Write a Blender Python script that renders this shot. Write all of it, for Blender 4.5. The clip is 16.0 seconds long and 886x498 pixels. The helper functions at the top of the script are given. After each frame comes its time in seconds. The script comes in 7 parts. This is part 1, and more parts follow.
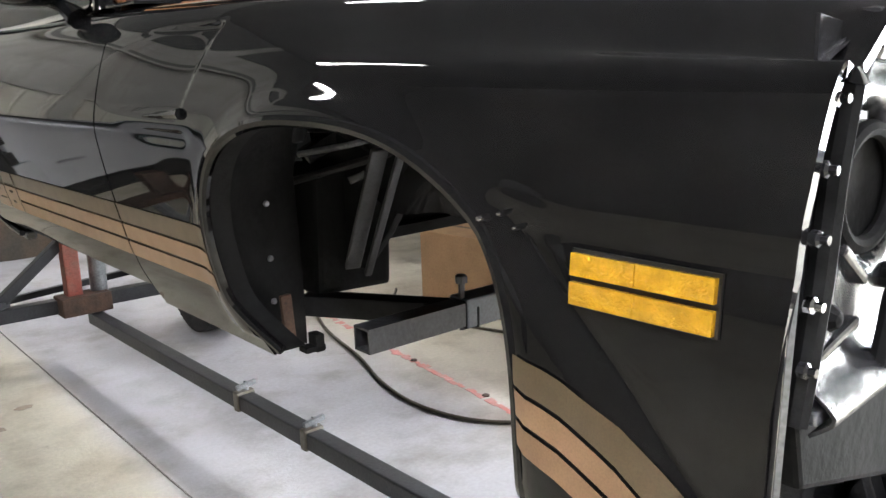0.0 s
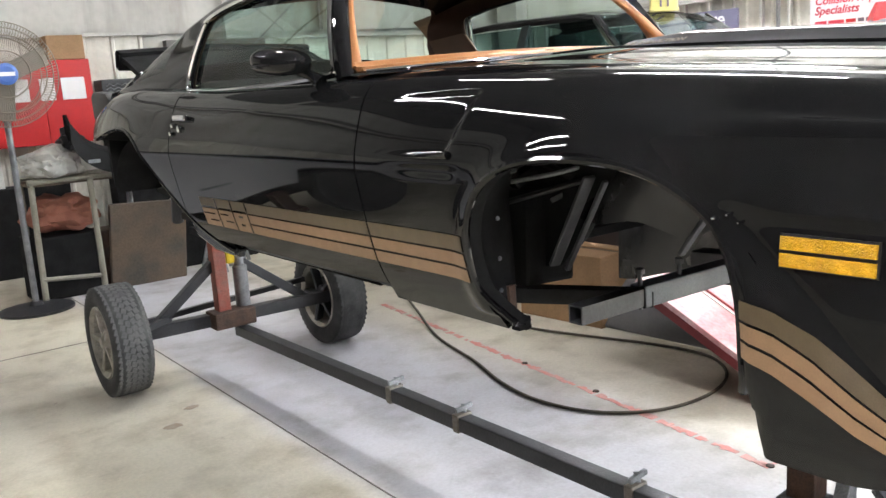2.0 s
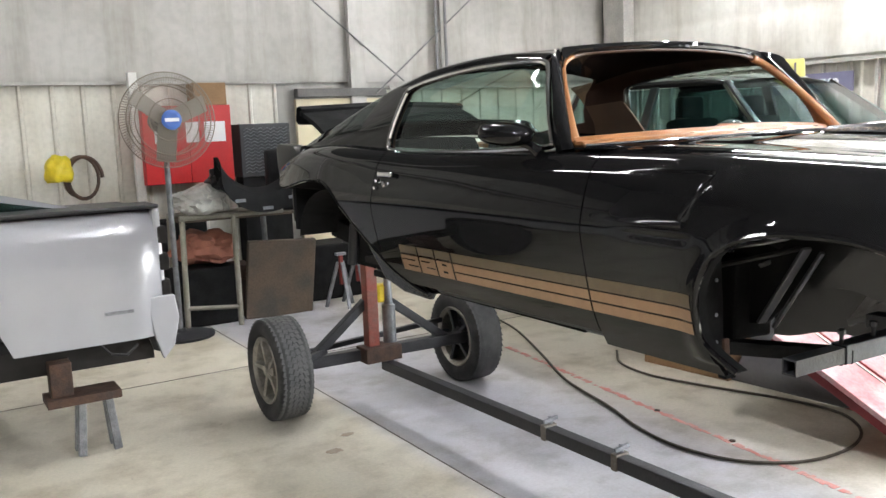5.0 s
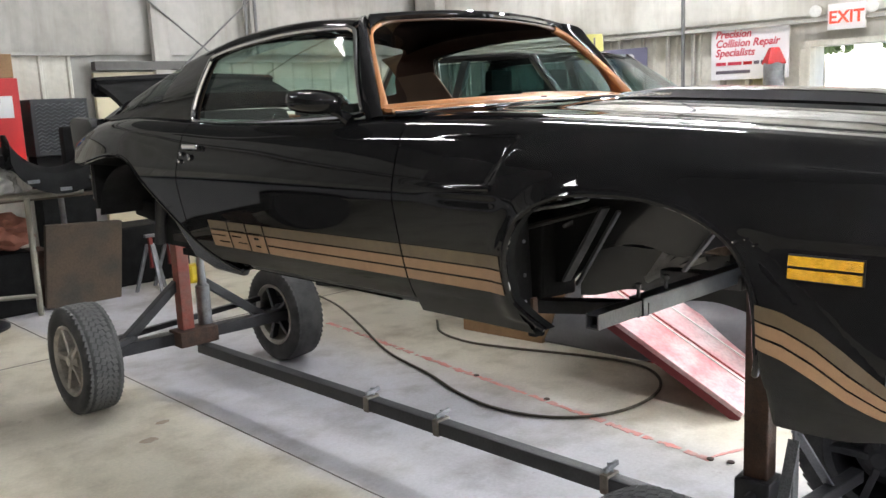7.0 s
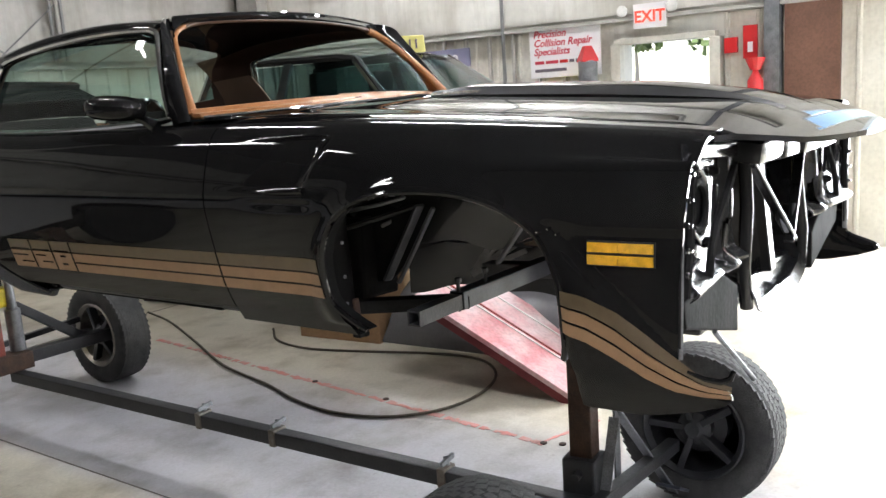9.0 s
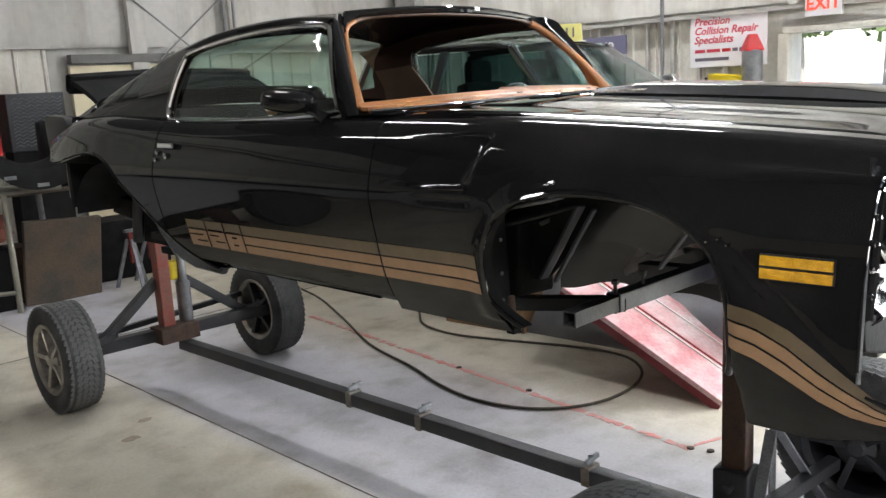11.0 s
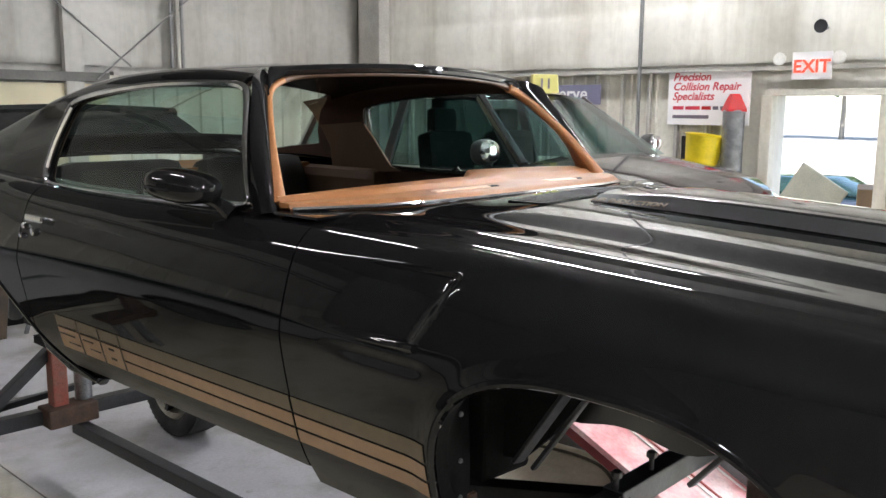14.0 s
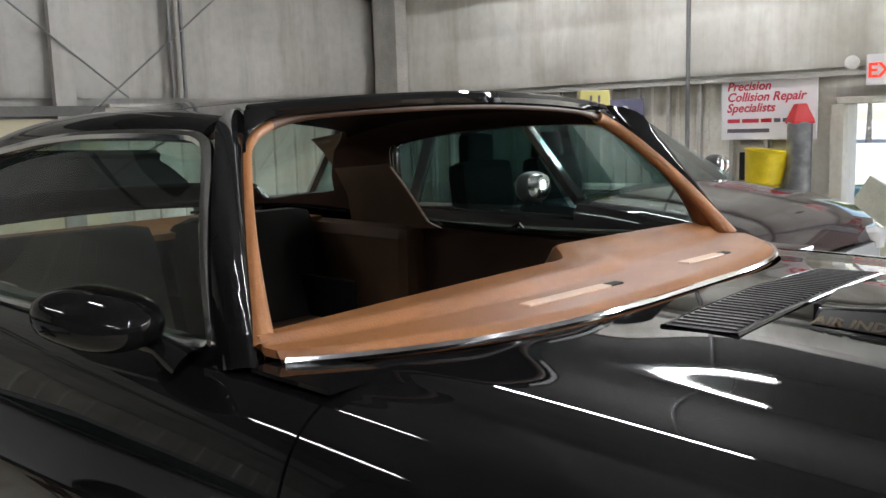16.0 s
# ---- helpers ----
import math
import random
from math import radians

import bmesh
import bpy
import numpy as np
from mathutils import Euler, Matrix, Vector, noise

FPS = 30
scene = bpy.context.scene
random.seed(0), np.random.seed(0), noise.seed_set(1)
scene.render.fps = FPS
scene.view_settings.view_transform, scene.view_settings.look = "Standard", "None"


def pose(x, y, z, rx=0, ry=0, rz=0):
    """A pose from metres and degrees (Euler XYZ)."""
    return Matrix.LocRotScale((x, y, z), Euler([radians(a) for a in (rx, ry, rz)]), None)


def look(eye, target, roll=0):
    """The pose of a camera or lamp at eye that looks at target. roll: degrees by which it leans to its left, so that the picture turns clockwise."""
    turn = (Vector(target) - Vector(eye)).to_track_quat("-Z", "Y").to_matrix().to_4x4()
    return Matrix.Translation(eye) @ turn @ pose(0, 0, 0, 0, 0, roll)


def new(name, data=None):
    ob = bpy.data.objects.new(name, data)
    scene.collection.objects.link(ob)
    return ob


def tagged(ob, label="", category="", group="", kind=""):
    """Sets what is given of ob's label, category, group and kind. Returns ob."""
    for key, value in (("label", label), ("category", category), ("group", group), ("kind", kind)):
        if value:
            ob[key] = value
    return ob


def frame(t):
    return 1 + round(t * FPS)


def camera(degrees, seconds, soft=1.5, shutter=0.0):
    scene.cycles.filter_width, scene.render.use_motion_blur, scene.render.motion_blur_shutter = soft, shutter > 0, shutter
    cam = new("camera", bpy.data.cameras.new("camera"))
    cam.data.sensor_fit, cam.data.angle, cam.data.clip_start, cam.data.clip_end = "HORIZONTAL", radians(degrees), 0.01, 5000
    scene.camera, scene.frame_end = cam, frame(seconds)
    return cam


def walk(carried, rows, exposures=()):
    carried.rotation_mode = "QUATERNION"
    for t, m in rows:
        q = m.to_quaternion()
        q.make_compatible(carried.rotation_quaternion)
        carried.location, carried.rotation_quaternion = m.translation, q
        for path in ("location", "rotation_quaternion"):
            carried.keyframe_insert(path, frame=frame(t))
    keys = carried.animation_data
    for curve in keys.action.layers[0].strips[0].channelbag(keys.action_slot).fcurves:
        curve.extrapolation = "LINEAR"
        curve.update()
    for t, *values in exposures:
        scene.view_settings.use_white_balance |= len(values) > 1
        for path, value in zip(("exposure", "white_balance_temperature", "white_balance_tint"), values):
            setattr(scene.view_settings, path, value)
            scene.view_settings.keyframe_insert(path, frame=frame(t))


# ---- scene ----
cam = camera(54.3, 16.0)
PATH = [
    (0, (0.402, 0.433, 1.591), (1.642, 1.938, 1.147), -2.0),
    (0.5, (0.178, 0.371, 1.594), (1.482, 1.816, 1.135), -3.9),
    (1, (0.104, 0.319, 1.637), (1.325, 1.838, 1.186), -1.4),
    (1.5, (0.04, 0.257, 1.658), (1.162, 1.854, 1.219), -2.4),
    (2, (-0.209, 0.206, 1.678), (0.949, 1.791, 1.295), -3.9),
    (2.5, (-0.387, 0.173, 1.703), (0.686, 1.828, 1.373), -2.8),
    (3, (-0.451, 0.177, 1.736), (0.676, 1.785, 1.355), -0.9),
    (3.5, (-0.601, 0.193, 1.762), (0.668, 1.679, 1.335), -4.9),
    (4, (-0.728, 0.184, 1.785), (0.479, 1.739, 1.429), -3.4),
    (4.2, (-0.76, 0.179, 1.787), (0.383, 1.791, 1.481), -2.8),
    (5.25, (-0.77, 0.168, 1.795), (0.262, 1.856, 1.515), -2.3),
    (6.3, (-0.756, 0.173, 1.787), (0.497, 1.709, 1.524), -2.0),
    (6.5, (-0.747, 0.176, 1.778), (0.556, 1.665, 1.489), -2.1),
    (7, (-0.734, 0.171, 1.76), (0.618, 1.603, 1.414), -2.5),
    (7.5, (-0.723, 0.161, 1.751), (0.699, 1.52, 1.392), -2.7),
    (8, (-0.688, 0.151, 1.744), (0.807, 1.421, 1.354), -3.5),
    (8.2, (-0.68, 0.143, 1.739), (0.847, 1.37, 1.335), -3.6),
    (9.25, (-0.685, 0.124, 1.758), (0.908, 1.282, 1.41), -4.0),
    (10.3, (-0.706, 0.125, 1.787), (0.75, 1.463, 1.489), -4.0),
    (10.5, (-0.712, 0.128, 1.789), (0.713, 1.499, 1.486), -3.9),
    (11, (-0.715, 0.159, 1.794), (0.659, 1.563, 1.417), -3.1),
    (11.5, (-0.729, 0.178, 1.804), (0.628, 1.589, 1.396), -2.5),
    (12, (-0.709, 0.206, 1.839), (0.699, 1.561, 1.412), -1.8),
    (12.5, (-0.632, 0.286, 1.861), (0.723, 1.666, 1.354), -2.2),
    (13, (-0.475, 0.339, 1.874), (0.858, 1.77, 1.455), -0.6),
    (13.5, (-0.296, 0.453, 1.898), (1.04, 1.891, 1.512), 0.3),
    (14, (-0.141, 0.687, 1.954), (1.312, 2.024, 1.634), 0.4),
    (14.5, (0.003, 0.845, 1.997), (1.457, 2.194, 1.743), -1.1),
    (15, (0.183, 0.966, 2.027), (1.512, 2.452, 1.866), -1.0),
    (15.5, (0.302, 1.159, 2.019), (1.582, 2.684, 1.836), -1.5),
    (16, (0.461, 1.401, 2.019), (1.887, 2.775, 1.737), -1.7),
]
EXPOSURES = [(0, 2.42), (2.0, 2.38), (4.2, 2.28), (6.3, 2.05), (7.5, 1.97), (8.2, 1.90), (10.3, 1.46), (11.0, 1.72), (11.5, 1.92), (12.5, 2.02), (13.5, 1.98), (14.5, 1.42), (16.0, 1.20)]
walk(cam, [(t, look(eye, target, roll)) for t, eye, target, roll in PATH], EXPOSURES)

# ---- light ----
SUN_ELEV, SUN_TURN = 48.0, 219.0
world = bpy.data.worlds.new("sky")
scene.world = world
world.use_nodes = True
wn = world.node_tree
sky = wn.nodes.new("ShaderNodeTexSky")
sky.sky_type, sky.sun_disc = "NISHITA", False
sky.sun_elevation, sky.sun_rotation = radians(SUN_ELEV), radians(SUN_TURN)
wn.nodes["Background"].inputs["Strength"].default_value = 0.15
wn.links.new(sky.outputs[0], wn.nodes["Background"].inputs["Color"])
sun = new("sun", bpy.data.lights.new("sun", "SUN"))
sun.data.energy, sun.data.angle, sun.data.color = 5.0, radians(0.5), (1.0, 0.95, 0.88)
sun.matrix_world = look((-20, -25, 35.5), (0, 0, 0))
door_light = new("overhead_door_daylight", bpy.data.lights.new("overhead_door_daylight", "AREA"))
door_light.data.shape, door_light.data.size, door_light.data.size_y = "RECTANGLE", 3.4, 3.1
door_light.data.energy, door_light.data.color = 270.0, (0.93, 0.97, 1.0)
door_light.matrix_world = look((8.20, -0.6, 1.65), (0.0, -0.6, 1.2))


# ---- materials ----
def mat(name, base, rough=0.5, metal=0.0, vary=0.0, scale=4.0, bump=0.0, bump_scale=60.0, coat=0.0, second=None, spec=0.5, grain=0.0, streak=0.0):
    """A surface with two scales of variation: broad blotches towards `second`, and fine grain in colour, gloss and relief."""
    m = bpy.data.materials.new(name)
    m.use_nodes = True
    nt = m.node_tree
    b = nt.nodes["Principled BSDF"]
    b.inputs["Base Color"].default_value = (*base, 1)
    b.inputs["Roughness"].default_value = rough
    b.inputs["Metallic"].default_value = metal
    b.inputs["Coat Weight"].default_value = coat
    b.inputs["Coat Roughness"].default_value = 0.03
    b.inputs["Specular IOR Level"].default_value = spec
    tc = nt.nodes.new("ShaderNodeTexCoord")
    if vary or grain:
        n1 = nt.nodes.new("ShaderNodeTexNoise")
        n1.inputs["Scale"].default_value, n1.inputs["Detail"].default_value = scale, 6.0
        nt.links.new(tc.outputs["Object"], n1.inputs["Vector"])
        n2 = nt.nodes.new("ShaderNodeTexNoise")
        n2.inputs["Scale"].default_value, n2.inputs["Detail"].default_value = scale * 14, 3.0
        nt.links.new(tc.outputs["Object"], n2.inputs["Vector"])
        ramp = nt.nodes.new("ShaderNodeValToRGB")
        ramp.color_ramp.elements[0].position, ramp.color_ramp.elements[1].position = 0.35, 0.68
        ramp.color_ramp.elements[0].color = (*base, 1)
        ramp.color_ramp.elements[1].color = (*(second or [c * (1 - vary) for c in base]), 1)
        nt.links.new(n1.outputs["Fac"], ramp.inputs["Fac"])
        mix = nt.nodes.new("ShaderNodeMix")
        mix.data_type, mix.blend_type = "RGBA", "MULTIPLY"
        mix.inputs["Factor"].default_value = grain
        nt.links.new(ramp.outputs["Color"], mix.inputs["A"])
        gr = nt.nodes.new("ShaderNodeValToRGB")
        gr.color_ramp.elements[0].position, gr.color_ramp.elements[1].position = 0.3, 0.6
        gr.color_ramp.elements[0].color = (0.25, 0.25, 0.25, 1)
        nt.links.new(n2.outputs["Fac"], gr.inputs["Fac"])
        nt.links.new(gr.outputs["Color"], mix.inputs["B"])
        col = mix.outputs["Result"]
        if streak:
            # drips and dirt drawn out downwards
            mp = nt.nodes.new("ShaderNodeMapping")
            mp.inputs["Scale"].default_value = (1.0, 1.0, 0.10)
            nt.links.new(tc.outputs["Object"], mp.inputs["Vector"])
            n3 = nt.nodes.new("ShaderNodeTexNoise")
            n3.inputs["Scale"].default_value, n3.inputs["Detail"].default_value, n3.inputs["Roughness"].default_value = 3.2, 7.0, 0.65
            nt.links.new(mp.outputs[0], n3.inputs["Vector"])
            sr = nt.nodes.new("ShaderNodeValToRGB")
            sr.color_ramp.elements[0].position, sr.color_ramp.elements[1].position = 0.48, 0.72
            sr.color_ramp.elements[1].color = (0.52, 0.47, 0.40, 1)
            sr.color_ramp.elements[0].color = (1, 1, 1, 1)
            nt.links.new(n3.outputs["Fac"], sr.inputs["Fac"])
            mx2 = nt.nodes.new("ShaderNodeMix")
            mx2.data_type, mx2.blend_type = "RGBA", "MULTIPLY"
            mx2.inputs["Factor"].default_value = streak
            nt.links.new(col, mx2.inputs["A"])
            nt.links.new(sr.outputs["Color"], mx2.inputs["B"])
            col = mx2.outputs["Result"]
        nt.links.new(col, b.inputs["Base Color"])
        rr = nt.nodes.new("ShaderNodeMapRange")
        rr.inputs["To Min"].default_value, rr.inputs["To Max"].default_value = max(0.02, rough - 0.12 * (vary + grain)), min(1, rough + 0.12 * (vary + grain))
        nt.links.new(n1.outputs["Fac"], rr.inputs["Value"])
        nt.links.new(rr.outputs["Result"], b.inputs["Roughness"])
    if bump:
        n3 = nt.nodes.new("ShaderNodeTexNoise")
        n3.inputs["Scale"].default_value, n3.inputs["Detail"].default_value = bump_scale, 4.0
        nt.links.new(tc.outputs["Object"], n3.inputs["Vector"])
        bp = nt.nodes.new("ShaderNodeBump")
        bp.inputs["Strength"].default_value, bp.inputs["Distance"].default_value = bump, 0.01
        nt.links.new(n3.outputs["Fac"], bp.inputs["Height"])
        nt.links.new(bp.outputs["Normal"], b.inputs["Normal"])
    return m


def glow(name, colour, strength):
    m = bpy.data.materials.new(name)
    m.use_nodes = True
    b = m.node_tree.nodes["Principled BSDF"]
    b.inputs["Base Color"].default_value = (*(0.5 * c for c in colour), 1)
    b.inputs["Emission Color"].default_value = (*colour, 1)
    b.inputs["Emission Strength"].default_value = strength
    return m


def glass(name, tint, gloss=0.10):
    """Thin pane: tinted see-through with a Fresnel sheen."""
    m = bpy.data.materials.new(name)
    m.use_nodes = True
    nt = m.node_tree
    nt.nodes.remove(nt.nodes["Principled BSDF"])
    tr = nt.nodes.new("ShaderNodeBsdfTransparent")
    tr.inputs["Color"].default_value = (*tint, 1)
    gl = nt.nodes.new("ShaderNodeBsdfGlossy")
    gl.inputs["Roughness"].default_value = 0.02
    lw = nt.nodes.new("ShaderNodeLayerWeight")
    lw.inputs["Blend"].default_value = 0.5
    pw = nt.nodes.new("ShaderNodeMath")
    pw.operation = "POWER"
    pw.inputs[1].default_value = 5.0
    nt.links.new(lw.outputs["Facing"], pw.inputs[0])
    fr = nt.nodes.new("ShaderNodeMath")
    fr.operation = "MULTIPLY_ADD"
    fr.inputs[1].default_value, fr.inputs[2].default_value = 0.90, 0.045
    nt.links.new(pw.outputs[0], fr.inputs[0])
    mx = nt.nodes.new("ShaderNodeMixShader")
    nt.links.new(fr.outputs[0], mx.inputs[0])
    nt.links.new(tr.outputs[0], mx.inputs[1])
    nt.links.new(gl.outputs[0], mx.inputs[2])
    nt.links.new(mx.outputs[0], nt.nodes["Material Output"].inputs["Surface"])
    return m


M_BLACK = mat("black_car_paint", (0.0075, 0.0074, 0.0078), 0.03, bump=0.010, bump_scale=4.0, spec=0.3)
M_SATIN = mat("satin_black", (0.020, 0.020, 0.021), 0.42, vary=0.4, scale=9, grain=0.3)
M_UNDER = mat("undercoat_black", (0.014, 0.014, 0.0145), 0.75, vary=0.5, scale=7, bump=0.15, bump_scale=60, grain=0.3, spec=0.12)
M_PANEL = mat("glossy_black_inner_panel", (0.020, 0.020, 0.022), 0.22, coat=0.2, bump=0.28, bump_scale=17)
M_OLIVE = mat("stripe_dark_gold", (0.115, 0.082, 0.046), 0.38, vary=0.15, scale=30, grain=0.2)
M_TAN = mat("stripe_tan_gold", (0.30, 0.178, 0.098), 0.38, vary=0.12, scale=30, grain=0.2)
M_AMBER = mat("amber_lens", (0.86, 0.46, 0.02), 0.12, coat=0.6, vary=0.25, scale=60, bump=0.5, bump_scale=320)
M_CHROME = mat("chrome", (0.78, 0.78, 0.79), 0.10, 1.0, vary=0.1, scale=20)
M_RUBBER = mat("tyre_rubber", (0.030, 0.030, 0.031), 0.78, vary=0.5, scale=10, second=(0.075, 0.074, 0.072), bump=0.35, bump_scale=150, grain=0.35)
M_RUBBER2 = mat("tyre_tread_worn", (0.085, 0.085, 0.087), 0.82, vary=0.5, scale=8, second=(0.13, 0.128, 0.125), grain=0.4, bump=0.3, bump_scale=150)
M_ALLOY = mat("dull_alloy_rim", (0.58, 0.54, 0.47), 0.34, 0.7, vary=0.4, scale=14, grain=0.5)
M_STEEL = mat("grey_painted_steel", (0.019, 0.020, 0.024), 0.45, vary=0.4, scale=10, second=(0.036, 0.036, 0.040), grain=0.5, bump=0.15, bump_scale=80)
M_BLUESTEEL = mat("blue_grey_painted_steel", (0.085, 0.098, 0.125), 0.36, vary=0.35, scale=12, grain=0.4, bump=0.1)
M_RUST = mat("rusty_brown_steel", (0.085, 0.040, 0.022), 0.7, vary=0.6, scale=14, second=(0.045, 0.028, 0.02), grain=0.6, bump=0.4)
M_GALV = mat("galvanised_steel", (0.34, 0.35, 0.37), 0.38, 0.6, vary=0.4, scale=12, grain=0.5)
M_RED = mat("worn_red_paint", (0.33, 0.030, 0.025), 0.5, vary=0.6, scale=8, second=(0.20, 0.035, 0.03), grain=0.5)
M_JACKRED = mat("dusty_red_jack_paint", (0.30, 0.055, 0.035), 0.55, vary=0.5, scale=12, second=(0.22, 0.10, 0.075), grain=0.5)
M_YELLOW = mat("yellow_plastic", (0.80, 0.62, 0.02), 0.4, vary=0.2, scale=9, grain=0.25)
M_TANVINYL = mat("tan_vinyl", (0.36, 0.150, 0.052), 0.45, vary=0.15, scale=6, bump=0.15, bump_scale=260, grain=0.15)
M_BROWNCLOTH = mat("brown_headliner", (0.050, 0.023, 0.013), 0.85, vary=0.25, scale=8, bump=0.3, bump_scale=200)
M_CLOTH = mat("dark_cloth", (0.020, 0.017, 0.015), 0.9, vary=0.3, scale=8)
M_CARD = mat("brown_cardboard", (0.34, 0.205, 0.105), 0.85, vary=0.2, scale=6, grain=0.2)
M_WOOD = mat("dusty_brown_board", (0.135, 0.098, 0.066), 0.85, vary=0.5, scale=5, second=(0.085, 0.066, 0.05), grain=0.5, bump=0.3)
M_WHITE = mat("white_paint", (0.78, 0.77, 0.73), 0.5, vary=0.1, scale=5, grain=0.15)
M_TRUCK = mat("silver_white_truck_paint", (0.44, 0.44, 0.46), 0.25, 0.1, coat=0.6, vary=0.06, scale=3)
M_SUV = mat("dark_brown_grey_paint", (0.030, 0.024, 0.025), 0.06, 0.0, spec=0.35)
M_BLKPLASTIC = mat("black_plastic", (0.018, 0.018, 0.019), 0.45, vary=0.3, scale=10)
M_HOSE = mat("grey_black_hose", (0.085, 0.070, 0.048), 0.6, vary=0.4, scale=20)
M_CABLE = mat("black_cable", (0.01, 0.01, 0.01), 0.5)
G_SIDE = glass("tinted_car_glass", (0.62, 0.74, 0.70))
G_CLEAR = glass("clear_glass", (0.78, 0.86, 0.84))
M_TUBE = glow("fluorescent_tube", (0.965, 0.975, 1.03), 60.0)
# weaker and stronger tubes, set to balance back wall against right wall
M_TUBE_DIM = glow("dim_fluorescent_tube", (0.98, 0.975, 0.98), 28.0)
M_TUBE_STRONG = glow("strong_fluorescent_tube", (0.965, 0.98, 1.03), 70.0)


def concrete():
    m = bpy.data.materials.new("stained_concrete")
    m.use_nodes = True
    nt = m.node_tree
    b = nt.nodes["Principled BSDF"]
    tc = nt.nodes.new("ShaderNodeTexCoord")

    def noise_tex(scale, detail=6.0, rough=0.55):
        n = nt.nodes.new("ShaderNodeTexNoise")
        n.inputs["Scale"].default_value, n.inputs["Detail"].default_value, n.inputs["Roughness"].default_value = scale, detail, rough
        nt.links.new(tc.outputs["Object"], n.inputs["Vector"])
        return n

    def ramp(src, a, b_, ca, cb):
        r = nt.nodes.new("ShaderNodeValToRGB")
        r.color_ramp.elements[0].position, r.color_ramp.elements[1].position = a, b_
        r.color_ramp.elements[0].color, r.color_ramp.elements[1].color = (*ca, 1), (*cb, 1)
        nt.links.new(src, r.inputs["Fac"])
        return r.outputs["Color"]

    def mixed(kind, fac, a, c):
        mx = nt.nodes.new("ShaderNodeMix")
        mx.data_type, mx.blend_type = "RGBA", kind
        if isinstance(fac, float):
            mx.inputs["Factor"].default_value = fac
        else:
            nt.links.new(fac, mx.inputs["Factor"])
        nt.links.new(a, mx.inputs["A"])
        nt.links.new(c, mx.inputs["B"])
        return mx.outputs["Result"]

    base = ramp(noise_tex(0.55).outputs["Fac"], 0.35, 0.65, (0.74, 0.685, 0.565), (0.60, 0.555, 0.46))
    # a bay under the car that was sprayed over with pale grey dust
    sep = nt.nodes.new("ShaderNodeSeparateXYZ")
    nt.links.new(tc.outputs["Object"], sep.inputs[0])
    wob = noise_tex(0.9)
    add = nt.nodes.new("ShaderNodeMath")
    add.operation = "MULTIPLY_ADD"
    add.inputs[1].default_value, add.inputs[2].default_value = 0.16, -0.08
    nt.links.new(wob.outputs["Fac"], add.inputs[0])
    xs = nt.nodes.new("ShaderNodeMath")
    xs.operation = "ADD"
    nt.links.new(sep.outputs["X"], xs.inputs[0])
    nt.links.new(add.outputs[0], xs.inputs[1])
    bay = nt.nodes.new("ShaderNodeMapRange")
    bay.interpolation_type = "SMOOTHSTEP"
    bay.inputs["From Min"].default_value, bay.inputs["From Max"].default_value = 1.40, 1.62
    nt.links.new(xs.outputs[0], bay.inputs["Value"])
    bay2 = nt.nodes.new("ShaderNodeMapRange")
    bay2.interpolation_type = "SMOOTHSTEP"
    bay2.inputs["From Min"].default_value, bay2.inputs["From Max"].default_value = 3.3, 2.5
    nt.links.new(xs.outputs[0], bay2.inputs["Value"])
    bm_ = nt.nodes.new("ShaderNodeMath")
    bm_.operation = "MULTIPLY"
    nt.links.new(bay.outputs[0], bm_.inputs[0])
    nt.links.new(bay2.outputs[0], bm_.inputs[1])
    dust = ramp(noise_tex(1.6).outputs["Fac"], 0.35, 0.7, (0.57, 0.562, 0.595), (0.455, 0.445, 0.475))
    col = mixed("MIX", bm_.outputs[0], base, dust)
    stain = ramp(noise_tex(1.9, 7.0, 0.6).outputs["Fac"], 0.50, 0.70, (1, 1, 1), (0.60, 0.555, 0.48))
    col = mixed("MULTIPLY", 0.8, col, stain)
    blot = ramp(noise_tex(3.4, 6.0, 0.55).outputs["Fac"], 0.52, 0.70, (1, 1, 1), (0.62, 0.60, 0.57))
    col = mixed("MULTIPLY", 0.55, col, blot)
    scuff = ramp(noise_tex(0.35, 9.0, 0.72).outputs["Fac"], 0.46, 0.60, (1, 1, 1), (0.80, 0.76, 0.68))
    col = mixed("MULTIPLY", 0.45, col, scuff)
    spots = ramp(noise_tex(9.0, 3.0).outputs["Fac"], 0.70, 0.76, (1, 1, 1), (0.55, 0.5, 0.45))
    col = mixed("MULTIPLY", 0.55, col, spots)
    fine = ramp(noise_tex(55.0, 5.0).outputs["Fac"], 0.3, 0.7, (0.82, 0.82, 0.82), (1, 1, 1))
    col = mixed("MULTIPLY", 0.8, col, fine)
    nt.links.new(col, b.inputs["Base Color"])
    rr = nt.nodes.new("ShaderNodeMapRange")
    rr.inputs["To Min"].default_value, rr.inputs["To Max"].default_value = 0.42, 0.72
    nt.links.new(wob.outputs["Fac"], rr.inputs["Value"])
    nt.links.new(rr.outputs[0], b.inputs["Roughness"])
    bp = nt.nodes.new("ShaderNodeBump")
    bp.inputs["Strength"].default_value, bp.inputs["Distance"].default_value = 0.25, 0.004
    nt.links.new(noise_tex(70.0, 5.0).outputs["Fac"], bp.inputs["Height"])
    nt.links.new(bp.outputs["Normal"], b.inputs["Normal"])
    return m


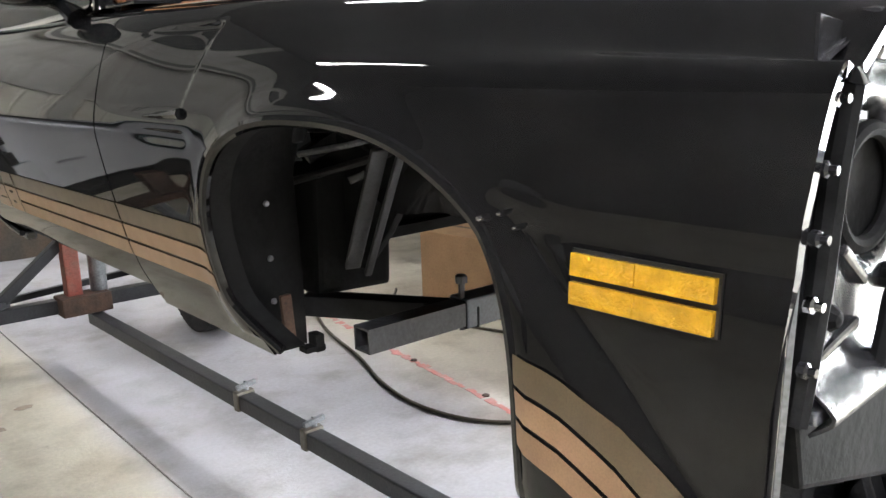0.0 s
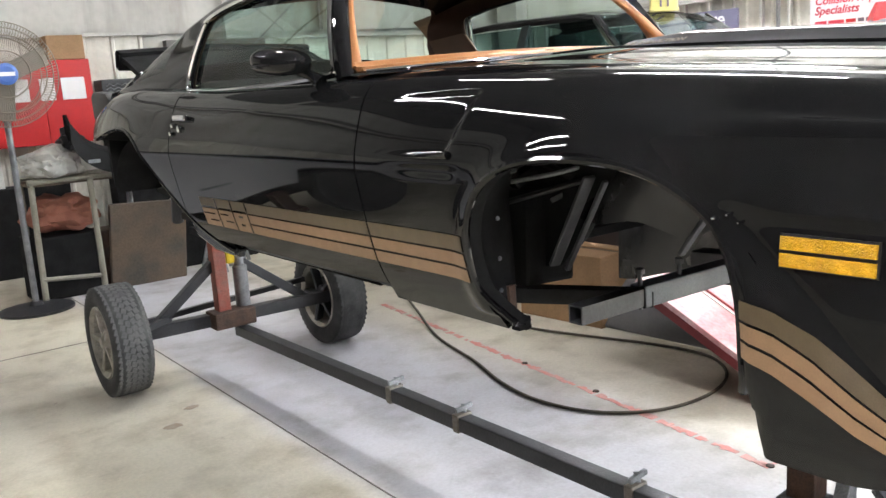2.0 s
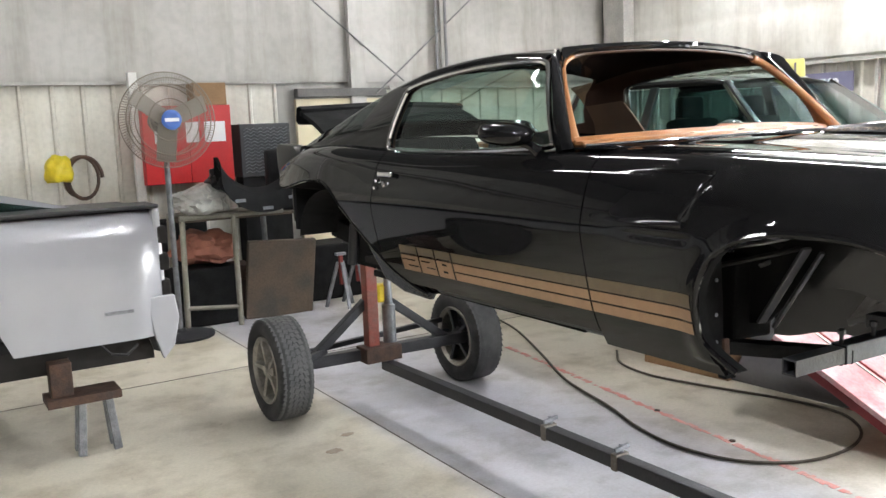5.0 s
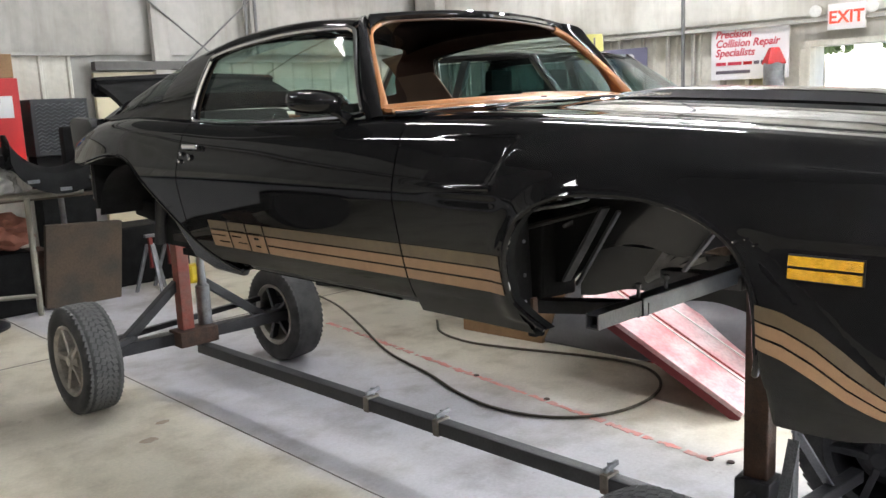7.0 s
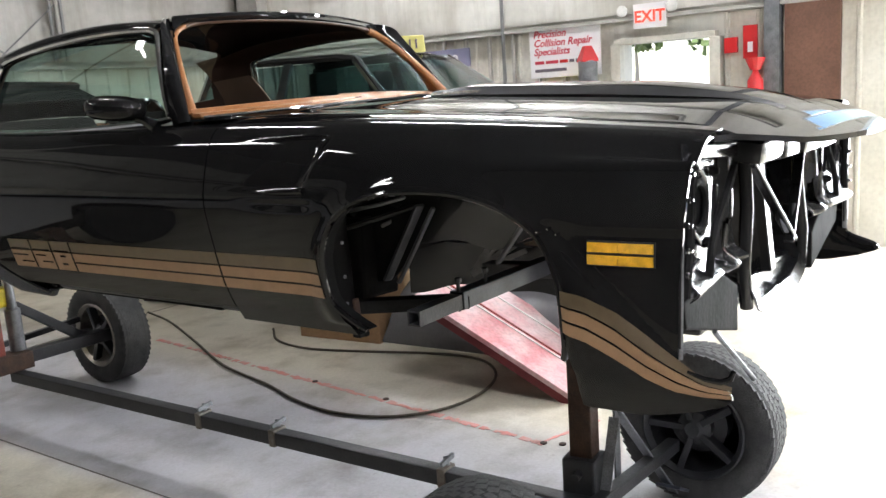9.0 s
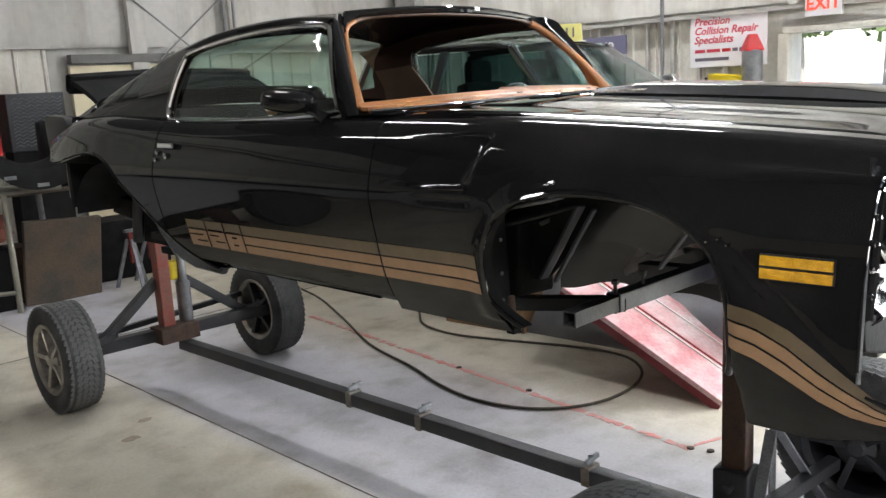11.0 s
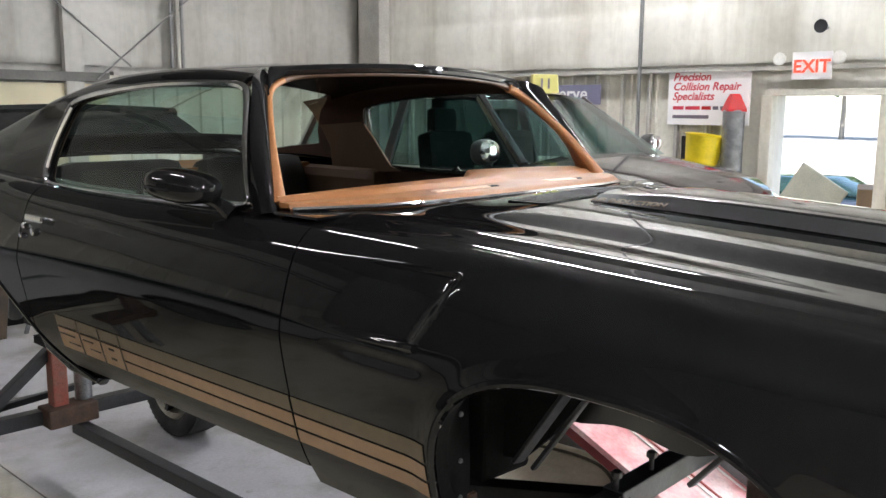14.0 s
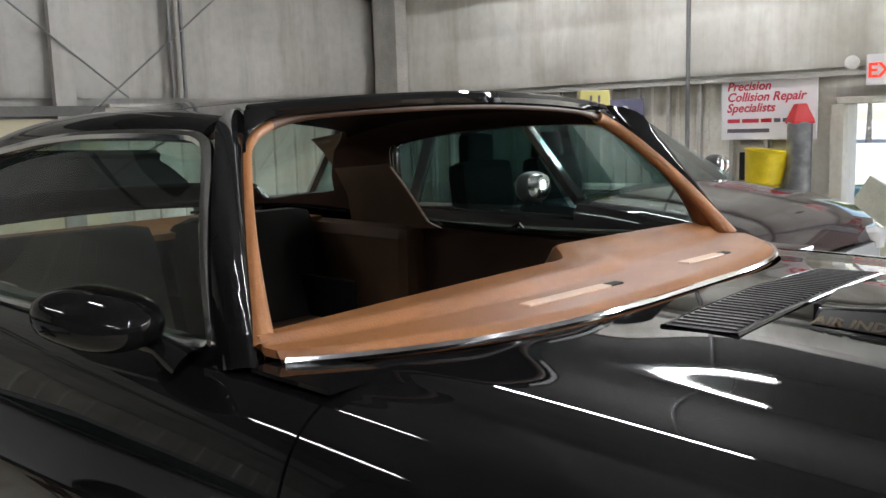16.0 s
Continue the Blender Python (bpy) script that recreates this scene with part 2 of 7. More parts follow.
M_FLOOR = concrete()
# side-wall insulation: base raised for the stronger light on that wall
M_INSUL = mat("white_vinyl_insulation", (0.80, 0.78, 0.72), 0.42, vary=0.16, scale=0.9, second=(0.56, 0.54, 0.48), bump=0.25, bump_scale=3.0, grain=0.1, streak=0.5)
# back-wall copy of it, the weaker light there put into a greyer base
M_INSUL_DIM = mat("dimmed_white_insulation", (0.50, 0.485, 0.455), 0.5, vary=0.2, scale=0.8, second=(0.40, 0.385, 0.35), bump=0.25, bump_scale=3.0, grain=0.12, streak=0.55)
M_LINER = mat("white_ribbed_metal_liner", (0.72, 0.70, 0.63), 0.45, vary=0.14, scale=1.6, second=(0.60, 0.57, 0.49), grain=0.15, streak=0.5)
M_GIRT = mat("grey_primed_girt", (0.50, 0.48, 0.44), 0.5, vary=0.3, scale=3, grain=0.2)
M_GIRTDARK = mat("dark_girt_web", (0.15, 0.145, 0.135), 0.6, vary=0.3, scale=3, grain=0.2)
M_CONDUIT = mat("grey_conduit", (0.26, 0.26, 0.26), 0.4, 0.4, vary=0.2, scale=6)
M_REDPAINT = mat("bright_red_paint", (0.52, 0.012, 0.014), 0.4, vary=0.12, scale=5, grain=0.1)
M_REDINK = mat("red_ink", (0.55, 0.04, 0.07), 0.5)
M_SIGNWHITE = mat("white_sign_board", (0.80, 0.79, 0.80), 0.35, vary=0.06, scale=4)
M_DARKINK = mat("grey_ink", (0.13, 0.11, 0.14), 0.5)
M_CREAM = mat("cream_paint", (0.74, 0.66, 0.46), 0.5, vary=0.12, scale=3)


# ---- mesh tools ----
def part(name, bm, material, parent=None, label="", smooth=False):
    me = bpy.data.meshes.new(name)
    bm.to_mesh(me)
    bm.free()
    me.materials.append(material)
    if smooth:
        me.polygons.foreach_set("use_smooth", [True] * len(me.polygons))
        me.set_sharp_from_angle(angle=radians(38))
    ob = new(name, me)
    if parent is not None:
        ob.parent = parent
    return tagged(ob, label)


def thing(name, label, category, group="", kind="", at=(0, 0, 0)):
    ob = new(name)
    ob.location = at
    ob.empty_display_size = 0.1
    return tagged(ob, label, category, group, kind)


def local(ob_parent, p):
    return Vector(p) - ob_parent.location


def add_box(bm, c, size, rot=None, bevel=0.0):
    m = Matrix.Translation(c) @ (rot.to_4x4() if rot is not None else Matrix.Identity(4)) @ Matrix.Diagonal((*size, 1))
    geo = bmesh.ops.create_cube(bm, size=1.0, matrix=m)
    if bevel:
        edges = list({e for v in geo["verts"] for e in v.link_edges})
        bmesh.ops.bevel(bm, geom=edges, offset=bevel, segments=2, affect="EDGES", profile=0.6)
    return bm


def box(c, size, rot=None, bevel=0.0):
    return add_box(bmesh.new(), c, size, rot, bevel)


def between(a, b):
    """Turn whose z runs from a to b."""
    return (Vector(b) - Vector(a)).to_track_quat("Z", "X").to_matrix()


def add_bar(bm, a, b, w, h, bevel=0.0):
    """Square bar from a to b."""
    a, b = Vector(a), Vector(b)
    d = b - a
    zax = d.normalized()
    up = Vector((0, 0, 1)) if abs(zax.z) < 0.95 else Vector((0, 1, 0))
    xax = up.cross(zax).normalized()
    yax = zax.cross(xax)
    rot = Matrix((xax, yax, zax)).transposed()
    return add_box(bm, (a + b) / 2, (w, h, d.length), rot, bevel)


def bar(a, b, w, h, bevel=0.0):
    return add_bar(bmesh.new(), a, b, w, h, bevel)


def add_tube(bm, pts, r, sides=8, closed=False, flat=1.0):
    """Round tube along points. r: one radius or one for each point."""
    pts = [Vector(p) for p in pts]
    rs = [float(v) for v in r] if isinstance(r, (list, tuple)) else [float(r)] * len(pts)
    rings = []
    prev = None
    n = len(pts)
    for i, p in enumerate(pts):
        a = pts[(i - 1) % n] if (closed or i > 0) else p
        b = pts[(i + 1) % n] if (closed or i < n - 1) else p
        d = (b - a).normalized()
        if prev is None:
            ref = Vector((0, 0, 1)) if abs(d.z) < 0.9 else Vector((1, 0, 0))
            prev = ref.cross(d).normalized()
        u = (prev - d * prev.dot(d)).normalized()
        prev = u
        v = d.cross(u)
        rings.append([bm.verts.new(p + rs[i] * (math.cos(q) * u + flat * math.sin(q) * v)) for q in (2 * math.pi * k / sides for k in range(sides))])
    for i in range(n if closed else n - 1):
        a, b = rings[i], rings[(i + 1) % n]
        for k in range(sides):
            bm.faces.new((a[k], a[(k + 1) % sides], b[(k + 1) % sides], b[k]))
    if not closed:
        bm.faces.new(rings[0][::-1])
        bm.faces.new(rings[-1])
    return bm


def tube(pts, r, sides=8, closed=False, flat=1.0):
    return add_tube(bmesh.new(), pts, r, sides, closed, flat)


def add_lathe(bm, profile, m=None, sides=32):
    """Turns (radius, height) points round z, then moves by m."""
    m = m or Matrix.Identity(4)
    rings = []
    for r, z in profile:
        rings.append([bm.verts.new(m @ Vector((r * math.cos(q), r * math.sin(q), z))) for q in (2 * math.pi * k / sides for k in range(sides))])
    for a, b in zip(rings, rings[1:]):
        for k in range(sides):
            bm.faces.new((a[k], a[(k + 1) % sides], b[(k + 1) % sides], b[k]))
    bm.faces.new(rings[0][::-1])
    bm.faces.new(rings[-1])
    return bm


def lathe(profile, m=None, sides=32):
    return add_lathe(bmesh.new(), profile, m, sides)


def add_prism(bm, poly, m, depth):
    """Polygon in the xy plane of m, extruded along its z by depth."""
    lo = [bm.verts.new(m @ Vector((x, y, 0))) for x, y in poly]
    hi = [bm.verts.new(m @ Vector((x, y, depth))) for x, y in poly]
    bm.faces.new(lo[::-1])
    bm.faces.new(hi)
    n = len(poly)
    for k in range(n):
        bm.faces.new((lo[k], lo[(k + 1) % n], hi[(k + 1) % n], hi[k]))
    return bm


def prism(poly, m, depth, bevel=0.0):
    bm = add_prism(bmesh.new(), poly, m, depth)
    bmesh.ops.recalc_face_normals(bm, faces=bm.faces)
    if bevel:
        bmesh.ops.bevel(bm, geom=list(bm.edges), offset=bevel, segments=2, affect="EDGES", profile=0.6)
    return bm


def sheet(P, thick=0.0, keep=None):
    """Grid of points P[i][j] as a smooth sheet; keep[i][j]: which points stay. thick: second skin along the normal."""
    P = np.asarray(P, float)
    ni, nj = P.shape[:2]
    k = np.ones((ni, nj), bool) if keep is None else keep
    bm = bmesh.new()
    V = {}
    for i in range(ni):
        for j in range(nj):
            if k[i, j]:
                V[i, j] = bm.verts.new(P[i, j])
    for i in range(ni - 1):
        for j in range(nj - 1):
            c = [(i, j), (i + 1, j), (i + 1, j + 1), (i, j + 1)]
            if all(q in V for q in c):
                bm.faces.new([V[q] for q in c])
    loose = [v for v in bm.verts if not v.link_faces]
    bmesh.ops.delete(bm, geom=loose, context="VERTS")
    if thick:
        bm.normal_update()
        bmesh.ops.solidify(bm, geom=list(bm.faces), thickness=-thick)
    return bm


def words(name, text, m, size, material, parent=None, depth=0.002, shear=0.0, bold=0.0, align="LEFT", label=""):
    """Lettering in the built-in font, as a mesh lying in the xy plane of m."""
    cu = bpy.data.curves.new(name, "FONT")
    cu.body, cu.size, cu.extrude, cu.shear, cu.offset, cu.align_x = text, size, depth, shear, bold, align
    cu.resolution_u = 3
    tmp = bpy.data.objects.new(name, cu)
    me = bpy.data.meshes.new_from_object(tmp)
    bpy.data.objects.remove(tmp)
    me.name = name
    me.transform(m)
    me.materials.clear()
    me.materials.append(material)
    ob = new(name, me)
    if parent is not None:
        ob.parent = parent
    return tagged(ob, label)


def spline(xs, ys, x):
    """Monotone-safe cubic through points, vectorised in x."""
    xs, ys, x = np.asarray(xs, float), np.asarray(ys, float), np.asarray(x, float)
    d = np.gradient(ys, xs)
    x = np.clip(x, xs[0], xs[-1])
    i = np.clip(np.searchsorted(xs, x) - 1, 0, len(xs) - 2)
    h = xs[i + 1] - xs[i]
    t = (x - xs[i]) / h
    return (2 * t**3 - 3 * t**2 + 1) * ys[i] + (t**3 - 2 * t**2 + t) * h * d[i] + (-2 * t**3 + 3 * t**2) * ys[i + 1] + (t**3 - t**2) * h * d[i + 1]


def smooth(a, b, x):
    t = np.clip((np.asarray(x, float) - a) / (b - a), 0, 1)
    return t * t * (3 - 2 * t)


# frames of reference for flat things: x along +y and y up, facing -x; x along +x and y up, facing -y
FACE_W = Matrix(((0, 0, -1, 0), (-1, 0, 0, 0), (0, 1, 0, 0), (0, 0, 0, 1)))
FACE_S = Matrix(((1, 0, 0, 0), (0, 0, -1, 0), (0, 1, 0, 0), (0, 0, 0, 1)))

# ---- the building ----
# for the unseen ceiling and wall tops, kept dark so the bonnet reflects little
M_CEIL = mat("dark_grey_ceiling", (0.10, 0.097, 0.092), 0.7, vary=0.3, scale=0.6, grain=0.3)
X0, X1, Y0, Y1, ZC = -7.0, 8.25, -8.0, 10.08, 6.0
tagged(part("floor", box(((X0 + X1) / 2, (Y0 + Y1) / 2, -0.1), (X1 - X0 + 0.5, Y1 - Y0 + 0.5, 0.2)), M_FLOOR), "pale stained concrete workshop floor with dust and tyre marks", "floor", kind="structure")
tagged(part("ceiling", box(((X0 + X1) / 2, (Y0 + Y1) / 2, ZC + 0.1), (X1 - X0 + 0.5, Y1 - Y0 + 0.5, 0.2)), M_CEIL), "dark grey insulated metal ceiling, out of view", "ceiling", kind="structure")


def draped(axis, lo, hi, z0, z1, place, inward, sag=0.035, bay=1.5):
    """Insulation blanket that bellies out a little between its fixings."""
    n, m = int((hi - lo) / 0.1), 36
    u = np.linspace(lo, hi, n)[:, None] * np.ones((1, m))
    z = np.linspace(z0, z1, m)[None, :] * np.ones((n, 1))
    bulge = sag * np.abs(np.sin(np.pi * u / bay)) ** 0.6 * np.abs(np.sin(np.pi * (z - z0) / max(z1 - z0, 0.1) * 2)) ** 0.5
    bulge += 0.006 * np.sin(u * 9 + z * 3) + 0.004 * np.sin(u * 23 + 2 * np.sin(z * 2))
    w = place + inward * bulge
    P = np.stack([u, w, z], -1) if axis == "y" else np.stack([w, u, z], -1)
    return sheet(P)


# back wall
# greyer than the side wall only to tone down the light it gets
wall_n = tagged(part("wall_north", box(((X0 + X1) / 2, Y1 + 0.2, ZC / 2), (X1 - X0 + 0.8, 0.2, ZC)), M_INSUL_DIM), "tall white insulated metal building wall", "wall", kind="structure")
part("insulation_blanket", draped("y", X0, X1, 2.4, 3.72, Y1 + 0.05, -1), M_INSUL_DIM, wall_n, smooth=True)
part("insulation_blanket", draped("y", X0, X1, 3.9, 4.7, Y1 + 0.05, -1), M_INSUL_DIM, wall_n, smooth=True)
# unseen strip, darkened so the bonnet mirrors no bright wall
part("upper_wall", box(((X0 + X1) / 2, Y1 + 0.05, (4.7 + ZC) / 2), (X1 - X0, 0.12, ZC - 4.7)), M_CEIL, wall_n, "unseen upper wall below the roof, darkened for reflections")


def ribbed(lo, hi, z0, z1, place, along, inward, pitch=0.305):
    """Ribbed liner sheet: flat pans with raised ribs."""
    us, ws = [], []
    u = lo
    while u < hi:
        for du, dw in ((0, 0), (pitch - 0.055, 0), (pitch - 0.04, 0.022), (pitch - 0.015, 0.022)):
            if u + du < hi:
                us.append(u + du)
                ws.append(dw)
        u += pitch
    us, ws = np.array(us), np.array(ws) * inward + place
    z = np.array([z0, z1])
    P = np.zeros((len(us), 2, 3))
    P[:, :, 2] = z
    if along == "x":
        P[:, :, 0], P[:, :, 1] = us[:, None], ws[:, None]
    else:
        P[:, :, 1], P[:, :, 0] = us[:, None], ws[:, None]
    return sheet(P)


part("wall_liner", ribbed(X0, 3.30, 0.0, 2.38, Y1 - 0.02, "x", -1), M_LINER, wall_n, "white ribbed metal wall liner")
part("wall_liner", ribbed(4.5, X1, 0.0, 2.30, Y1 - 0.02, "x", -1), M_LINER, wall_n, "white ribbed metal wall liner")
part("cream_panel", box((3.9, Y1 - 0.01, 1.1), (1.2, 0.06, 2.2)), M_CREAM, wall_n, "cream painted blocked-off doorway")
part("dark_header", box((3.9, Y1 - 0.05, 2.27), (1.2, 0.12, 0.10)), M_GIRTDARK, wall_n, "dark steel door header")
part("liner_cap_rail", box((-1.8, Y1 - 0.06, 2.40), (10.1, 0.10, 0.035)), M_GIRT, wall_n)
part("liner_cap_rail", box((6.4, Y1 - 0.06, 2.32), (3.7, 0.10, 0.035)), M_GIRT, wall_n)
for girt_z in (3.78,):
    part("girt_flange", box(((X0 + X1) / 2, Y1 - 0.10, girt_z), (X1 - X0, 0.20, 0.06)), M_GIRT, wall_n, "grey steel wall girt")
    part("girt_web", box(((X0 + X1) / 2, Y1 - 0.03, girt_z + 0.10), (X1 - X0, 0.05, 0.16)), M_GIRTDARK, wall_n)
for px, pw in ((4.12, 0.20), (-1.4, 0.2)):
    part("frame_column", box((px, Y1 - 0.06, ZC / 2), (pw, 0.08, ZC)), M_INSUL_DIM, wall_n, "white covered frame column")
for px in (5.28, 5.42):
    part("conduit_riser", tube([(px, Y1 - 0.10, 2.4), (px, Y1 - 0.10, ZC)], 0.022, 8), M_CONDUIT, wall_n, "dark vertical conduit")
part("pipe_riser", tube([(5.35, Y1 - 0.12, 2.4), (5.35, Y1 - 0.12, 3.7)], 0.03, 8), M_INSUL_DIM, wall_n)
for a, b in (((4.75, 2.40), (2.6, 4.1)), ((4.35, 2.25), (6.9, 4.35))):
    part("brace_rod", tube([(a[0], Y1 - 0.13, a[1]), (b[0], Y1 - 0.13, b[1])], 0.010, 6), M_CONDUIT, wall_n, "thin steel cross-brace rod")
part("corner_column", box((X1 - 0.095, 9.635, ZC / 2), (0.20, 0.41, ZC), bevel=0.01), M_GIRT, wall_n, "grey steel corner column")

# right wall with the doorway and the overhead door opening
DY0, DY1, DZ = 3.11, 4.08, 2.105
OY0, OY1, OZ = -2.5, 1.45, 3.3
wall_e = thing("wall_east", "white insulated metal wall with an open doorway", "wall", kind="structure")
segs = ((OY1, DY0, 0, ZC), (DY0, DY1, DZ, ZC), (DY1, Y1 + 0.3, 0, ZC), (OY0, OY1, OZ, ZC), (Y0 - 0.3, OY0, 0, ZC))
for a, b, za, zb in segs:
    part("wall_panel", box((X1 + 0.2, (a + b) / 2, (za + zb) / 2), (0.2, b - a, zb - za)), M_INSUL, wall_e)
part("insulation_blanket", draped("x", DY1 + 0.1, Y1, 2.42, 3.62, X1 + 0.05, -1), M_INSUL, wall_e, smooth=True)
part("insulation_blanket", draped("x", OY1, Y1, 3.85, 4.7, X1 + 0.05, -1), M_INSUL, wall_e, smooth=True)
# the same darkened strip for reflections, on the right wall
part("upper_wall", box((X1 + 0.05, (OY1 + Y1) / 2, (4.7 + ZC) / 2), (0.12, Y1 - OY1, ZC - 4.7)), M_CEIL, wall_e, "unseen upper wall below the roof, darkened for reflections")
part("insulation_blanket", draped("x", OY1, DY1 + 0.1, 2.42, 3.62, X1 + 0.05, -1), M_INSUL, wall_e, smooth=True)
part("wall_liner", ribbed(DY1 + 0.10, Y1, 0, 2.33, X1 + 0.06, "y", -1), M_LINER, wall_e, "white ribbed metal wall liner")
part("wall_liner", ribbed(OY1, DY0 - 0.10, 0, 2.33, X1 + 0.06, "y", -1), M_LINER, wall_e, "white ribbed metal wall liner")
part("liner_cap_rail", box((X1 - 0.01, (DY1 + Y1) / 2, 2.36), (0.10, Y1 - DY1, 0.035)), M_GIRT, wall_e)
part("liner_cap_rail", box((X1 - 0.01, (OY1 + DY1) / 2, 2.36), (0.10, DY1 - OY1, 0.035)), M_GIRT, wall_e)
for k in range(18):
    yy = DY1 + 0.35 + k * 0.33
    if yy < Y1 - 0.2:
        part("liner_stud", box((X1 + 0.0, yy, 1.17), (0.05, 0.035, 2.34)), M_GIRT, wall_e)
part("girt_flange", box((X1 - 0.06, (OY1 + Y1) / 2, 3.70), (0.22, Y1 - OY1, 0.06)), M_GIRT, wall_e, "grey steel wall girt")
part("girt_web", box((X1 + 0.02, (OY1 + Y1) / 2, 3.79), (0.06, Y1 - OY1, 0.14)), M_GIRTDARK, wall_e)
part("conduit_riser", tube([(X1 - 0.06, 5.52, 1.0), (X1 - 0.06, 5.52, ZC)], 0.022, 8), M_CONDUIT, wall_e, "dark vertical conduit")
part("frame_column", box((X1 - 0.03, 2.48, ZC / 2), (0.14, 0.14, ZC)), M_GALV, wall_e, "grey steel door-frame column")
part("brown_panel", box((X1 - 0.02, 2.12, 1.25), (0.06, 0.50, 2.5)), mat("brown_board_panel", (0.18, 0.085, 0.055), 0.6, vary=0.3, scale=3, grain=0.3), wall_e, "brown board wall panel")

door_1 = thing("door_1", "open steel doorway with a white frame and bright daylight", "doorway", kind="structure")
for yy in (DY0 - 0.055, DY1 + 0.055):
    part("door_jamb", box((X1 + 0.10, yy, DZ / 2), (0.26, 0.11, DZ), bevel=0.006), M_LINER, door_1)
part("door_head", box((X1 + 0.10, (DY0 + DY1) / 2, DZ + 0.03), (0.26, DY1 - DY0 + 0.12, 0.06), bevel=0.006), M_LINER, door_1)

# the walls that close the place: unseen, darkened to dim the car's reflections
M_DARKWALL = mat("dark_grey_wall", (0.10, 0.095, 0.088), 0.7, vary=0.4, scale=0.7, grain=0.3)
tagged(part("wall_south", box(((X0 + X1) / 2, Y0 - 0.2, ZC / 2), (X1 - X0 + 0.8, 0.2, ZC)), M_DARKWALL), "unseen metal wall, dark grey for the car's reflections", "wall", kind="structure")
tagged(part("wall_west", box((X0 - 0.2, (Y0 + Y1) / 2, ZC / 2), (0.2, Y1 - Y0 + 0.8, ZC)), M_DARKWALL), "unseen metal wall, dark grey for the car's reflections", "wall", kind="structure")

# outside
ground = tagged(part("ground", box((X1 + 150.35, 0, -0.15), (300, 400, 0.2)), mat("pale_gravel_yard", (0.42, 0.40, 0.37), 0.9, vary=0.2, scale=0.6, grain=0.3)), "pale sunlit gravel yard outside", "ground", kind="structure")

# fluorescent strip lamps in rows along the ceiling


def strip_lamp(x, y, z, along="y", length=2.4, glowing=None):
    lamp = thing("strip_light", "white ceiling fluorescent strip light with two bare tubes", "light", "ceiling strip lights", at=(x, y, z))
    big = (0.16, length, 0.05) if along == "y" else (length, 0.16, 0.05)
    part("housing", box((0, 0, 0.05), big, bevel=0.008), M_WHITE, lamp)
    for s in (-0.045, 0.045):
        a, b = ((s, -length / 2 + 0.04, 0), (s, length / 2 - 0.04, 0)) if along == "y" else ((-length / 2 + 0.04, s, 0), (length / 2 - 0.04, s, 0))
        part("tube", tube([a, b], 0.019, 8), glowing or M_TUBE, lamp, "glowing fluorescent tube")
    for sx in (-0.36 * length, 0.36 * length):
        o = (0, sx, 0) if along == "y" else (sx, 0, 0)
        part("hanger", tube([(o[0], o[1], 0.07), (o[0], o[1], ZC - z)], 0.006, 6), M_CONDUIT, lamp)
    return lamp


# lamps at y below 1 are out of view, added to light the front
for lx, lamps in ((-2.1, ((7.30, 2.4), (-0.6, 2.4), (-4.0, 2.4))), (2.05, ((5.82, 1.2), (-0.6, 2.4), (-4.0, 2.4))), (6.9, ((5.7, 3.0), (0.3, 1.2), (-3.2, 2.4)))):
    for ly, ll in lamps:
        strip_lamp(lx, ly, 5.35, "y", ll, M_TUBE_STRONG if lx > 5 else M_TUBE_DIM if ly > 5 else None)

# red chalk line, crack and marks on the floor
floor_marks = thing("floor_markings", "faded red chalk lines on the concrete floor", "floor marking", kind="structure")
M_CHALK = mat("red_chalk", (0.74, 0.28, 0.25), 0.9, vary=0.5, scale=9, second=(0.62, 0.40, 0.36), grain=0.2)
crng = random.Random(9)
bm = bmesh.new()
for (ax, ay), (bx, by), n in (((3.238, 5.77), (2.823, 2.15), 130), ((2.82, 2.17), (3.22, 2.03), 14)):
    for k in range(n):
        if crng.random() < 0.10:
            continue
        q = (k + 0.5) / n
        ln = math.hypot(bx - ax, by - ay) / n
        c = (ax + (bx - ax) * q + crng.gauss(0, 0.004), ay + (by - ay) * q, 0.0012)
        add_box(bm, c, (0.020 + 0.030 * crng.random(), ln * (0.8 + 0.6 * crng.random()), 0.0015) if n > 20 else (ln * 1.1, 0.010 + 0.014 * crng.random(), 0.0015), Matrix.Rotation(-0.114 if n > 20 else -0.34, 3, "Z"))
tagged(part("chalk_line", bm, M_CHALK, floor_marks, "broken red chalk line"), kind="stuff")
M_JOINT = mat("dark_floor_joint", (0.20, 0.18, 0.16), 0.95, vary=0.4, scale=30)
part("control_joint", box((1.527, 1.0, 0.0015), (0.006, 17.0, 0.003)), M_JOINT, floor_marks)
part("control_joint", box((0.6, 6.6, 0.0015), (15.0, 0.006, 0.003)), M_JOINT, floor_marks)
rng = random.Random(4)
M_SPOT = mat("brown_oil_spot", (0.36, 0.27, 0.19), 0.6, vary=0.3, scale=20, second=(0.46, 0.39, 0.30), grain=0.3)
for sx, sy, sr in ((1.125, 4.52, 0.05), (1.30, 4.72, 0.04), (0.35, 4.0, 0.05)):
    poly = [(sr * (0.75 + 0.4 * rng.random()) * math.cos(q), 0.8 * sr * (0.75 + 0.4 * rng.random()) * math.sin(q)) for q in (2 * math.pi * k / 18 for k in range(18))]
    part("oil_stain", prism(poly, Matrix.Translation((sx, sy, 0.001)), 0.001), M_SPOT, floor_marks, "brown stain on the floor")
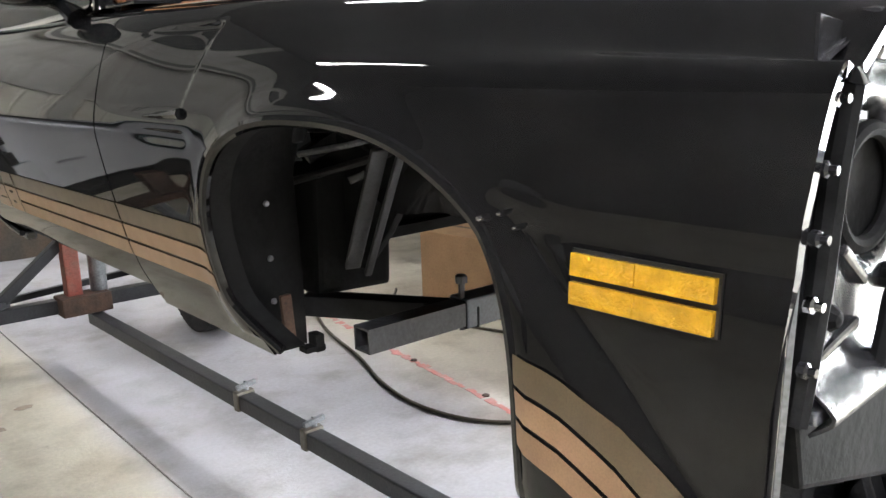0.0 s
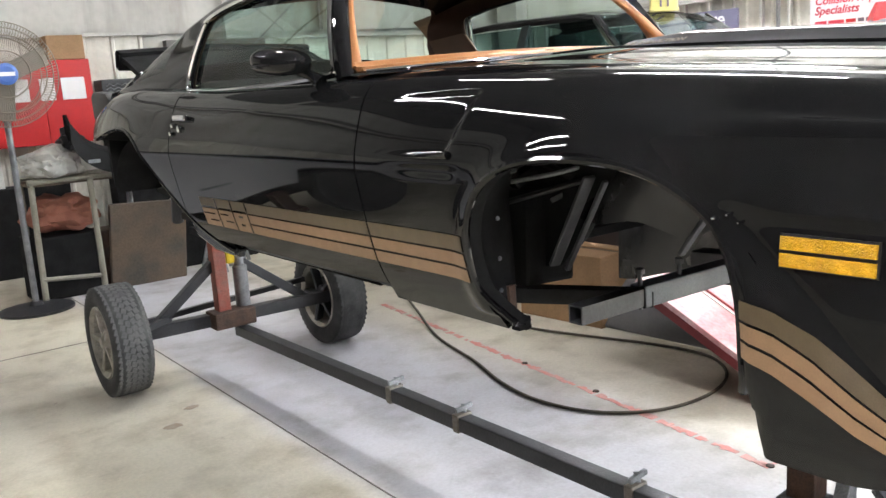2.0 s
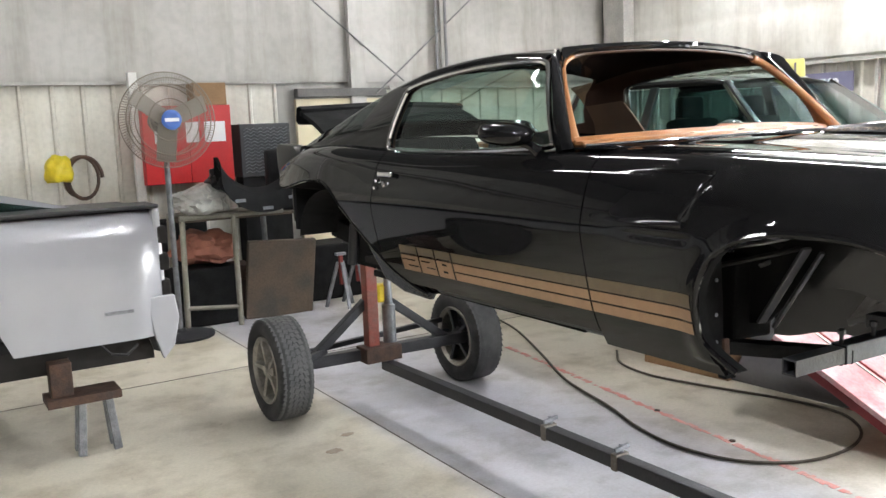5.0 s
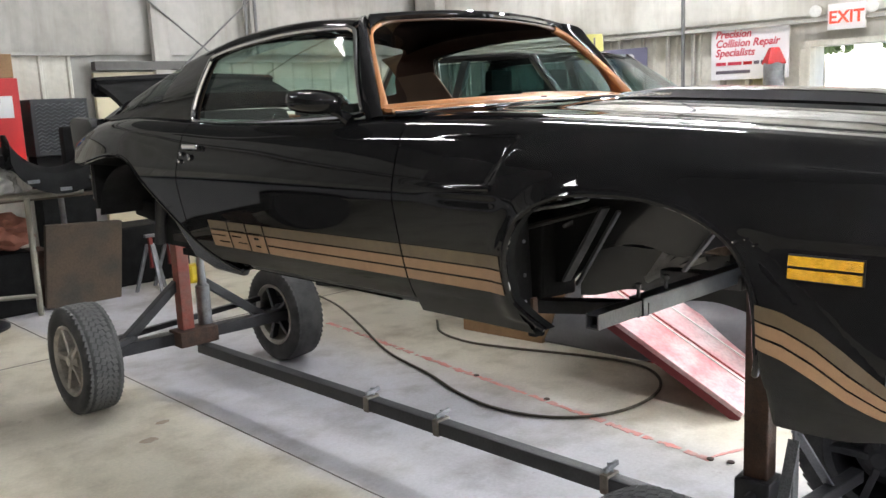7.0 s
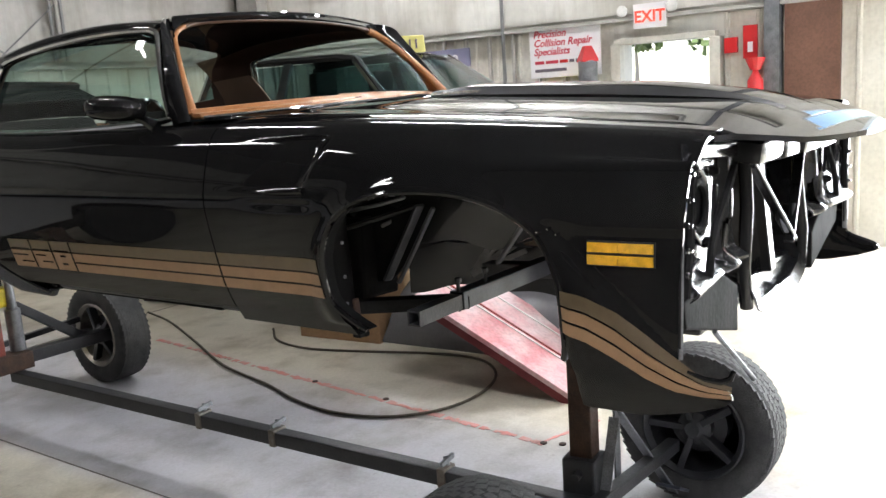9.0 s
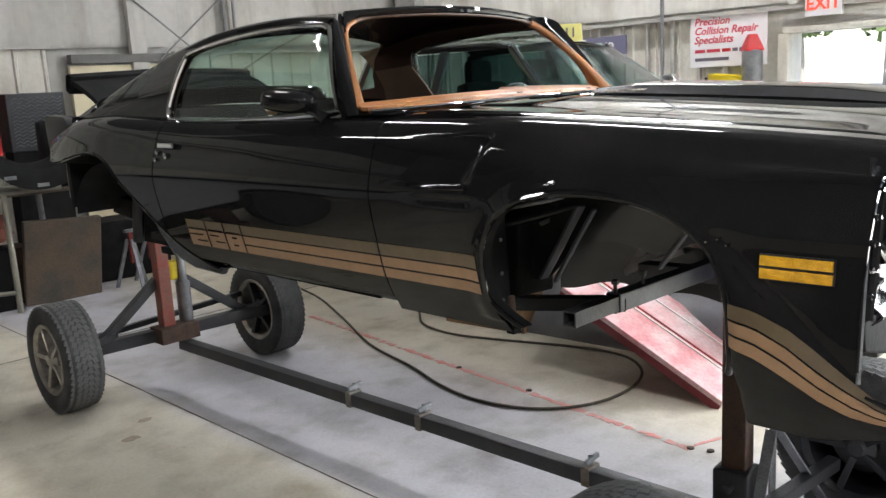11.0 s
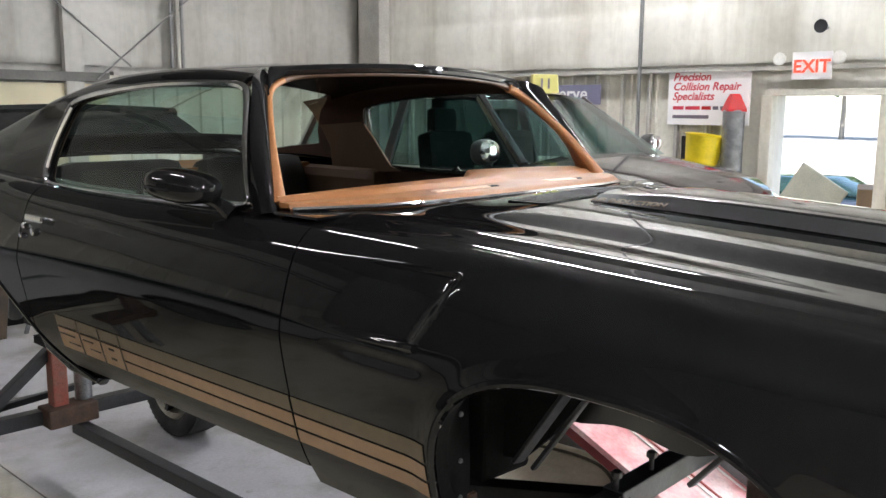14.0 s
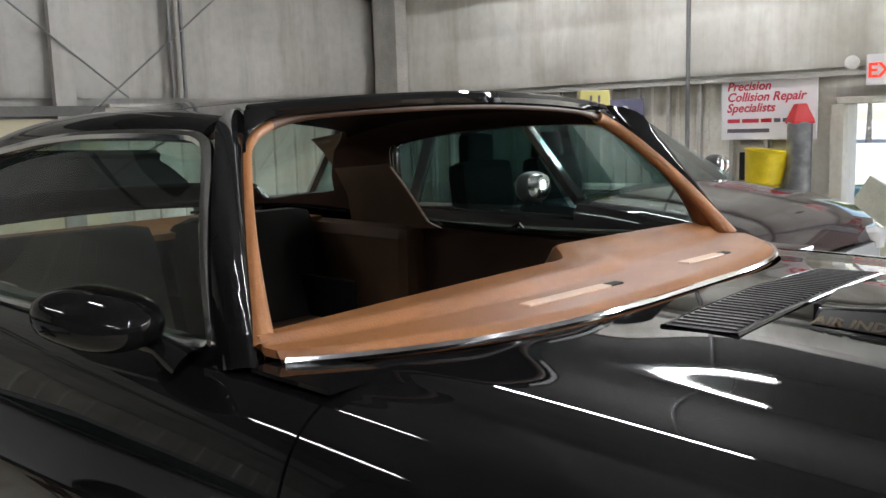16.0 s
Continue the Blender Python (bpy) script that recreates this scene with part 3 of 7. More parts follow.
for sx, sy in ((3.028, 3.896), (2.975, 3.275), (2.83, 2.15), (2.86, 2.06)):
    part("anchor_hole", lathe([(0.018, 0.0), (0.018, 0.006), (0.006, 0.007)], Matrix.Translation((sx, sy, 0.0)), 10), M_RUST, floor_marks, "small rusty floor anchor")

# ---- the car: black coupe body on a body cart, its front towards -y ----
XC = 1.825
car = thing("car", "glossy black two-door coupe body without wheels, raised on a cart", "car", at=(XC, 2.9, 1.09))
SY = np.array([0.60, 0.75, 1.00, 1.40, 1.80, 2.20, 2.80, 3.40, 3.80, 4.15, 4.50, 4.85, 5.02])
SD = np.array([0.805, 0.818, 0.830, 0.852, 0.848, 0.850, 0.856, 0.862, 0.876, 0.884, 0.868, 0.815, 0.775])
SZ = np.array([1.605, 1.628, 1.650, 1.675, 1.692, 1.702, 1.700, 1.702, 1.716, 1.728, 1.715, 1.675, 1.645])
NS = 44


def car_part(name, bm, material, parent=None, label="", smooth_it=True):
    """A part given in world places."""
    par = parent or car
    bmesh.ops.translate(bm, verts=bm.verts, vec=-car.location)
    ob = part(name, bm, material, par, label, smooth=smooth_it)
    return ob


def section(y, s, side=-1, out=0.0):
    """Place on the body side at station y, s from 0 (sill) to 1 (edge of the bonnet or window ledge)."""
    y, s = np.broadcast_arrays(np.asarray(y, float), np.asarray(s, float))
    D, zs = spline(SY, SD, y), spline(SY, SZ, y)
    zb = 1.085 - 0.045 * smooth(1.15, 0.95, y)
    off = [-0.105, -0.058, -0.027, -0.005, 0.0, -0.020, -0.050, -0.092, -0.140, -0.192]
    zz = [zb, zb + 0.095, 1.30, 1.415, 1.482, 1.570, zs - 0.055, zs - 0.013, zs, zs + 0.006]
    knots = np.linspace(0, 1, 10)
    sh = y.shape
    d, z = np.zeros(sh), np.zeros(sh)
    f = np.clip(s, 0, 1) * 9
    i = np.clip(f.astype(int), 0, 8)
    t = f - i
    O = np.array(off)
    Z = np.stack([np.broadcast_to(v, sh) for v in zz], -1)
    take = lambda A, k: np.take_along_axis(A, np.clip(k, 0, 9)[..., None], -1)[..., 0]
    Ob = np.broadcast_to(O, sh + (10,))
    for A, tgt in ((Ob, "d"), (Z, "z")):
        p0, p1, p2, p3 = take(A, i - 1), take(A, i), take(A, i + 1), take(A, i + 2)
        c = 0.5 * (2 * p1 + (p2 - p0) * t + (2 * p0 - 5 * p1 + 4 * p2 - p3) * t**2 + (3 * p1 - p0 - 3 * p2 + p3) * t**3)
        if tgt == "d":
            d = c
        else:
            z = c
    # the side stands upright ahead of the wheel
    d = d + smooth(1.12, 0.95, y) * 1.05 * np.clip(-np.interp(z, [1.03, 1.13, 1.30, 1.415, 1.482], [-0.125, -0.078, -0.039, -0.009, 0.0]), 0, 1) * (z < 1.482)
    d = D + d + out
    # flared lower corner ahead of the front wheel
    line = np.interp(y, [0.60, 0.66, 0.75, 0.84, 0.89, 0.96, 1.05], [1.150, 1.140, 1.168, 1.240, 1.292, 1.352, 1.435])
    d = d + (0.013 * smooth(0.0, 0.05, line - z) - 0.0012 * np.exp(-(((line - z + 0.004) / 0.010) ** 2))) * smooth(1.10, 1.00, y)
    # lips round the wheel openings
    r1 = np.hypot((y - 1.395) / 0.375, (z - 1.20) / 0.312)
    d = d + 0.012 * np.exp(-(((r1 - 1.03) / 0.10) ** 2)) * (z > 1.12)
    # wedge-shaped recess of the fender vent
    edge = 1.712 + (1.652 - z) * 0.62
    wz = smooth(1.498, 1.516, z) * smooth(1.655, 1.640, z)
    back = np.clip(y - edge, 0, 9)
    d = d - 0.012 * wz * smooth(0.0, 0.024, y - edge) * np.exp(-((back / 0.22) ** 2))
    # crease below the vent
    d = d - 0.005 * smooth(1.484, 1.474, z) * smooth(1.44, 1.47, z) * smooth(1.74, 1.80, y) * smooth(2.10, 1.90, y)
    return np.stack([XC + side * d, y, z], -1)


def s_of(y, z):
    """The s at which the side stands at height z."""
    s = np.linspace(0, 0.8, 400)
    out = np.zeros_like(np.asarray(y, float))
    for k, (yy, zz) in enumerate(zip(np.ravel(y), np.ravel(z))):
        col = section(np.full_like(s, yy), s)[:, 2]
        out.flat[k] = np.interp(zz, col, s)
    return out


def front_arch(y, z):
    dz = z - 1.20
    af = np.where(y < 1.395, 0.378 + 0.30 * np.clip(-dz, 0, 1), 0.373 - 0.35 * np.clip(-dz, 0, 1))
    n = 2.55
    up = (np.abs(y - 1.395) / af) ** n + (np.clip(dz, 0, 9) / 0.312) ** n
    return up ** (1 / n) - 1


REAR_EDGE = ([3.20, 3.281, 3.39, 3.524, 3.599, 3.722, 3.87, 3.966, 4.08, 4.20, 4.34, 4.46, 4.60, 4.80], [1.02, 1.075, 1.110, 1.180, 1.232, 1.325, 1.432, 1.505, 1.548, 1.560, 1.550, 1.530, 1.506, 1.500])


def rear_arch(y, z):
    """Cut-away wheel opening: a long slant from the sill up to the top of the arch."""
    return (z - np.interp(y, *REAR_EDGE)) * 2.0


def tail_cut(y, z):
    return np.interp(z, [1.05, 1.30, 1.50, 1.62, 1.75], [4.62, 4.66, 4.77, 4.86, 4.93]) - y


def nose_cut(y, z):
    return y - np.interp(z, [1.030, 1.045, 1.065, 1.085, 1.10, 1.118, 1.132, 1.145, 1.158, 1.30, 1.55, 1.70], [0.90, 0.80, 0.71, 0.655, 0.640, 0.655, 0.695, 0.735, 0.755, 0.757, 0.738, 0.72])


def skin(y0, y1, s0, s1, dy, ds, cuts=(), side=-1, out=0.0):
    """A panel of the side with openings cut to their true outline."""
    ys = np.linspace(y0, y1, max(3, int(round((y1 - y0) / dy)) + 1))
    ss = np.linspace(s0, s1, max(3, int(round((s1 - s0) / ds)) + 1))
    Y, S = np.meshgrid(ys, ss, indexing="ij")
    keep = np.ones(Y.shape, bool)
    if cuts:
        def f(Yq, Sq):
            P = section(Yq, Sq)
            return np.min([c(P[..., 1], P[..., 2]) for c in cuts], axis=0)
        F = f(Y, S)
        good = F >= 0
        Yn, Sn = Y.copy(), S.copy()
        keep = good.copy()
        ni, nj = Y.shape
        for i in range(ni):
            for j in range(nj):
                if good[i, j]:
                    continue
                best = None
                for a, b in ((1, 0), (-1, 0), (0, 1), (0, -1), (1, 1), (1, -1), (-1, 1), (-1, -1)):
                    p, q = i + a, j + b
                    if 0 <= p < ni and 0 <= q < nj and good[p, q]:
                        if best is None or F[p, q] > F[best]:
                            best = (p, q)
                if best is not None:
                    lo, hi = np.array([Y[i, j], S[i, j]]), np.array([Y[best], S[best]])
                    for _ in range(14):
                        mid = (lo + hi) / 2
                        if f(mid[:1], mid[1:])[0] >= 0:
                            hi = mid
                        else:
                            lo = mid
                    Yn[i, j], Sn[i, j] = hi
                    keep[i, j] = True
        Y, S = Yn, Sn
    P = section(Y, S, side, out)
    if side > 0:
        P = P[::-1]
        keep = keep[::-1]
    return P, keep


def panel(name, args, label="", side=-1, thick=0.012, material=None, parent=None):
    P, keep = skin(*args[:6], cuts=args[6] if len(args) > 6 else (), side=side)
    return car_part(name, sheet(P, thick, keep), material or M_BLACK, parent, label)


GAP = 0.003
fender = panel("front_fender", (0.60, 2.198, 0.0, 1.0, 0.0085, 0.0095, (front_arch, nose_cut)), "black front fender with an empty wheel opening")
car_door = panel("car_door", (2.204, 3.575, 0.06, 0.955, 0.02, 0.014, (rear_arch,)), "black car door with gold side stripes")
quarter = panel("quarter_panel", (3.581, 5.0, 0.0, 0.955, 0.018, 0.0155, (rear_arch, tail_cut)), "black rear quarter panel")
panel("front_fender", (0.60, 2.198, 0.0, 1.0, 0.03, 0.025, (front_arch, nose_cut)), "black front fender with an empty wheel opening", side=1)
panel("car_door", (2.204, 3.575, 0.06, 0.955, 0.05, 0.03, (rear_arch,)), "black car door", side=1)
panel("quarter_panel", (3.581, 5.0, 0.0, 0.955, 0.03, 0.025, (rear_arch, tail_cut)), "black rear quarter panel", side=1)

# sills under the doors
for side in (-1, 1):
    ys = np.linspace(1.90, 3.27, 60)
    prof = [(-0.125, 1.125), (-0.135, 1.105), (-0.150, 1.092), (-0.20, 1.086), (-0.30, 1.086)]
    P = np.array([[(XC + side * (spline(SY, SD, y) + o), y, z) for o, z in prof] for y in ys])
    car_part("rocker_sill", sheet(P if side > 0 else P[::-1], 0.004), M_SATIN, None, "dark rocker sill")

# wheel-opening lips
def arch_lip(points, side, name, r=0.009):
    car_part(name, tube(points, r, 8), M_BLACK)


for side in (-1, 1):
    pts = []
    for q in np.linspace(-0.62, math.pi + 0.42, 60):
        c, s_ = math.cos(q), math.sin(q)
        z = 1.20 + (0.312 * abs(s_) ** (2 / 2.55) if s_ >= 0 else 0.16 * s_)
        dz = z - 1.20
        a = 0.378 + 0.30 * max(-dz, 0) if c < 0 else 0.373 - 0.35 * max(-dz, 0)
        y = 1.395 + a * math.copysign(abs(c) ** (2 / 2.55), c)
        if z > (1.088 if c > 0 else 1.05):
            pts.append((y, z))
    yy, zz = np.array(pts).T
    P = section(yy, s_of(yy, zz), side, out=-0.004)
    arch_lip([tuple(p) for p in P], side, "wheel_arch_lip")
    # inner flange of the arch: a band that turns inwards
    Q = np.stack([P + np.array([-side * w, 0, 0]) for w in (0.0, 0.02, 0.045)], 1)
    car_part("wheel_arch_flange", sheet(Q, 0.003), M_UNDER, None, "black inner flange of the wheel opening")

# rolled edge and inner band of the rear wheel opening
for side in (-1, 1):
    yy = np.linspace(3.30, 4.74, 60)
    zz = np.interp(yy, *REAR_EDGE) + 0.002
    zz = np.convolve(np.pad(zz, 2, mode="edge"), np.ones(5) / 5, "valid")
    P = section(yy, s_of(yy, zz), side, out=-0.005)
    arch_lip([tuple(p) for p in P], side, "rear_opening_lip", 0.010)
    depth = np.interp(yy, [3.30, 3.70, 4.20, 4.74], [0.10, 0.20, 0.26, 0.16])
    Q = np.stack([P + np.stack([-side * w * depth, 0 * yy, -0.03 * w * (yy > 3.9)], -1) for w in (0.0, 0.3, 0.65, 1.0)], 1)
    car_part("rear_opening_band", sheet(Q, 0.003), M_UNDER, None, "black inner band of the rear wheel opening")

# gold stripes: three bands along the door and fender, then curving down ahead of the wheel
BANDS = ((0.0, 0.335, M_OLIVE), (0.385, 0.665, M_TAN), (0.72, 1.0, M_TAN))


def stripe(y0, y1, top, bot, f0, f1, material, label, out=0.0022):
    ys = np.linspace(y0, y1, max(8, int((y1 - y0) / 0.02)))
    tz, bz = np.interp(ys, *top), np.interp(ys, *bot)
    rows = []
    for f in np.linspace(f0, f1, 4):
        z = tz + (bz - tz) * f
        rows.append(section(ys, s_of(ys, z), -1, out))
    car_part("stripe", sheet(np.stack(rows, 1), 0.0), material, None, label)


ST, SB = ([1.77, 3.44], [1.318, 1.306]), ([1.77, 3.44], [1.203, 1.196])
for f0, f1, m in BANDS:
    stripe(1.778, 2.197, ST, SB, f0, f1, m, "gold side stripe")
    stripe(2.205, 2.985, ST, SB, f0, f1, m, "gold side stripe")
FT = ([0.632, 0.70, 0.76, 0.82, 0.89, 0.96, 1.04], [1.121, 1.134, 1.172, 1.214, 1.262, 1.290, 1.300])
FB = ([0.632, 0.70, 0.76, 0.82, 0.89, 0.96, 1.04], [1.101, 1.099, 1.104, 1.124, 1.160, 1.192, 1.207])
for f0, f1, m in BANDS:
    stripe(0.645, 1.018, FT, FB, f0, f1, m, "gold stripe curving round the fender corner", 0.003)
# block emblem at the end of the stripes: solid bands crossed by thin dark bars
for f0, f1, m in BANDS:
    stripe(2.985, 3.395, ST, SB, f0, f1 if f1 != 0.665 else 0.72, m, "plain gold block of the emblem")
for ya in (2.985, 3.110, 3.245):
    stripe(ya, ya + 0.010, ST, SB, 0.0, 1.0, M_BLACK, "thin dark bar of the emblem", 0.0030)
for ya, yb, fa, fb in ((3.005, 3.100, 0.30, 0.34), (3.035, 3.070, 0.47, 0.54), (3.035, 3.070, 0.74, 0.81), (3.130, 3.235, 0.30, 0.34), (3.165, 3.235, 0.50, 0.55), (3.130, 3.200, 0.72, 0.77), (3.268, 3.385, 0.30, 0.34), (3.285, 3.390, 0.53, 0.58), (3.262, 3.345, 0.76, 0.81)):
    stripe(ya, yb, ST, SB, fa, fb, M_BLACK, "thin dark bar of the emblem", 0.0030)

# amber side marker
def on_side(y, z, out=0.0, side=-1):
    return Vector(section(np.array([y]), s_of(np.array([y]), np.array([z])), side, out)[0])


def side_patch(y0, y1, z0, z1, out, thick, ny=6, nz=3):
    ys, zs = np.linspace(y0, y1, ny), np.linspace(z0, z1, nz)
    P = np.stack([section(ys, s_of(ys, np.full(ny, z)), -1, out) for z in zs], 1)
    return sheet(P, thick)


marker = car_part("side_marker", side_patch(0.804, 0.957, 1.357, 1.411, 0.003, 0.004), M_BLKPLASTIC, None, "amber side marker lamp in a black frame")
for za, zb_ in ((1.387, 1.408), (1.360, 1.381)):
    for ya, yb in ((0.807, 0.883), (0.884, 0.954)):
        car_part("lens", side_patch(ya, yb, za, zb_, 0.009, 0.006), M_AMBER, marker, "amber lens")

# chrome studs added as glints where the fender flange meets the wheel opening, and the curled tip of the nose
for y, z, r in ((1.075, 1.425, 0.004), (1.050, 1.432, 0.003), (1.030, 1.420, 0.003)):
    car_part("edge_glint", lathe([(r, 0.0), (r, 0.005), (r * 0.5, 0.008), (0.001, 0.008)], Matrix.Translation(on_side(y, z, 0.002)) @ Matrix.Rotation(-math.pi / 2, 4, "Y"), 10), M_CHROME, fender, "small chrome stud standing for a glint")
car_part("nose_curl", tube([tuple(on_side(y, z, 0.001)) for y, z in ((0.735, 1.146), (0.700, 1.134), (0.668, 1.130), (0.650, 1.138), (0.643, 1.155))], [0.004, 0.006, 0.007, 0.007, 0.005], 8), M_BLACK, fender)

# slot and bright edge inside the fender vent
vent = car_part("fender_vent", side_patch(1.792, 1.806, 1.552, 1.600, -0.002, 0.006, 4, 4), M_SATIN, None, "slot of the sculpted fender air vent")
car_part("vent_rim", tube([tuple(on_side(y, z, -0.004)) for y, z in ((1.776, 1.610), (1.794, 1.578), (1.812, 1.546))], [0.002, 0.004, 0.002], 8), M_CHROME, vent, "bright edge of the vent slot")
car_part("vent_lip", tube([tuple(on_side(y, z, 0.001)) for y, z in ((1.790, 1.508), (1.83, 1.505), (1.88, 1.502), (1.95, 1.500))], [0.010, 0.008, 0.005, 0.002], 8), M_BLACK, vent)

# bonnet
HE = 0.655


def hood_z(x, y):
    d = np.abs(np.asarray(x, float))
    y = np.asarray(y, float)
    zs = spline(SY, SZ, np.clip(y, 0.6, 2.2)) + 0.001
    front = -0.060 * smooth(0.85, 0.42, y)
    edge = 0.006 * smooth(HE, HE - 0.045, d)
    dip = -0.004 * np.exp(-(((d - 0.50) / 0.07) ** 2)) * smooth(0.7, 1.1, y)
    foot = 0.345 + 0.13 * np.clip(2.0 - y, 0, 2)
    bulge = 0.009 * smooth(foot + 0.12, foot - 0.10, d) * smooth(0.55, 0.95, y)
    tail = smooth(2.18 - 0.30 * d, 1.93 - 0.20 * d, y)
    crown = 0.025 * (1 - (d / HE) ** 2)
    return zs + edge + dip + bulge * tail + crown + front


xs, t = np.linspace(-HE, HE, 111), np.linspace(0, 1, 90)
X, T = np.meshgrid(xs, t, indexing="ij")
yf = 0.735 - 0.22 * (1 - (np.abs(X) / HE) ** 2)
yr = 2.290 - 0.212 * (1 - (np.abs(X) / HE) ** 3)
Y = yf + (yr - yf) * T
hood = car_part("bonnet", sheet(np.stack([XC + X, Y, hood_z(X, Y)], -1)[::-1], 0.014), M_BLACK, None, "long black bonnet with a raised scoop")
# scoop: a long low blister with sloping sides
SW = 0.190


def scoop_h(y):
    return 0.031 * smooth(0.62, 1.15, y) * (0.50 + 0.50 * smooth(1.872, 1.67, y)) + 0.002


us, t = np.array([-1, -0.96, -0.84, -0.72, -0.67, -0.62, -0.5, -0.4, -0.2, 0, 0.2, 0.4, 0.5, 0.62, 0.67, 0.72, 0.84, 0.96, 1.0]), np.linspace(0, 1, 50)
UP = np.array([0, 0.06, 0.45, 0.86, 0.97, 1.0, 1.05, 1.09, 1.11, 1.12, 1.11, 1.09, 1.05, 1.0, 0.97, 0.86, 0.45, 0.06, 0])
U, T = np.meshgrid(us, t, indexing="ij")
Y = 0.66 + (1.872 - 0.03 * np.abs(U) - 0.66) * T
WID = SW * (0.80 + 0.20 * smooth(0.7, 1.6, Y)) + 0.02 * smooth(1.5, 1.0, Y)
Zs = hood_z(U * WID, Y) - 0.002 + UP[:, None] * scoop_h(Y)
scoop = car_part("bonnet_scoop", sheet(np.stack([XC + U * WID, Y, Zs], -1)[::-1], 0.008), M_BLACK, hood, "black cowl-induction scoop")
car_part("scoop_mouth", box((XC, 1.858, float(hood_z(0.0, 1.858)) + 0.006), (0.24, 0.01, 0.020)), M_UNDER, scoop, "dark open back of the scoop", False)
for side in (-1, 1):
    ys = np.linspace(0.72, 1.842, 30)
    P = np.array([[(XC + side * (SW * (0.80 + 0.20 * smooth(0.7, 1.6, y)) + 0.02 * smooth(1.5, 1.0, y)) * u + side * 0.0022, y, float(hood_z(SW * u, y)) + up * scoop_h(y) + 0.001) for u, up in ((0.95, 0.10), (0.84, 0.45), (0.73, 0.83))] for y in ys])
    bm = sheet(P, 0.0)
    car_part("scoop_side_decal", bm, M_SATIN, scoop, "satin black band on the scoop side")
lx, lz = 0.042, 0.0185
sl = math.hypot(lx, lz)
lm = Matrix(((0, lx / sl, -lz / sl, 0), (-1, 0, -0.03, 0), (0, lz / sl, lx / sl, 0), (0, 0, 0, 1)))
tm = Matrix.Translation(Vector((XC - SW * 0.955 - 0.003, 1.842, float(hood_z(SW, 1.77)) + 0.0070)) - car.location) @ lm
words("scoop_lettering", "AIR INDUCTION", tm, 0.027, M_OLIVE, hood, 0.0008, bold=0.0006, label="dull gold letters on the scoop side")

# louvred air intake let into the rear of the bonnet
gx, gy = np.linspace(-0.285, 0.285, 25), np.linspace(1.900, 2.008, 9)
X, Y = np.meshgrid(gx, gy, indexing="ij")
cowl = car_part("cowl_grille", sheet(np.stack([XC + X, Y, hood_z(X, Y) + 0.0025], -1)[::-1], 0.006), M_SATIN, None, "black louvred cowl grille")
for k in range(33):
    xx = -0.272 + k * 0.0170
    ends = [(XC + xx, yy, float(hood_z(xx, yy)) + 0.0035) for yy in (1.905, 2.003)]
    car_part("louvre", bar(*ends, 0.0065, 0.0035), M_SATIN, cowl, "", False)
ring = [(sx * 0.288, yy) for sx, yy in ((-1, 1.898), (-0.5, 1.898), (0, 1.898), (0.5, 1.898), (1, 1.898), (1, 2.010), (0.5, 2.010), (0, 2.010), (-0.5, 2.010), (-1, 2.010))]
car_part("grille_rim", tube([(XC + xx, yy, float(hood_z(xx, yy)) + 0.001) for xx, yy in ring], 0.0035, 6, closed=True), M_BLACK, cowl)
for side in (-1, 1):
    P = np.array([[(XC + side * (0.648 + 0.10 * v), 2.190 + 0.16 * u, 1.708 - 0.002 * v) for v in np.linspace(0, 1, 4)] for u in np.linspace(0, 1, 5)])
    bm = sheet(P, 0.006)
    bmesh.ops.recalc_face_normals(bm, faces=bm.faces)
    car_part("cowl_corner", bm, M_BLACK, None, "black cowl corner")

def ellipsoid(c, r, tilt=None, nose=0.0):
    bm = bmesh.new()
    bmesh.ops.create_uvsphere(bm, u_segments=28, v_segments=16, radius=1.0)
    for v in bm.verts:
        p = v.co.copy()
        p = Vector((math.copysign(abs(p.x) ** 0.8, p.x), math.copysign(abs(p.y) ** 0.75, p.y), math.copysign(abs(p.z) ** 0.8, p.z)))
        p = Vector((p.x * r[0], p.y * r[1] * (1.0 - nose * p.y), p.z * r[2]))
        v.co = (tilt @ p if tilt is not None else p) + Vector(c)
    return bm


# roof, sail panels and rear
GY = np.array([2.66, 2.90, 3.20, 3.45, 3.75, 4.05, 4.35, 4.62])
G_EZ = np.array([2.036, 2.056, 2.056, 2.040, 1.990, 1.922, 1.832, 1.735])
G_CZ = np.array([2.078, 2.098, 2.100, 2.085, 2.035, 1.960, 1.862, 1.755])
G_ED = np.array([0.585, 0.598, 0.598, 0.594, 0.600, 0.618, 0.648, 0.690])
G_BD = np.array([0.722, 0.722, 0.724, 0.728, 0.735, 0.742, 0.745, 0.735])
G_BZ = np.array([1.705, 1.703, 1.702, 1.703, 1.712, 1.722, 1.722, 1.712])


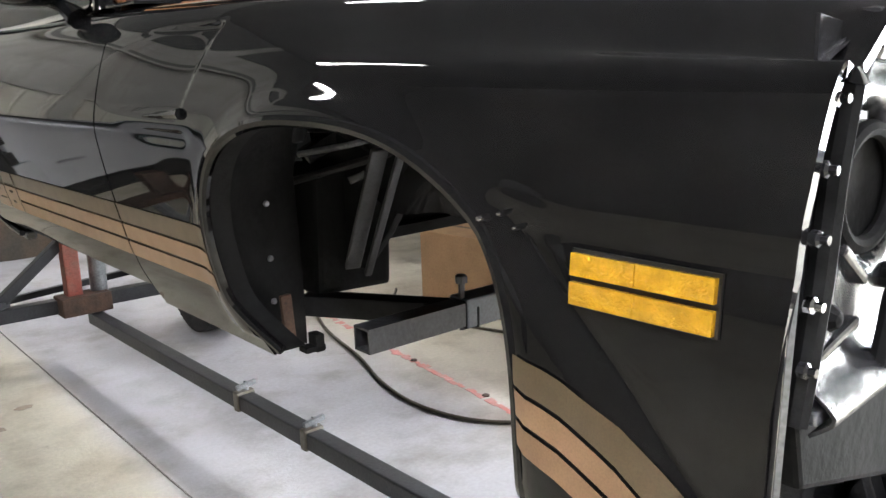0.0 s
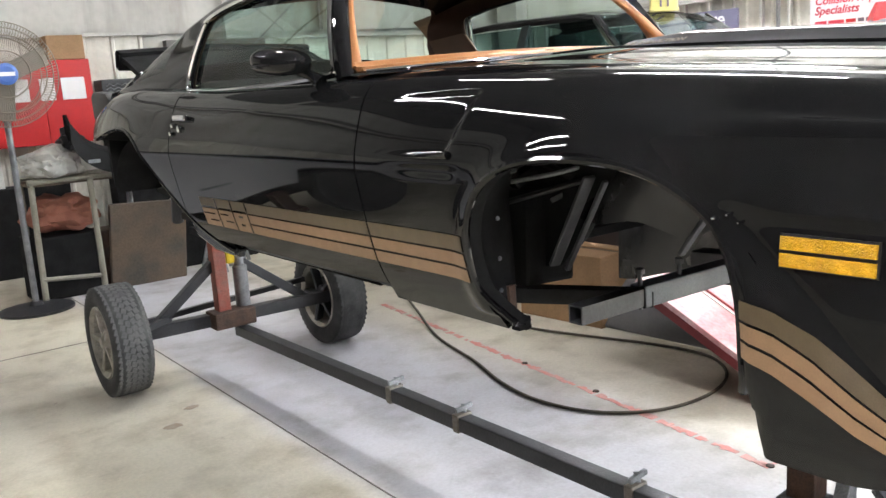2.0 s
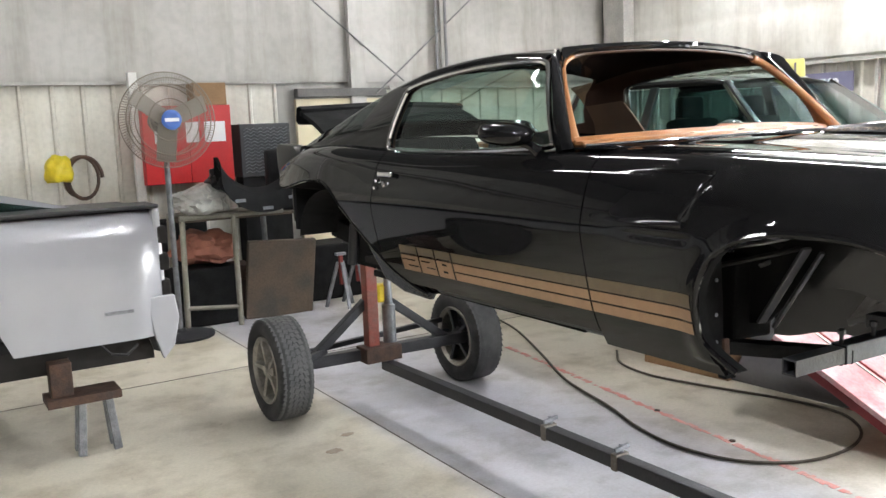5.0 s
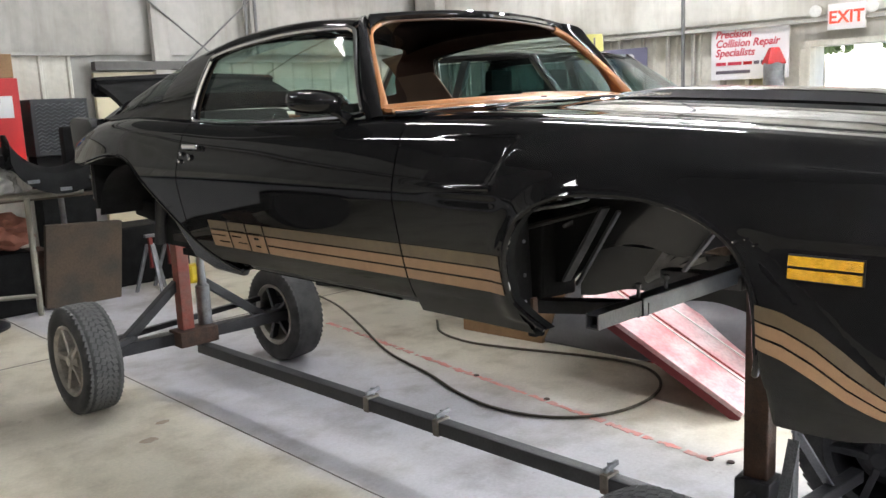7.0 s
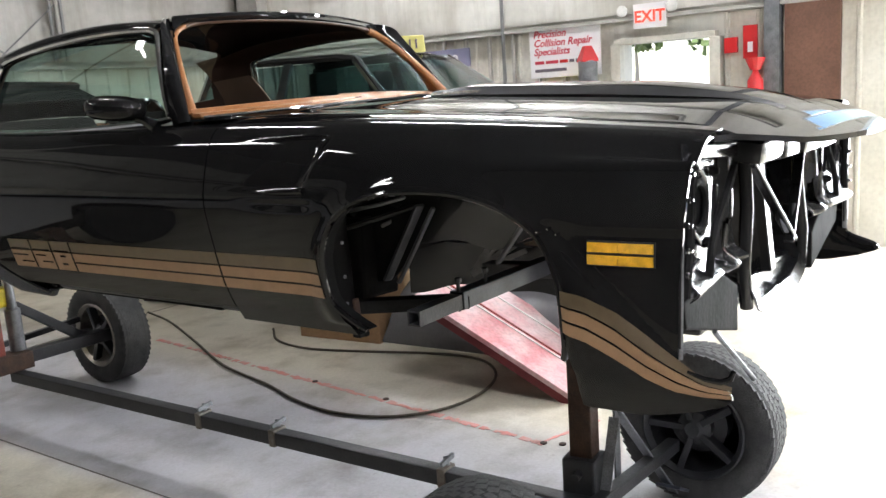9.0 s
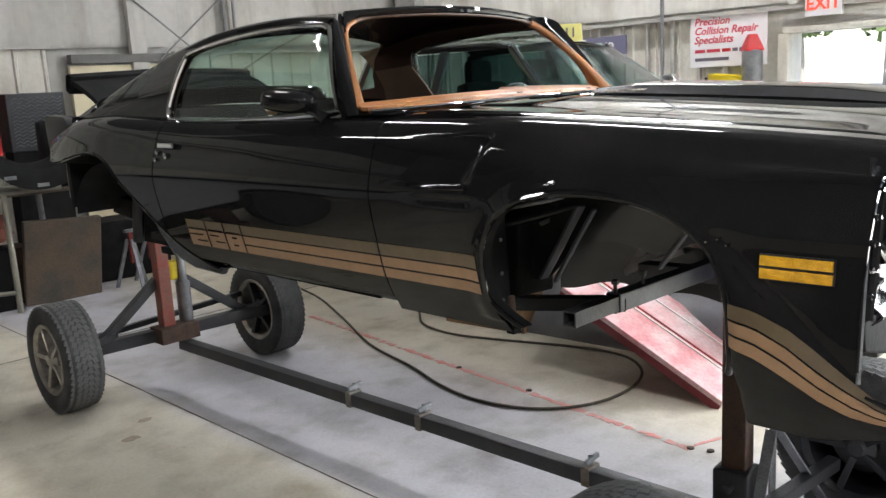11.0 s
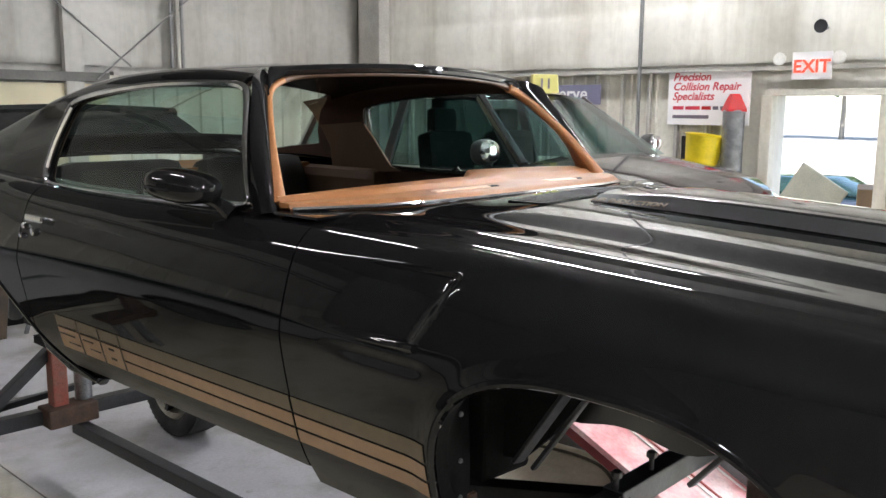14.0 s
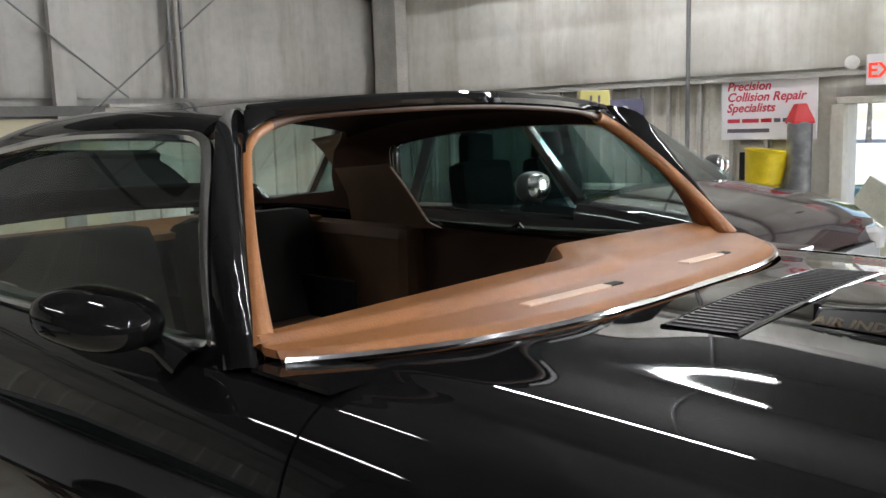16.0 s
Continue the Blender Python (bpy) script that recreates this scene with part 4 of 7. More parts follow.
def shell(y, v, side=-1, out=0.0):
    """v from 0 at the window ledge over the roof edge (0.5) to the centre line (1)."""
    y, v = np.broadcast_arrays(np.asarray(y, float), np.asarray(v, float))
    ez, cz, ed, bd, bz = (spline(GY, A, y) for A in (G_EZ, G_CZ, G_ED, G_BD, G_BZ))
    a = np.clip(v / 0.42, 0, 1)
    b = np.clip((v - 0.58) / 0.42, 0, 1)
    d = bd + (ed + 0.045 - bd) * a + 0.012 * np.sin(np.pi * a)
    z = bz + (ez - 0.035 - bz) * a
    m = np.clip((v - 0.42) / 0.16, 0, 1)
    # rounded roof edge, as a quadratic curve
    P0d, P0z = ed + 0.045, ez - 0.035
    P1d, P1z = ed + 0.030, ez + 0.004
    P2d, P2z = ed - 0.045, ez + 0.010
    md = (1 - m) ** 2 * P0d + 2 * m * (1 - m) * P1d + m**2 * P2d
    mz = (1 - m) ** 2 * P0z + 2 * m * (1 - m) * P1z + m**2 * P2z
    td = P2d * (1 - b)
    tz = P2z + (cz - P2z) * (1 - (1 - b) ** 2)
    d = np.where(v <= 0.42, d, np.where(v < 0.58, md, td))
    z = np.where(v <= 0.42, z, np.where(v < 0.58, mz, tz))
    return np.stack([XC + side * (d + out), y, z + out * 0.3], -1)


WIN = ([2.47, 2.50, 2.535, 2.575, 2.60, 2.64, 2.80, 3.00, 3.20, 3.40, 3.53, 3.565, 3.585, 3.61, 3.63, 3.625, 3.59, 3.40, 3.05, 2.70, 2.49],
       [1.722, 1.79, 1.87, 1.96, 2.000, 2.014, 2.020, 2.020, 2.010, 1.992, 1.972, 1.955, 1.90, 1.82, 1.75, 1.718, 1.702, 1.690, 1.694, 1.704, 1.712])



def inside_poly(py, pz, y, z):
    """Signed: positive outside the outline."""
    y, z = np.asarray(y, float), np.asarray(z, float)
    n = len(py)
    inn = np.zeros(y.shape, bool)
    dist = np.full(y.shape, 9.0)
    for k in range(n):
        ay, az, by, bz = py[k], pz[k], py[(k + 1) % n], pz[(k + 1) % n]
        cross = ((az > z) != (bz > z)) & (y < (by - ay) * (z - az) / (bz - az + 1e-12) + ay)
        inn ^= cross
        L = (by - ay) ** 2 + (bz - az) ** 2 + 1e-12
        tq = np.clip(((y - ay) * (by - ay) + (z - az) * (bz - az)) / L, 0, 1)
        dist = np.minimum(dist, np.hypot(y - ay - tq * (by - ay), z - az - tq * (bz - az)))
    return np.where(inn, -dist, dist)


WY, WZ = np.array(WIN[0]), np.array(WIN[1])


def roof_skin(side, out=0.0, dy=0.02):
    ys = np.linspace(2.62, 4.60, int(1.98 / dy))
    vs = np.concatenate([np.linspace(0, 0.42, 18), np.linspace(0.44, 0.58, 10), np.linspace(0.60, 1.0, 16)])
    Yg, Vg = np.meshgrid(ys, vs, indexing="ij")

    def f(Yq, Vq):
        P = shell(Yq, Vq)
        w = np.where(Vq < 0.45, inside_poly(WY, WZ, Yq, P[..., 2]), 9)
        # the windscreen opening, its top edge bowed forwards
        front = Yq - np.interp(Vq, [0.0, 0.40, 0.5, 0.6, 1.0], [2.62, 2.63, 2.655, 2.66, 2.60])
        # back window
        back = np.maximum(np.maximum(np.interp(Vq, [0.1, 0.3, 0.45, 0.6, 1.0], [3.96, 3.92, 3.84, 3.66, 3.58]) - Yq, Yq - 4.42), (0.16 - Vq))
        return np.minimum(np.minimum(w, front), back)

    F = f(Yg, Vg)
    good = F >= 0
    Yn, Vn, keep = Yg.copy(), Vg.copy(), good.copy()
    ni, nj = Yg.shape
    for i in range(ni):
        for j in range(nj):
            if good[i, j]:
                continue
            best = None
            for a, b in ((1, 0), (-1, 0), (0, 1), (0, -1), (1, 1), (1, -1), (-1, 1), (-1, -1)):
                p, q = i + a, j + b
                if 0 <= p < ni and 0 <= q < nj and good[p, q] and (best is None or F[p, q] > F[best]):
                    best = (p, q)
            if best is not None:
                lo, hi = np.array([Yg[i, j], Vg[i, j]]), np.array([Yg[best], Vg[best]])
                for _ in range(12):
                    mid = (lo + hi) / 2
                    if f(mid[:1], mid[1:])[0] >= 0:
                        hi = mid
                    else:
                        lo = mid
                Yn[i, j], Vn[i, j] = hi
                keep[i, j] = True
    P = shell(Yn, Vn, side, out)
    return (P, keep) if side < 0 else (P[::-1], keep[::-1])


for side in (-1, 1):
    P, keep = roof_skin(side, 0.0, 0.02 if side < 0 else 0.035)
    car_part("roof_half", sheet(P, 0.012, keep), M_BLACK, None, "black roof with sloping rear pillar")
    P, keep = roof_skin(side, -0.022, 0.035)
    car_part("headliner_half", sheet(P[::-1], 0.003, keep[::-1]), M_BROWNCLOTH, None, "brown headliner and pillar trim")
    # windscreen pillar, from the cowl to the roof
    base_o, top_o = Vector((XC + side * 0.742, 2.440, 1.700)), Vector((XC + side * 0.632, 2.585, 2.014))
    base_i, top_i = Vector((XC + side * 0.724, 2.372, 1.716)), Vector((XC + side * 0.548, 2.645, 2.046))
    bm = bmesh.new()
    rings = []
    for q in np.linspace(-0.03, 1.04, 18):
        o, i_ = base_o.lerp(top_o, q), base_i.lerp(top_i, q)
        bow = Vector((side * 0.012, -0.006, 0.010)) * math.sin(math.pi * min(max(q, 0), 1))
        outw = Vector((side * 0.75, -0.55, 0.30)).normalized()
        loop = [i_, i_.lerp(o, 0.12) + outw * 0.012, i_.lerp(o, 0.35) + outw * 0.020, i_.lerp(o, 0.7) + outw * 0.018, o + outw * 0.006, o - outw * 0.03, i_ - outw * 0.03]
        rings.append([bm.verts.new(p + bow) for p in loop])
    for a, b in zip(rings, rings[1:]):
        for k in range(7):
            bm.faces.new((a[k], a[(k + 1) % 7], b[(k + 1) % 7], b[k]))
    bm.faces.new(rings[0])
    bm.faces.new(rings[-1])
    bmesh.ops.recalc_face_normals(bm, faces=bm.faces)
    car_part("windscreen_pillar", bm, M_BLACK, None, "slim black windscreen pillar")
    P = []
    inw = Vector((side * 0.75, -0.55, 0.30)).normalized()
    for q in np.linspace(0.0, 1.0, 14):
        o, i_ = base_o.lerp(top_o, q), base_i.lerp(top_i, q)
        bow = Vector((side * 0.012, -0.006, 0.010)) * math.sin(math.pi * q)
        P.append([tuple(i_.lerp(o, w) - inw * (0.034 + 0.004 * math.sin(math.pi * w)) + bow) for w in (0.0, 0.25, 0.5, 0.75, 1.0)])
    bm = sheet(np.array(P), 0.002)
    bmesh.ops.recalc_face_normals(bm, faces=bm.faces)
    car_part("pillar_lining", bm, M_TANVINYL, None, "tan vinyl pillar lining")
    # chrome round the side window
    wy = np.concatenate([WY, WY[:1]])
    wz = np.concatenate([WZ, WZ[:1]])
    par = np.linspace(0, len(WY), 120)[:-1]
    cy, cz = np.interp(par, np.arange(len(wy)), wy), np.interp(par, np.arange(len(wz)), wz)
    for _ in range(2):
        cy = (np.roll(cy, 1) + 2 * cy + np.roll(cy, -1)) / 4
        cz = (np.roll(cz, 1) + 2 * cz + np.roll(cz, -1)) / 4

    def on_glass(y, z, o=0.0):
        """The plane of the side glass leans inwards towards the roof."""
        bd, ed, bz, ez = (spline(GY, A, np.clip(y, 2.66, 4.6)) for A in (G_BD, G_ED, G_BZ, G_EZ))
        a = np.clip((z - bz) / (ez - 0.035 - bz), -0.1, 1.05)
        return np.stack([XC + side * (bd + (ed + 0.045 - bd) * a + 0.012 * np.sin(np.pi * np.clip(a, 0, 1)) + o), y, z], -1)

    ring = on_glass(cy, cz, 0.010)
    car_part("window_trim", tube([tuple(p) for p in ring], 0.0105, 8, closed=True), M_CHROME, None, "bright chrome side-window trim")
    # side glass
    gy = np.linspace(cy.min() + 0.002, cy.max() - 0.002, 60)
    lo_, hi_ = [], []
    for y in gy:
        zc = []
        for k in range(len(cy)):
            a, b = k, (k + 1) % len(cy)
            if (cy[a] - y) * (cy[b] - y) <= 0 and cy[a] != cy[b]:
                zc.append(cz[a] + (cz[b] - cz[a]) * (y - cy[a]) / (cy[b] - cy[a]))
        lo_.append(min(zc))
        hi_.append(max(zc))
    tz = np.linspace(0, 1, 12)[None, :]
    gz = np.array(lo_)[:, None] * (1 - tz) + np.array(hi_)[:, None] * tz
    bm = sheet(on_glass(np.repeat(gy[:, None], 12, 1), gz, -0.012))
    g = car_part("side_window", bm, G_SIDE, None, "green-tinted side window glass")
    g.visible_shadow = False

# back window glass
ts, vs = np.linspace(0, 1, 20), np.linspace(0.13, 1.0, 24)
Tg, Vg = np.meshgrid(ts, vs, indexing="ij")
yw = np.interp(Vg, [0.1, 0.3, 0.45, 0.6, 1.0], [3.96, 3.92, 3.84, 3.66, 3.58]) - 0.02
Yg = yw + (4.44 - yw) * Tg
for side in (-1, 1):
    g = car_part("back_window", sheet(shell(Yg, Vg, side, -0.010)), G_SIDE, None, "curved tinted back window")
    g.visible_shadow = False
# drip edge over the windscreen
hx = np.linspace(-0.53, 0.53, 25)
car_part("windscreen_header", tube([(XC + x, 2.648 - 0.058 * (1 - (x / 0.53) ** 2), 2.050 + 0.024 * (1 - (x / 0.53) ** 2)) for x in hx], 0.014, 8), M_BLACK, None, "black windscreen header rail")


def surround(x_in, drop, n=14):
    """Line round the windscreen opening: up one pillar, a rounded corner, the bowed header, and down again."""
    def half(side):
        base, top = Vector((XC + side * (0.724 - x_in), 2.372 + drop, 1.722)), Vector((XC + side * (0.548 - x_in), 2.645 + drop, 2.046 - drop))
        up = [base.lerp(top, q) + Vector((side * 0.012, -0.006, 0.010)) * math.sin(math.pi * q) for q in np.linspace(0, 0.80, n)]
        def head(x):
            return Vector((XC + x, 2.648 + drop - 0.058 * (1 - (x / 0.548) ** 2), 2.048 - drop + 0.024 * (1 - (x / 0.548) ** 2)))
        end = head(side * 0.40)
        curve = [up[-1] * (1 - u) ** 2 + top * 2 * u * (1 - u) + end * u * u for u in np.linspace(0.08, 1, 12)]
        outer = [base.lerp(top, q) for q in np.linspace(0.80, 1.0, 7)] + [head(side * x) for x in np.linspace(0.53, 0.40, 6)]
        return up, curve, outer, [head(x) for x in np.linspace(-0.36, 0.36, 15)]
    return half(-1), half(1)


left, right = surround(0.018, 0.012)
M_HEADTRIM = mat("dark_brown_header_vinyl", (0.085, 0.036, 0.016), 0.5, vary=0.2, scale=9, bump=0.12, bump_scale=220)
for (up, curve, _, _), wide in ((left, 0.009), (right, 0.016)):
    run = up + curve[:7]
    low = [1 - min(1.0, (p.z - 1.70) / 0.34) for p in run]
    car_part("windscreen_trim", tube([tuple(p) for p in run], [wide + (0.013 if wide < 0.01 else 0.008) * q ** 3 for q in low], 10), M_TANVINYL, None, "tan vinyl trim beside the windscreen opening")
run = left[1][6:] + left[3] + right[1][6:][::-1]
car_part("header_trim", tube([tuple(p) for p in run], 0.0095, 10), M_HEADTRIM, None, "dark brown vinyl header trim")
for up, curve, outer, _ in surround(0.004, 0.0):
    rows = [[c, c.lerp(o, 0.5) + Vector((0, -0.004, 0.004)), o + Vector((0, -0.004, 0.006))] for c, o in zip([up[-1]] + curve, outer)]
    bm = sheet(np.array([[tuple(p) for p in r] for r in rows]), 0.003)
    bmesh.ops.recalc_face_normals(bm, faces=bm.faces)
    car_part("pillar_corner", bm, M_BLACK, None, "rounded black corner of the windscreen opening")


# rear deck, tail panel, raised boot lid with its spoiler
xs, tt = np.linspace(-0.66, 0.66, 31), np.linspace(0, 1, 10)
X, T = np.meshgrid(xs, tt, indexing="ij")
Y = 4.42 + 0.20 * T
car_part("rear_deck", sheet(np.stack([XC + X, Y, 1.725 + 0.03 * (1 - (X / 0.66) ** 2) - 0.01 * T], -1)[::-1], 0.01), M_BLACK, None, "black deck below the back window")
car_part("tail_panel", box((XC, 4.90, 1.45), (1.40, 0.05, 0.34), bevel=0.02), M_BLACK, None, "black tail panel", False)
rows = []
for q in np.linspace(0, 1, 14):
    rows.append([(XC + x, 4.62 + 0.44 * q, 1.735 + 0.19 * q + 0.02 * math.sin(math.pi * q) + 0.02 * (1 - (x / 0.56) ** 2)) for x in np.linspace(-0.56, 0.56, 25)])
boot = car_part("boot_lid", sheet(np.array(rows), 0.03), M_UNDER, None, "black boot lid standing part-open")
rows = []
for q, (dy, dz) in enumerate(((0.0, 0.0), (-0.02, 0.05), (0.02, 0.075), (0.06, 0.065), (0.08, -0.04), (0.04, -0.07), (0.0, 0.0))):
    rows.append([(XC + x, 5.02 + dy, 1.895 + dz * (1.0 - 0.25 * abs(x) / 0.56)) for x in np.linspace(-0.57, 0.57, 21)])
bm = sheet(np.array(rows))
bmesh.ops.recalc_face_normals(bm, faces=bm.faces)
car_part("spoiler", bm, M_UNDER, boot, "dull black spoiler blade")
for side in (-1, 1):
    poly = [(4.64, 1.60), (4.68, 1.70), (4.72, 1.728), (4.93, 1.738), (4.975, 1.715), (4.965, 1.60), (4.93, 1.50), (4.80, 1.50)]
    bm = prism(poly, Matrix(((0, 0, side, XC + side * 0.69), (1, 0, 0, 0), (0, 1, 0, 0), (0, 0, 0, 1))), 0.07, 0.018)
    car_part("spoiler_end", bm, M_SATIN, None, "satin black spoiler end piece on the quarter panel")

# door mirror
mirror = car_part("door_mirror", ellipsoid((0.985, 2.60, 1.764), (0.070, 0.105, 0.040), Matrix.Rotation(0.10, 3, "X") @ Matrix.Rotation(0.18, 3, "Z"), 0.1), M_BLACK, None, "bullet-shaped black door mirror")
car_part("mirror_stem", tube([(1.065, 2.50, 1.695), (1.045, 2.53, 1.72), (1.01, 2.57, 1.745)], [0.034, 0.022, 0.024], 10, flat=0.7), M_BLACK, mirror)

# door handle and locks
hp = on_side(3.47, 1.603, 0.012)
handle = car_part("door_handle", box(hp, (0.020, 0.125, 0.022), Matrix.Rotation(0.12, 3, "Y"), 0.006), M_CHROME, None, "chrome door handle", False)
for yy, zz, r in ((3.475, 1.562, 0.013), (3.545, 1.575, 0.010), (3.55, 1.545, 0.009)):
    p = on_side(yy, zz, 0.002)
    car_part("lock_button", lathe([(r, 0.0), (r, 0.008), (r * 0.7, 0.011), (0.001, 0.011)], Matrix.Translation(p) @ Matrix.Rotation(-math.pi / 2, 4, "Y"), 14), M_CHROME, handle, "round chrome lock")

# inside of the car
M_SLOT = mat("pale_tan_plastic", (0.72, 0.50, 0.33), 0.4, vary=0.1, scale=20)
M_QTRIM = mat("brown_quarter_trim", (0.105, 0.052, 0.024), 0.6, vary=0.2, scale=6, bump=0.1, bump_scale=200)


def dash_y(x, t):
    y0 = 2.335 - 0.235 * (1 - np.abs(x / 0.72) ** 3)
    return y0 + (2.415 + 0.10 * smooth(-0.02, 0.10, x) - y0) * t


def dash_z(x, t):
    """A flat shelf with the demister slots, a soft step, then the padded rear half."""
    step = 0.014 * smooth(0.46, 0.60, t) - 0.004 * smooth(0.62, 0.72, t)
    return 1.718 + 0.016 * (1 - (x / 0.72) ** 2) + 0.012 * smooth(0.0, 0.10, t) + step + 0.010 * smooth(-0.02, 0.08, x) * smooth(0.60, 0.80, t) - 0.05 * smooth(0.90, 1.0, t)


xs, tt = np.linspace(-0.715, 0.715, 51), np.linspace(0, 1, 40)
X, T = np.meshgrid(xs, tt, indexing="ij")
dash = car_part("dashboard", sheet(np.stack([XC + X, dash_y(X, T), dash_z(X, T)], -1)[::-1], 0.012), M_TANVINYL, None, "long tan vinyl dashboard top")
for xa, xb, wide in ((-0.715, 0.0, 2.40), (0.05, 0.715, 2.50)):
    car_part("dash_front", box((XC + (xa + xb) / 2, wide, 1.57), (xb - xa, 0.03, 0.24), bevel=0.012), M_BROWNCLOTH, dash, "", False)
for xa, xb, ta, tb in ((-0.345, -0.150, 0.30, 0.29), (0.125, 0.275, 0.24, 0.22)):
    a, b = (Vector((XC + x, float(dash_y(x, t_)), float(dash_z(x, t_)) + 0.001)) for x, t_ in ((xa, ta), (xb, tb)))
    car_part("demister_slot", bar(a, b, 0.024, 0.005, 0.002), M_SLOT, dash, "pale demister slot", False)
    car_part("slot_end", bar(b, b + (b - a).normalized() * 0.035, 0.018, 0.004, 0.0015), M_CLOTH, dash, "dark end of the demister slot", False)
car_part("cowl_chrome", tube([(XC + x, 2.336 - 0.235 * (1 - abs(x / 0.72) ** 3), 1.716 + 0.017 * (1 - (x / 0.72) ** 2)) for x in np.linspace(-0.71, 0.71, 50)], 0.006, 6), M_CHROME, None, "bright lower windscreen edge")
car_part("cabin_floor", box((XC, 3.2, 1.16), (1.40, 1.6, 0.03)), M_CLOTH, None, "dark bare cabin floor", False)
for side in (-1, 1):
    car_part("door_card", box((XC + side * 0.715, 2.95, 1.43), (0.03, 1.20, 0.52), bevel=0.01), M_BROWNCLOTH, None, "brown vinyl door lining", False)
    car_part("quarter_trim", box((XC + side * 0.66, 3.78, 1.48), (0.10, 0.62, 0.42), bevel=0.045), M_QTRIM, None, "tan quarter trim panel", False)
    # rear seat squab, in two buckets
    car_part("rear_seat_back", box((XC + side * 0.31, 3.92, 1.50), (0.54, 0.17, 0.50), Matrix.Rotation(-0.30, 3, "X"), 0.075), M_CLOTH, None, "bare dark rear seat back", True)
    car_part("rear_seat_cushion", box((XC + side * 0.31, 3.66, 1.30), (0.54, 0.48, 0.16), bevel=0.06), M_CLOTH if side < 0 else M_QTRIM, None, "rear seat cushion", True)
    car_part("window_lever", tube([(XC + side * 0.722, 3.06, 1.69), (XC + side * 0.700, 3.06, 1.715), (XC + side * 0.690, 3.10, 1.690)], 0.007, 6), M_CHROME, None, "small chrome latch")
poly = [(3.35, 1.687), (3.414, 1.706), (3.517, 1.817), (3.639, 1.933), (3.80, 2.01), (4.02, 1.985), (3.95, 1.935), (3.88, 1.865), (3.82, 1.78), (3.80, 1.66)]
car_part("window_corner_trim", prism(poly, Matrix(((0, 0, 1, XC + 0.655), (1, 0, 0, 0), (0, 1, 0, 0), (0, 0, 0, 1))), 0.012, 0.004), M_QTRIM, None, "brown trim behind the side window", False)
car_part("parcel_shelf", box((XC, 4.22, 1.69), (1.30, 0.50, 0.02)), M_TANVINYL, None, "tan parcel shelf", False)

# underside, bulkhead, engine bay
M_STRUT = mat("scuffed_grey_strut", (0.075, 0.075, 0.08), 0.4, 0.3, vary=0.4, scale=14, grain=0.4)
car_part("floor_pan", box((XC, 3.12, 1.105), (1.42, 1.55, 0.03)), M_UNDER, None, "black floor pan", False)
car_part("bulkhead", box((XC, 2.26, 1.54), (1.40, 0.04, 0.30)), M_UNDER, None, "black bulkhead", False)
car_part("toe_board", bar((XC, 2.26, 1.42), (XC, 2.42, 1.10), 1.40, 0.02), M_UNDER, None, "black toe board", False)
car_part("boot_floor", box((XC, 4.45, 1.32), (0.90, 0.8, 0.03)), M_UNDER, None, "black boot floor", False)
for side in (-1, 1):
    P = []
    for q in np.linspace(0, 1, 20):
        a = math.pi * (0.02 + 0.90 * q)
        P.append([(XC + side * (0.80 - w), 4.16 + 0.42 * math.cos(a), 1.22 + 0.29 * math.sin(a) * (1 - 0.6 * max(0, w - 0.2))) for w in np.linspace(0, 0.34, 6)])
    bm = sheet(np.array(P), 0.003)
    car_part("wheelhouse", bm, M_UNDER, None, "black rear wheelhouse")
    car_part("wheelhouse_back", box((XC + side * 0.62, 4.62, 1.42), (0.36, 0.03, 0.30)), M_UNDER, None, "", False)
    car_part("rear_frame_rail", bar((XC + side * 0.50, 3.90, 1.16), (XC + side * 0.54, 4.66, 1.26), 0.08, 0.10, 0.008), M_UNDER, None, "black rear frame rail", False)
    poly = [(3.98, 1.51), (3.60, 1.24), (3.30, 1.105), (3.34, 1.055), (3.56, 1.06), (3.74, 1.10), (3.90, 1.24), (4.00, 1.42)]
    car_part("quarter_flange", prism(poly, Matrix(((0, 0, side, XC + side * 0.70), (1, 0, 0, 0), (0, 1, 0, 0), (0, 0, 0, 1))), 0.03, 0.008), M_PANEL, None, "black flange ahead of the rear wheel opening", False)
    car_part("spring_hanger", bar((XC + side * 0.60, 3.86, 1.10), (XC + side * 0.62, 4.10, 1.34), 0.05, 0.03, 0.006), M_UNDER, None, "", False)
    car_part("damper", tube([(XC + side * 0.58, 4.40, 1.08), (XC + side * 0.60, 4.28, 1.42)], 0.028, 10), M_STEEL, None, "grey damper")
    car_part("wheelhouse_side", box((XC + side * 0.45, 4.08, 1.28), (0.02, 1.04, 0.48)), M_UNDER, None, "", False)
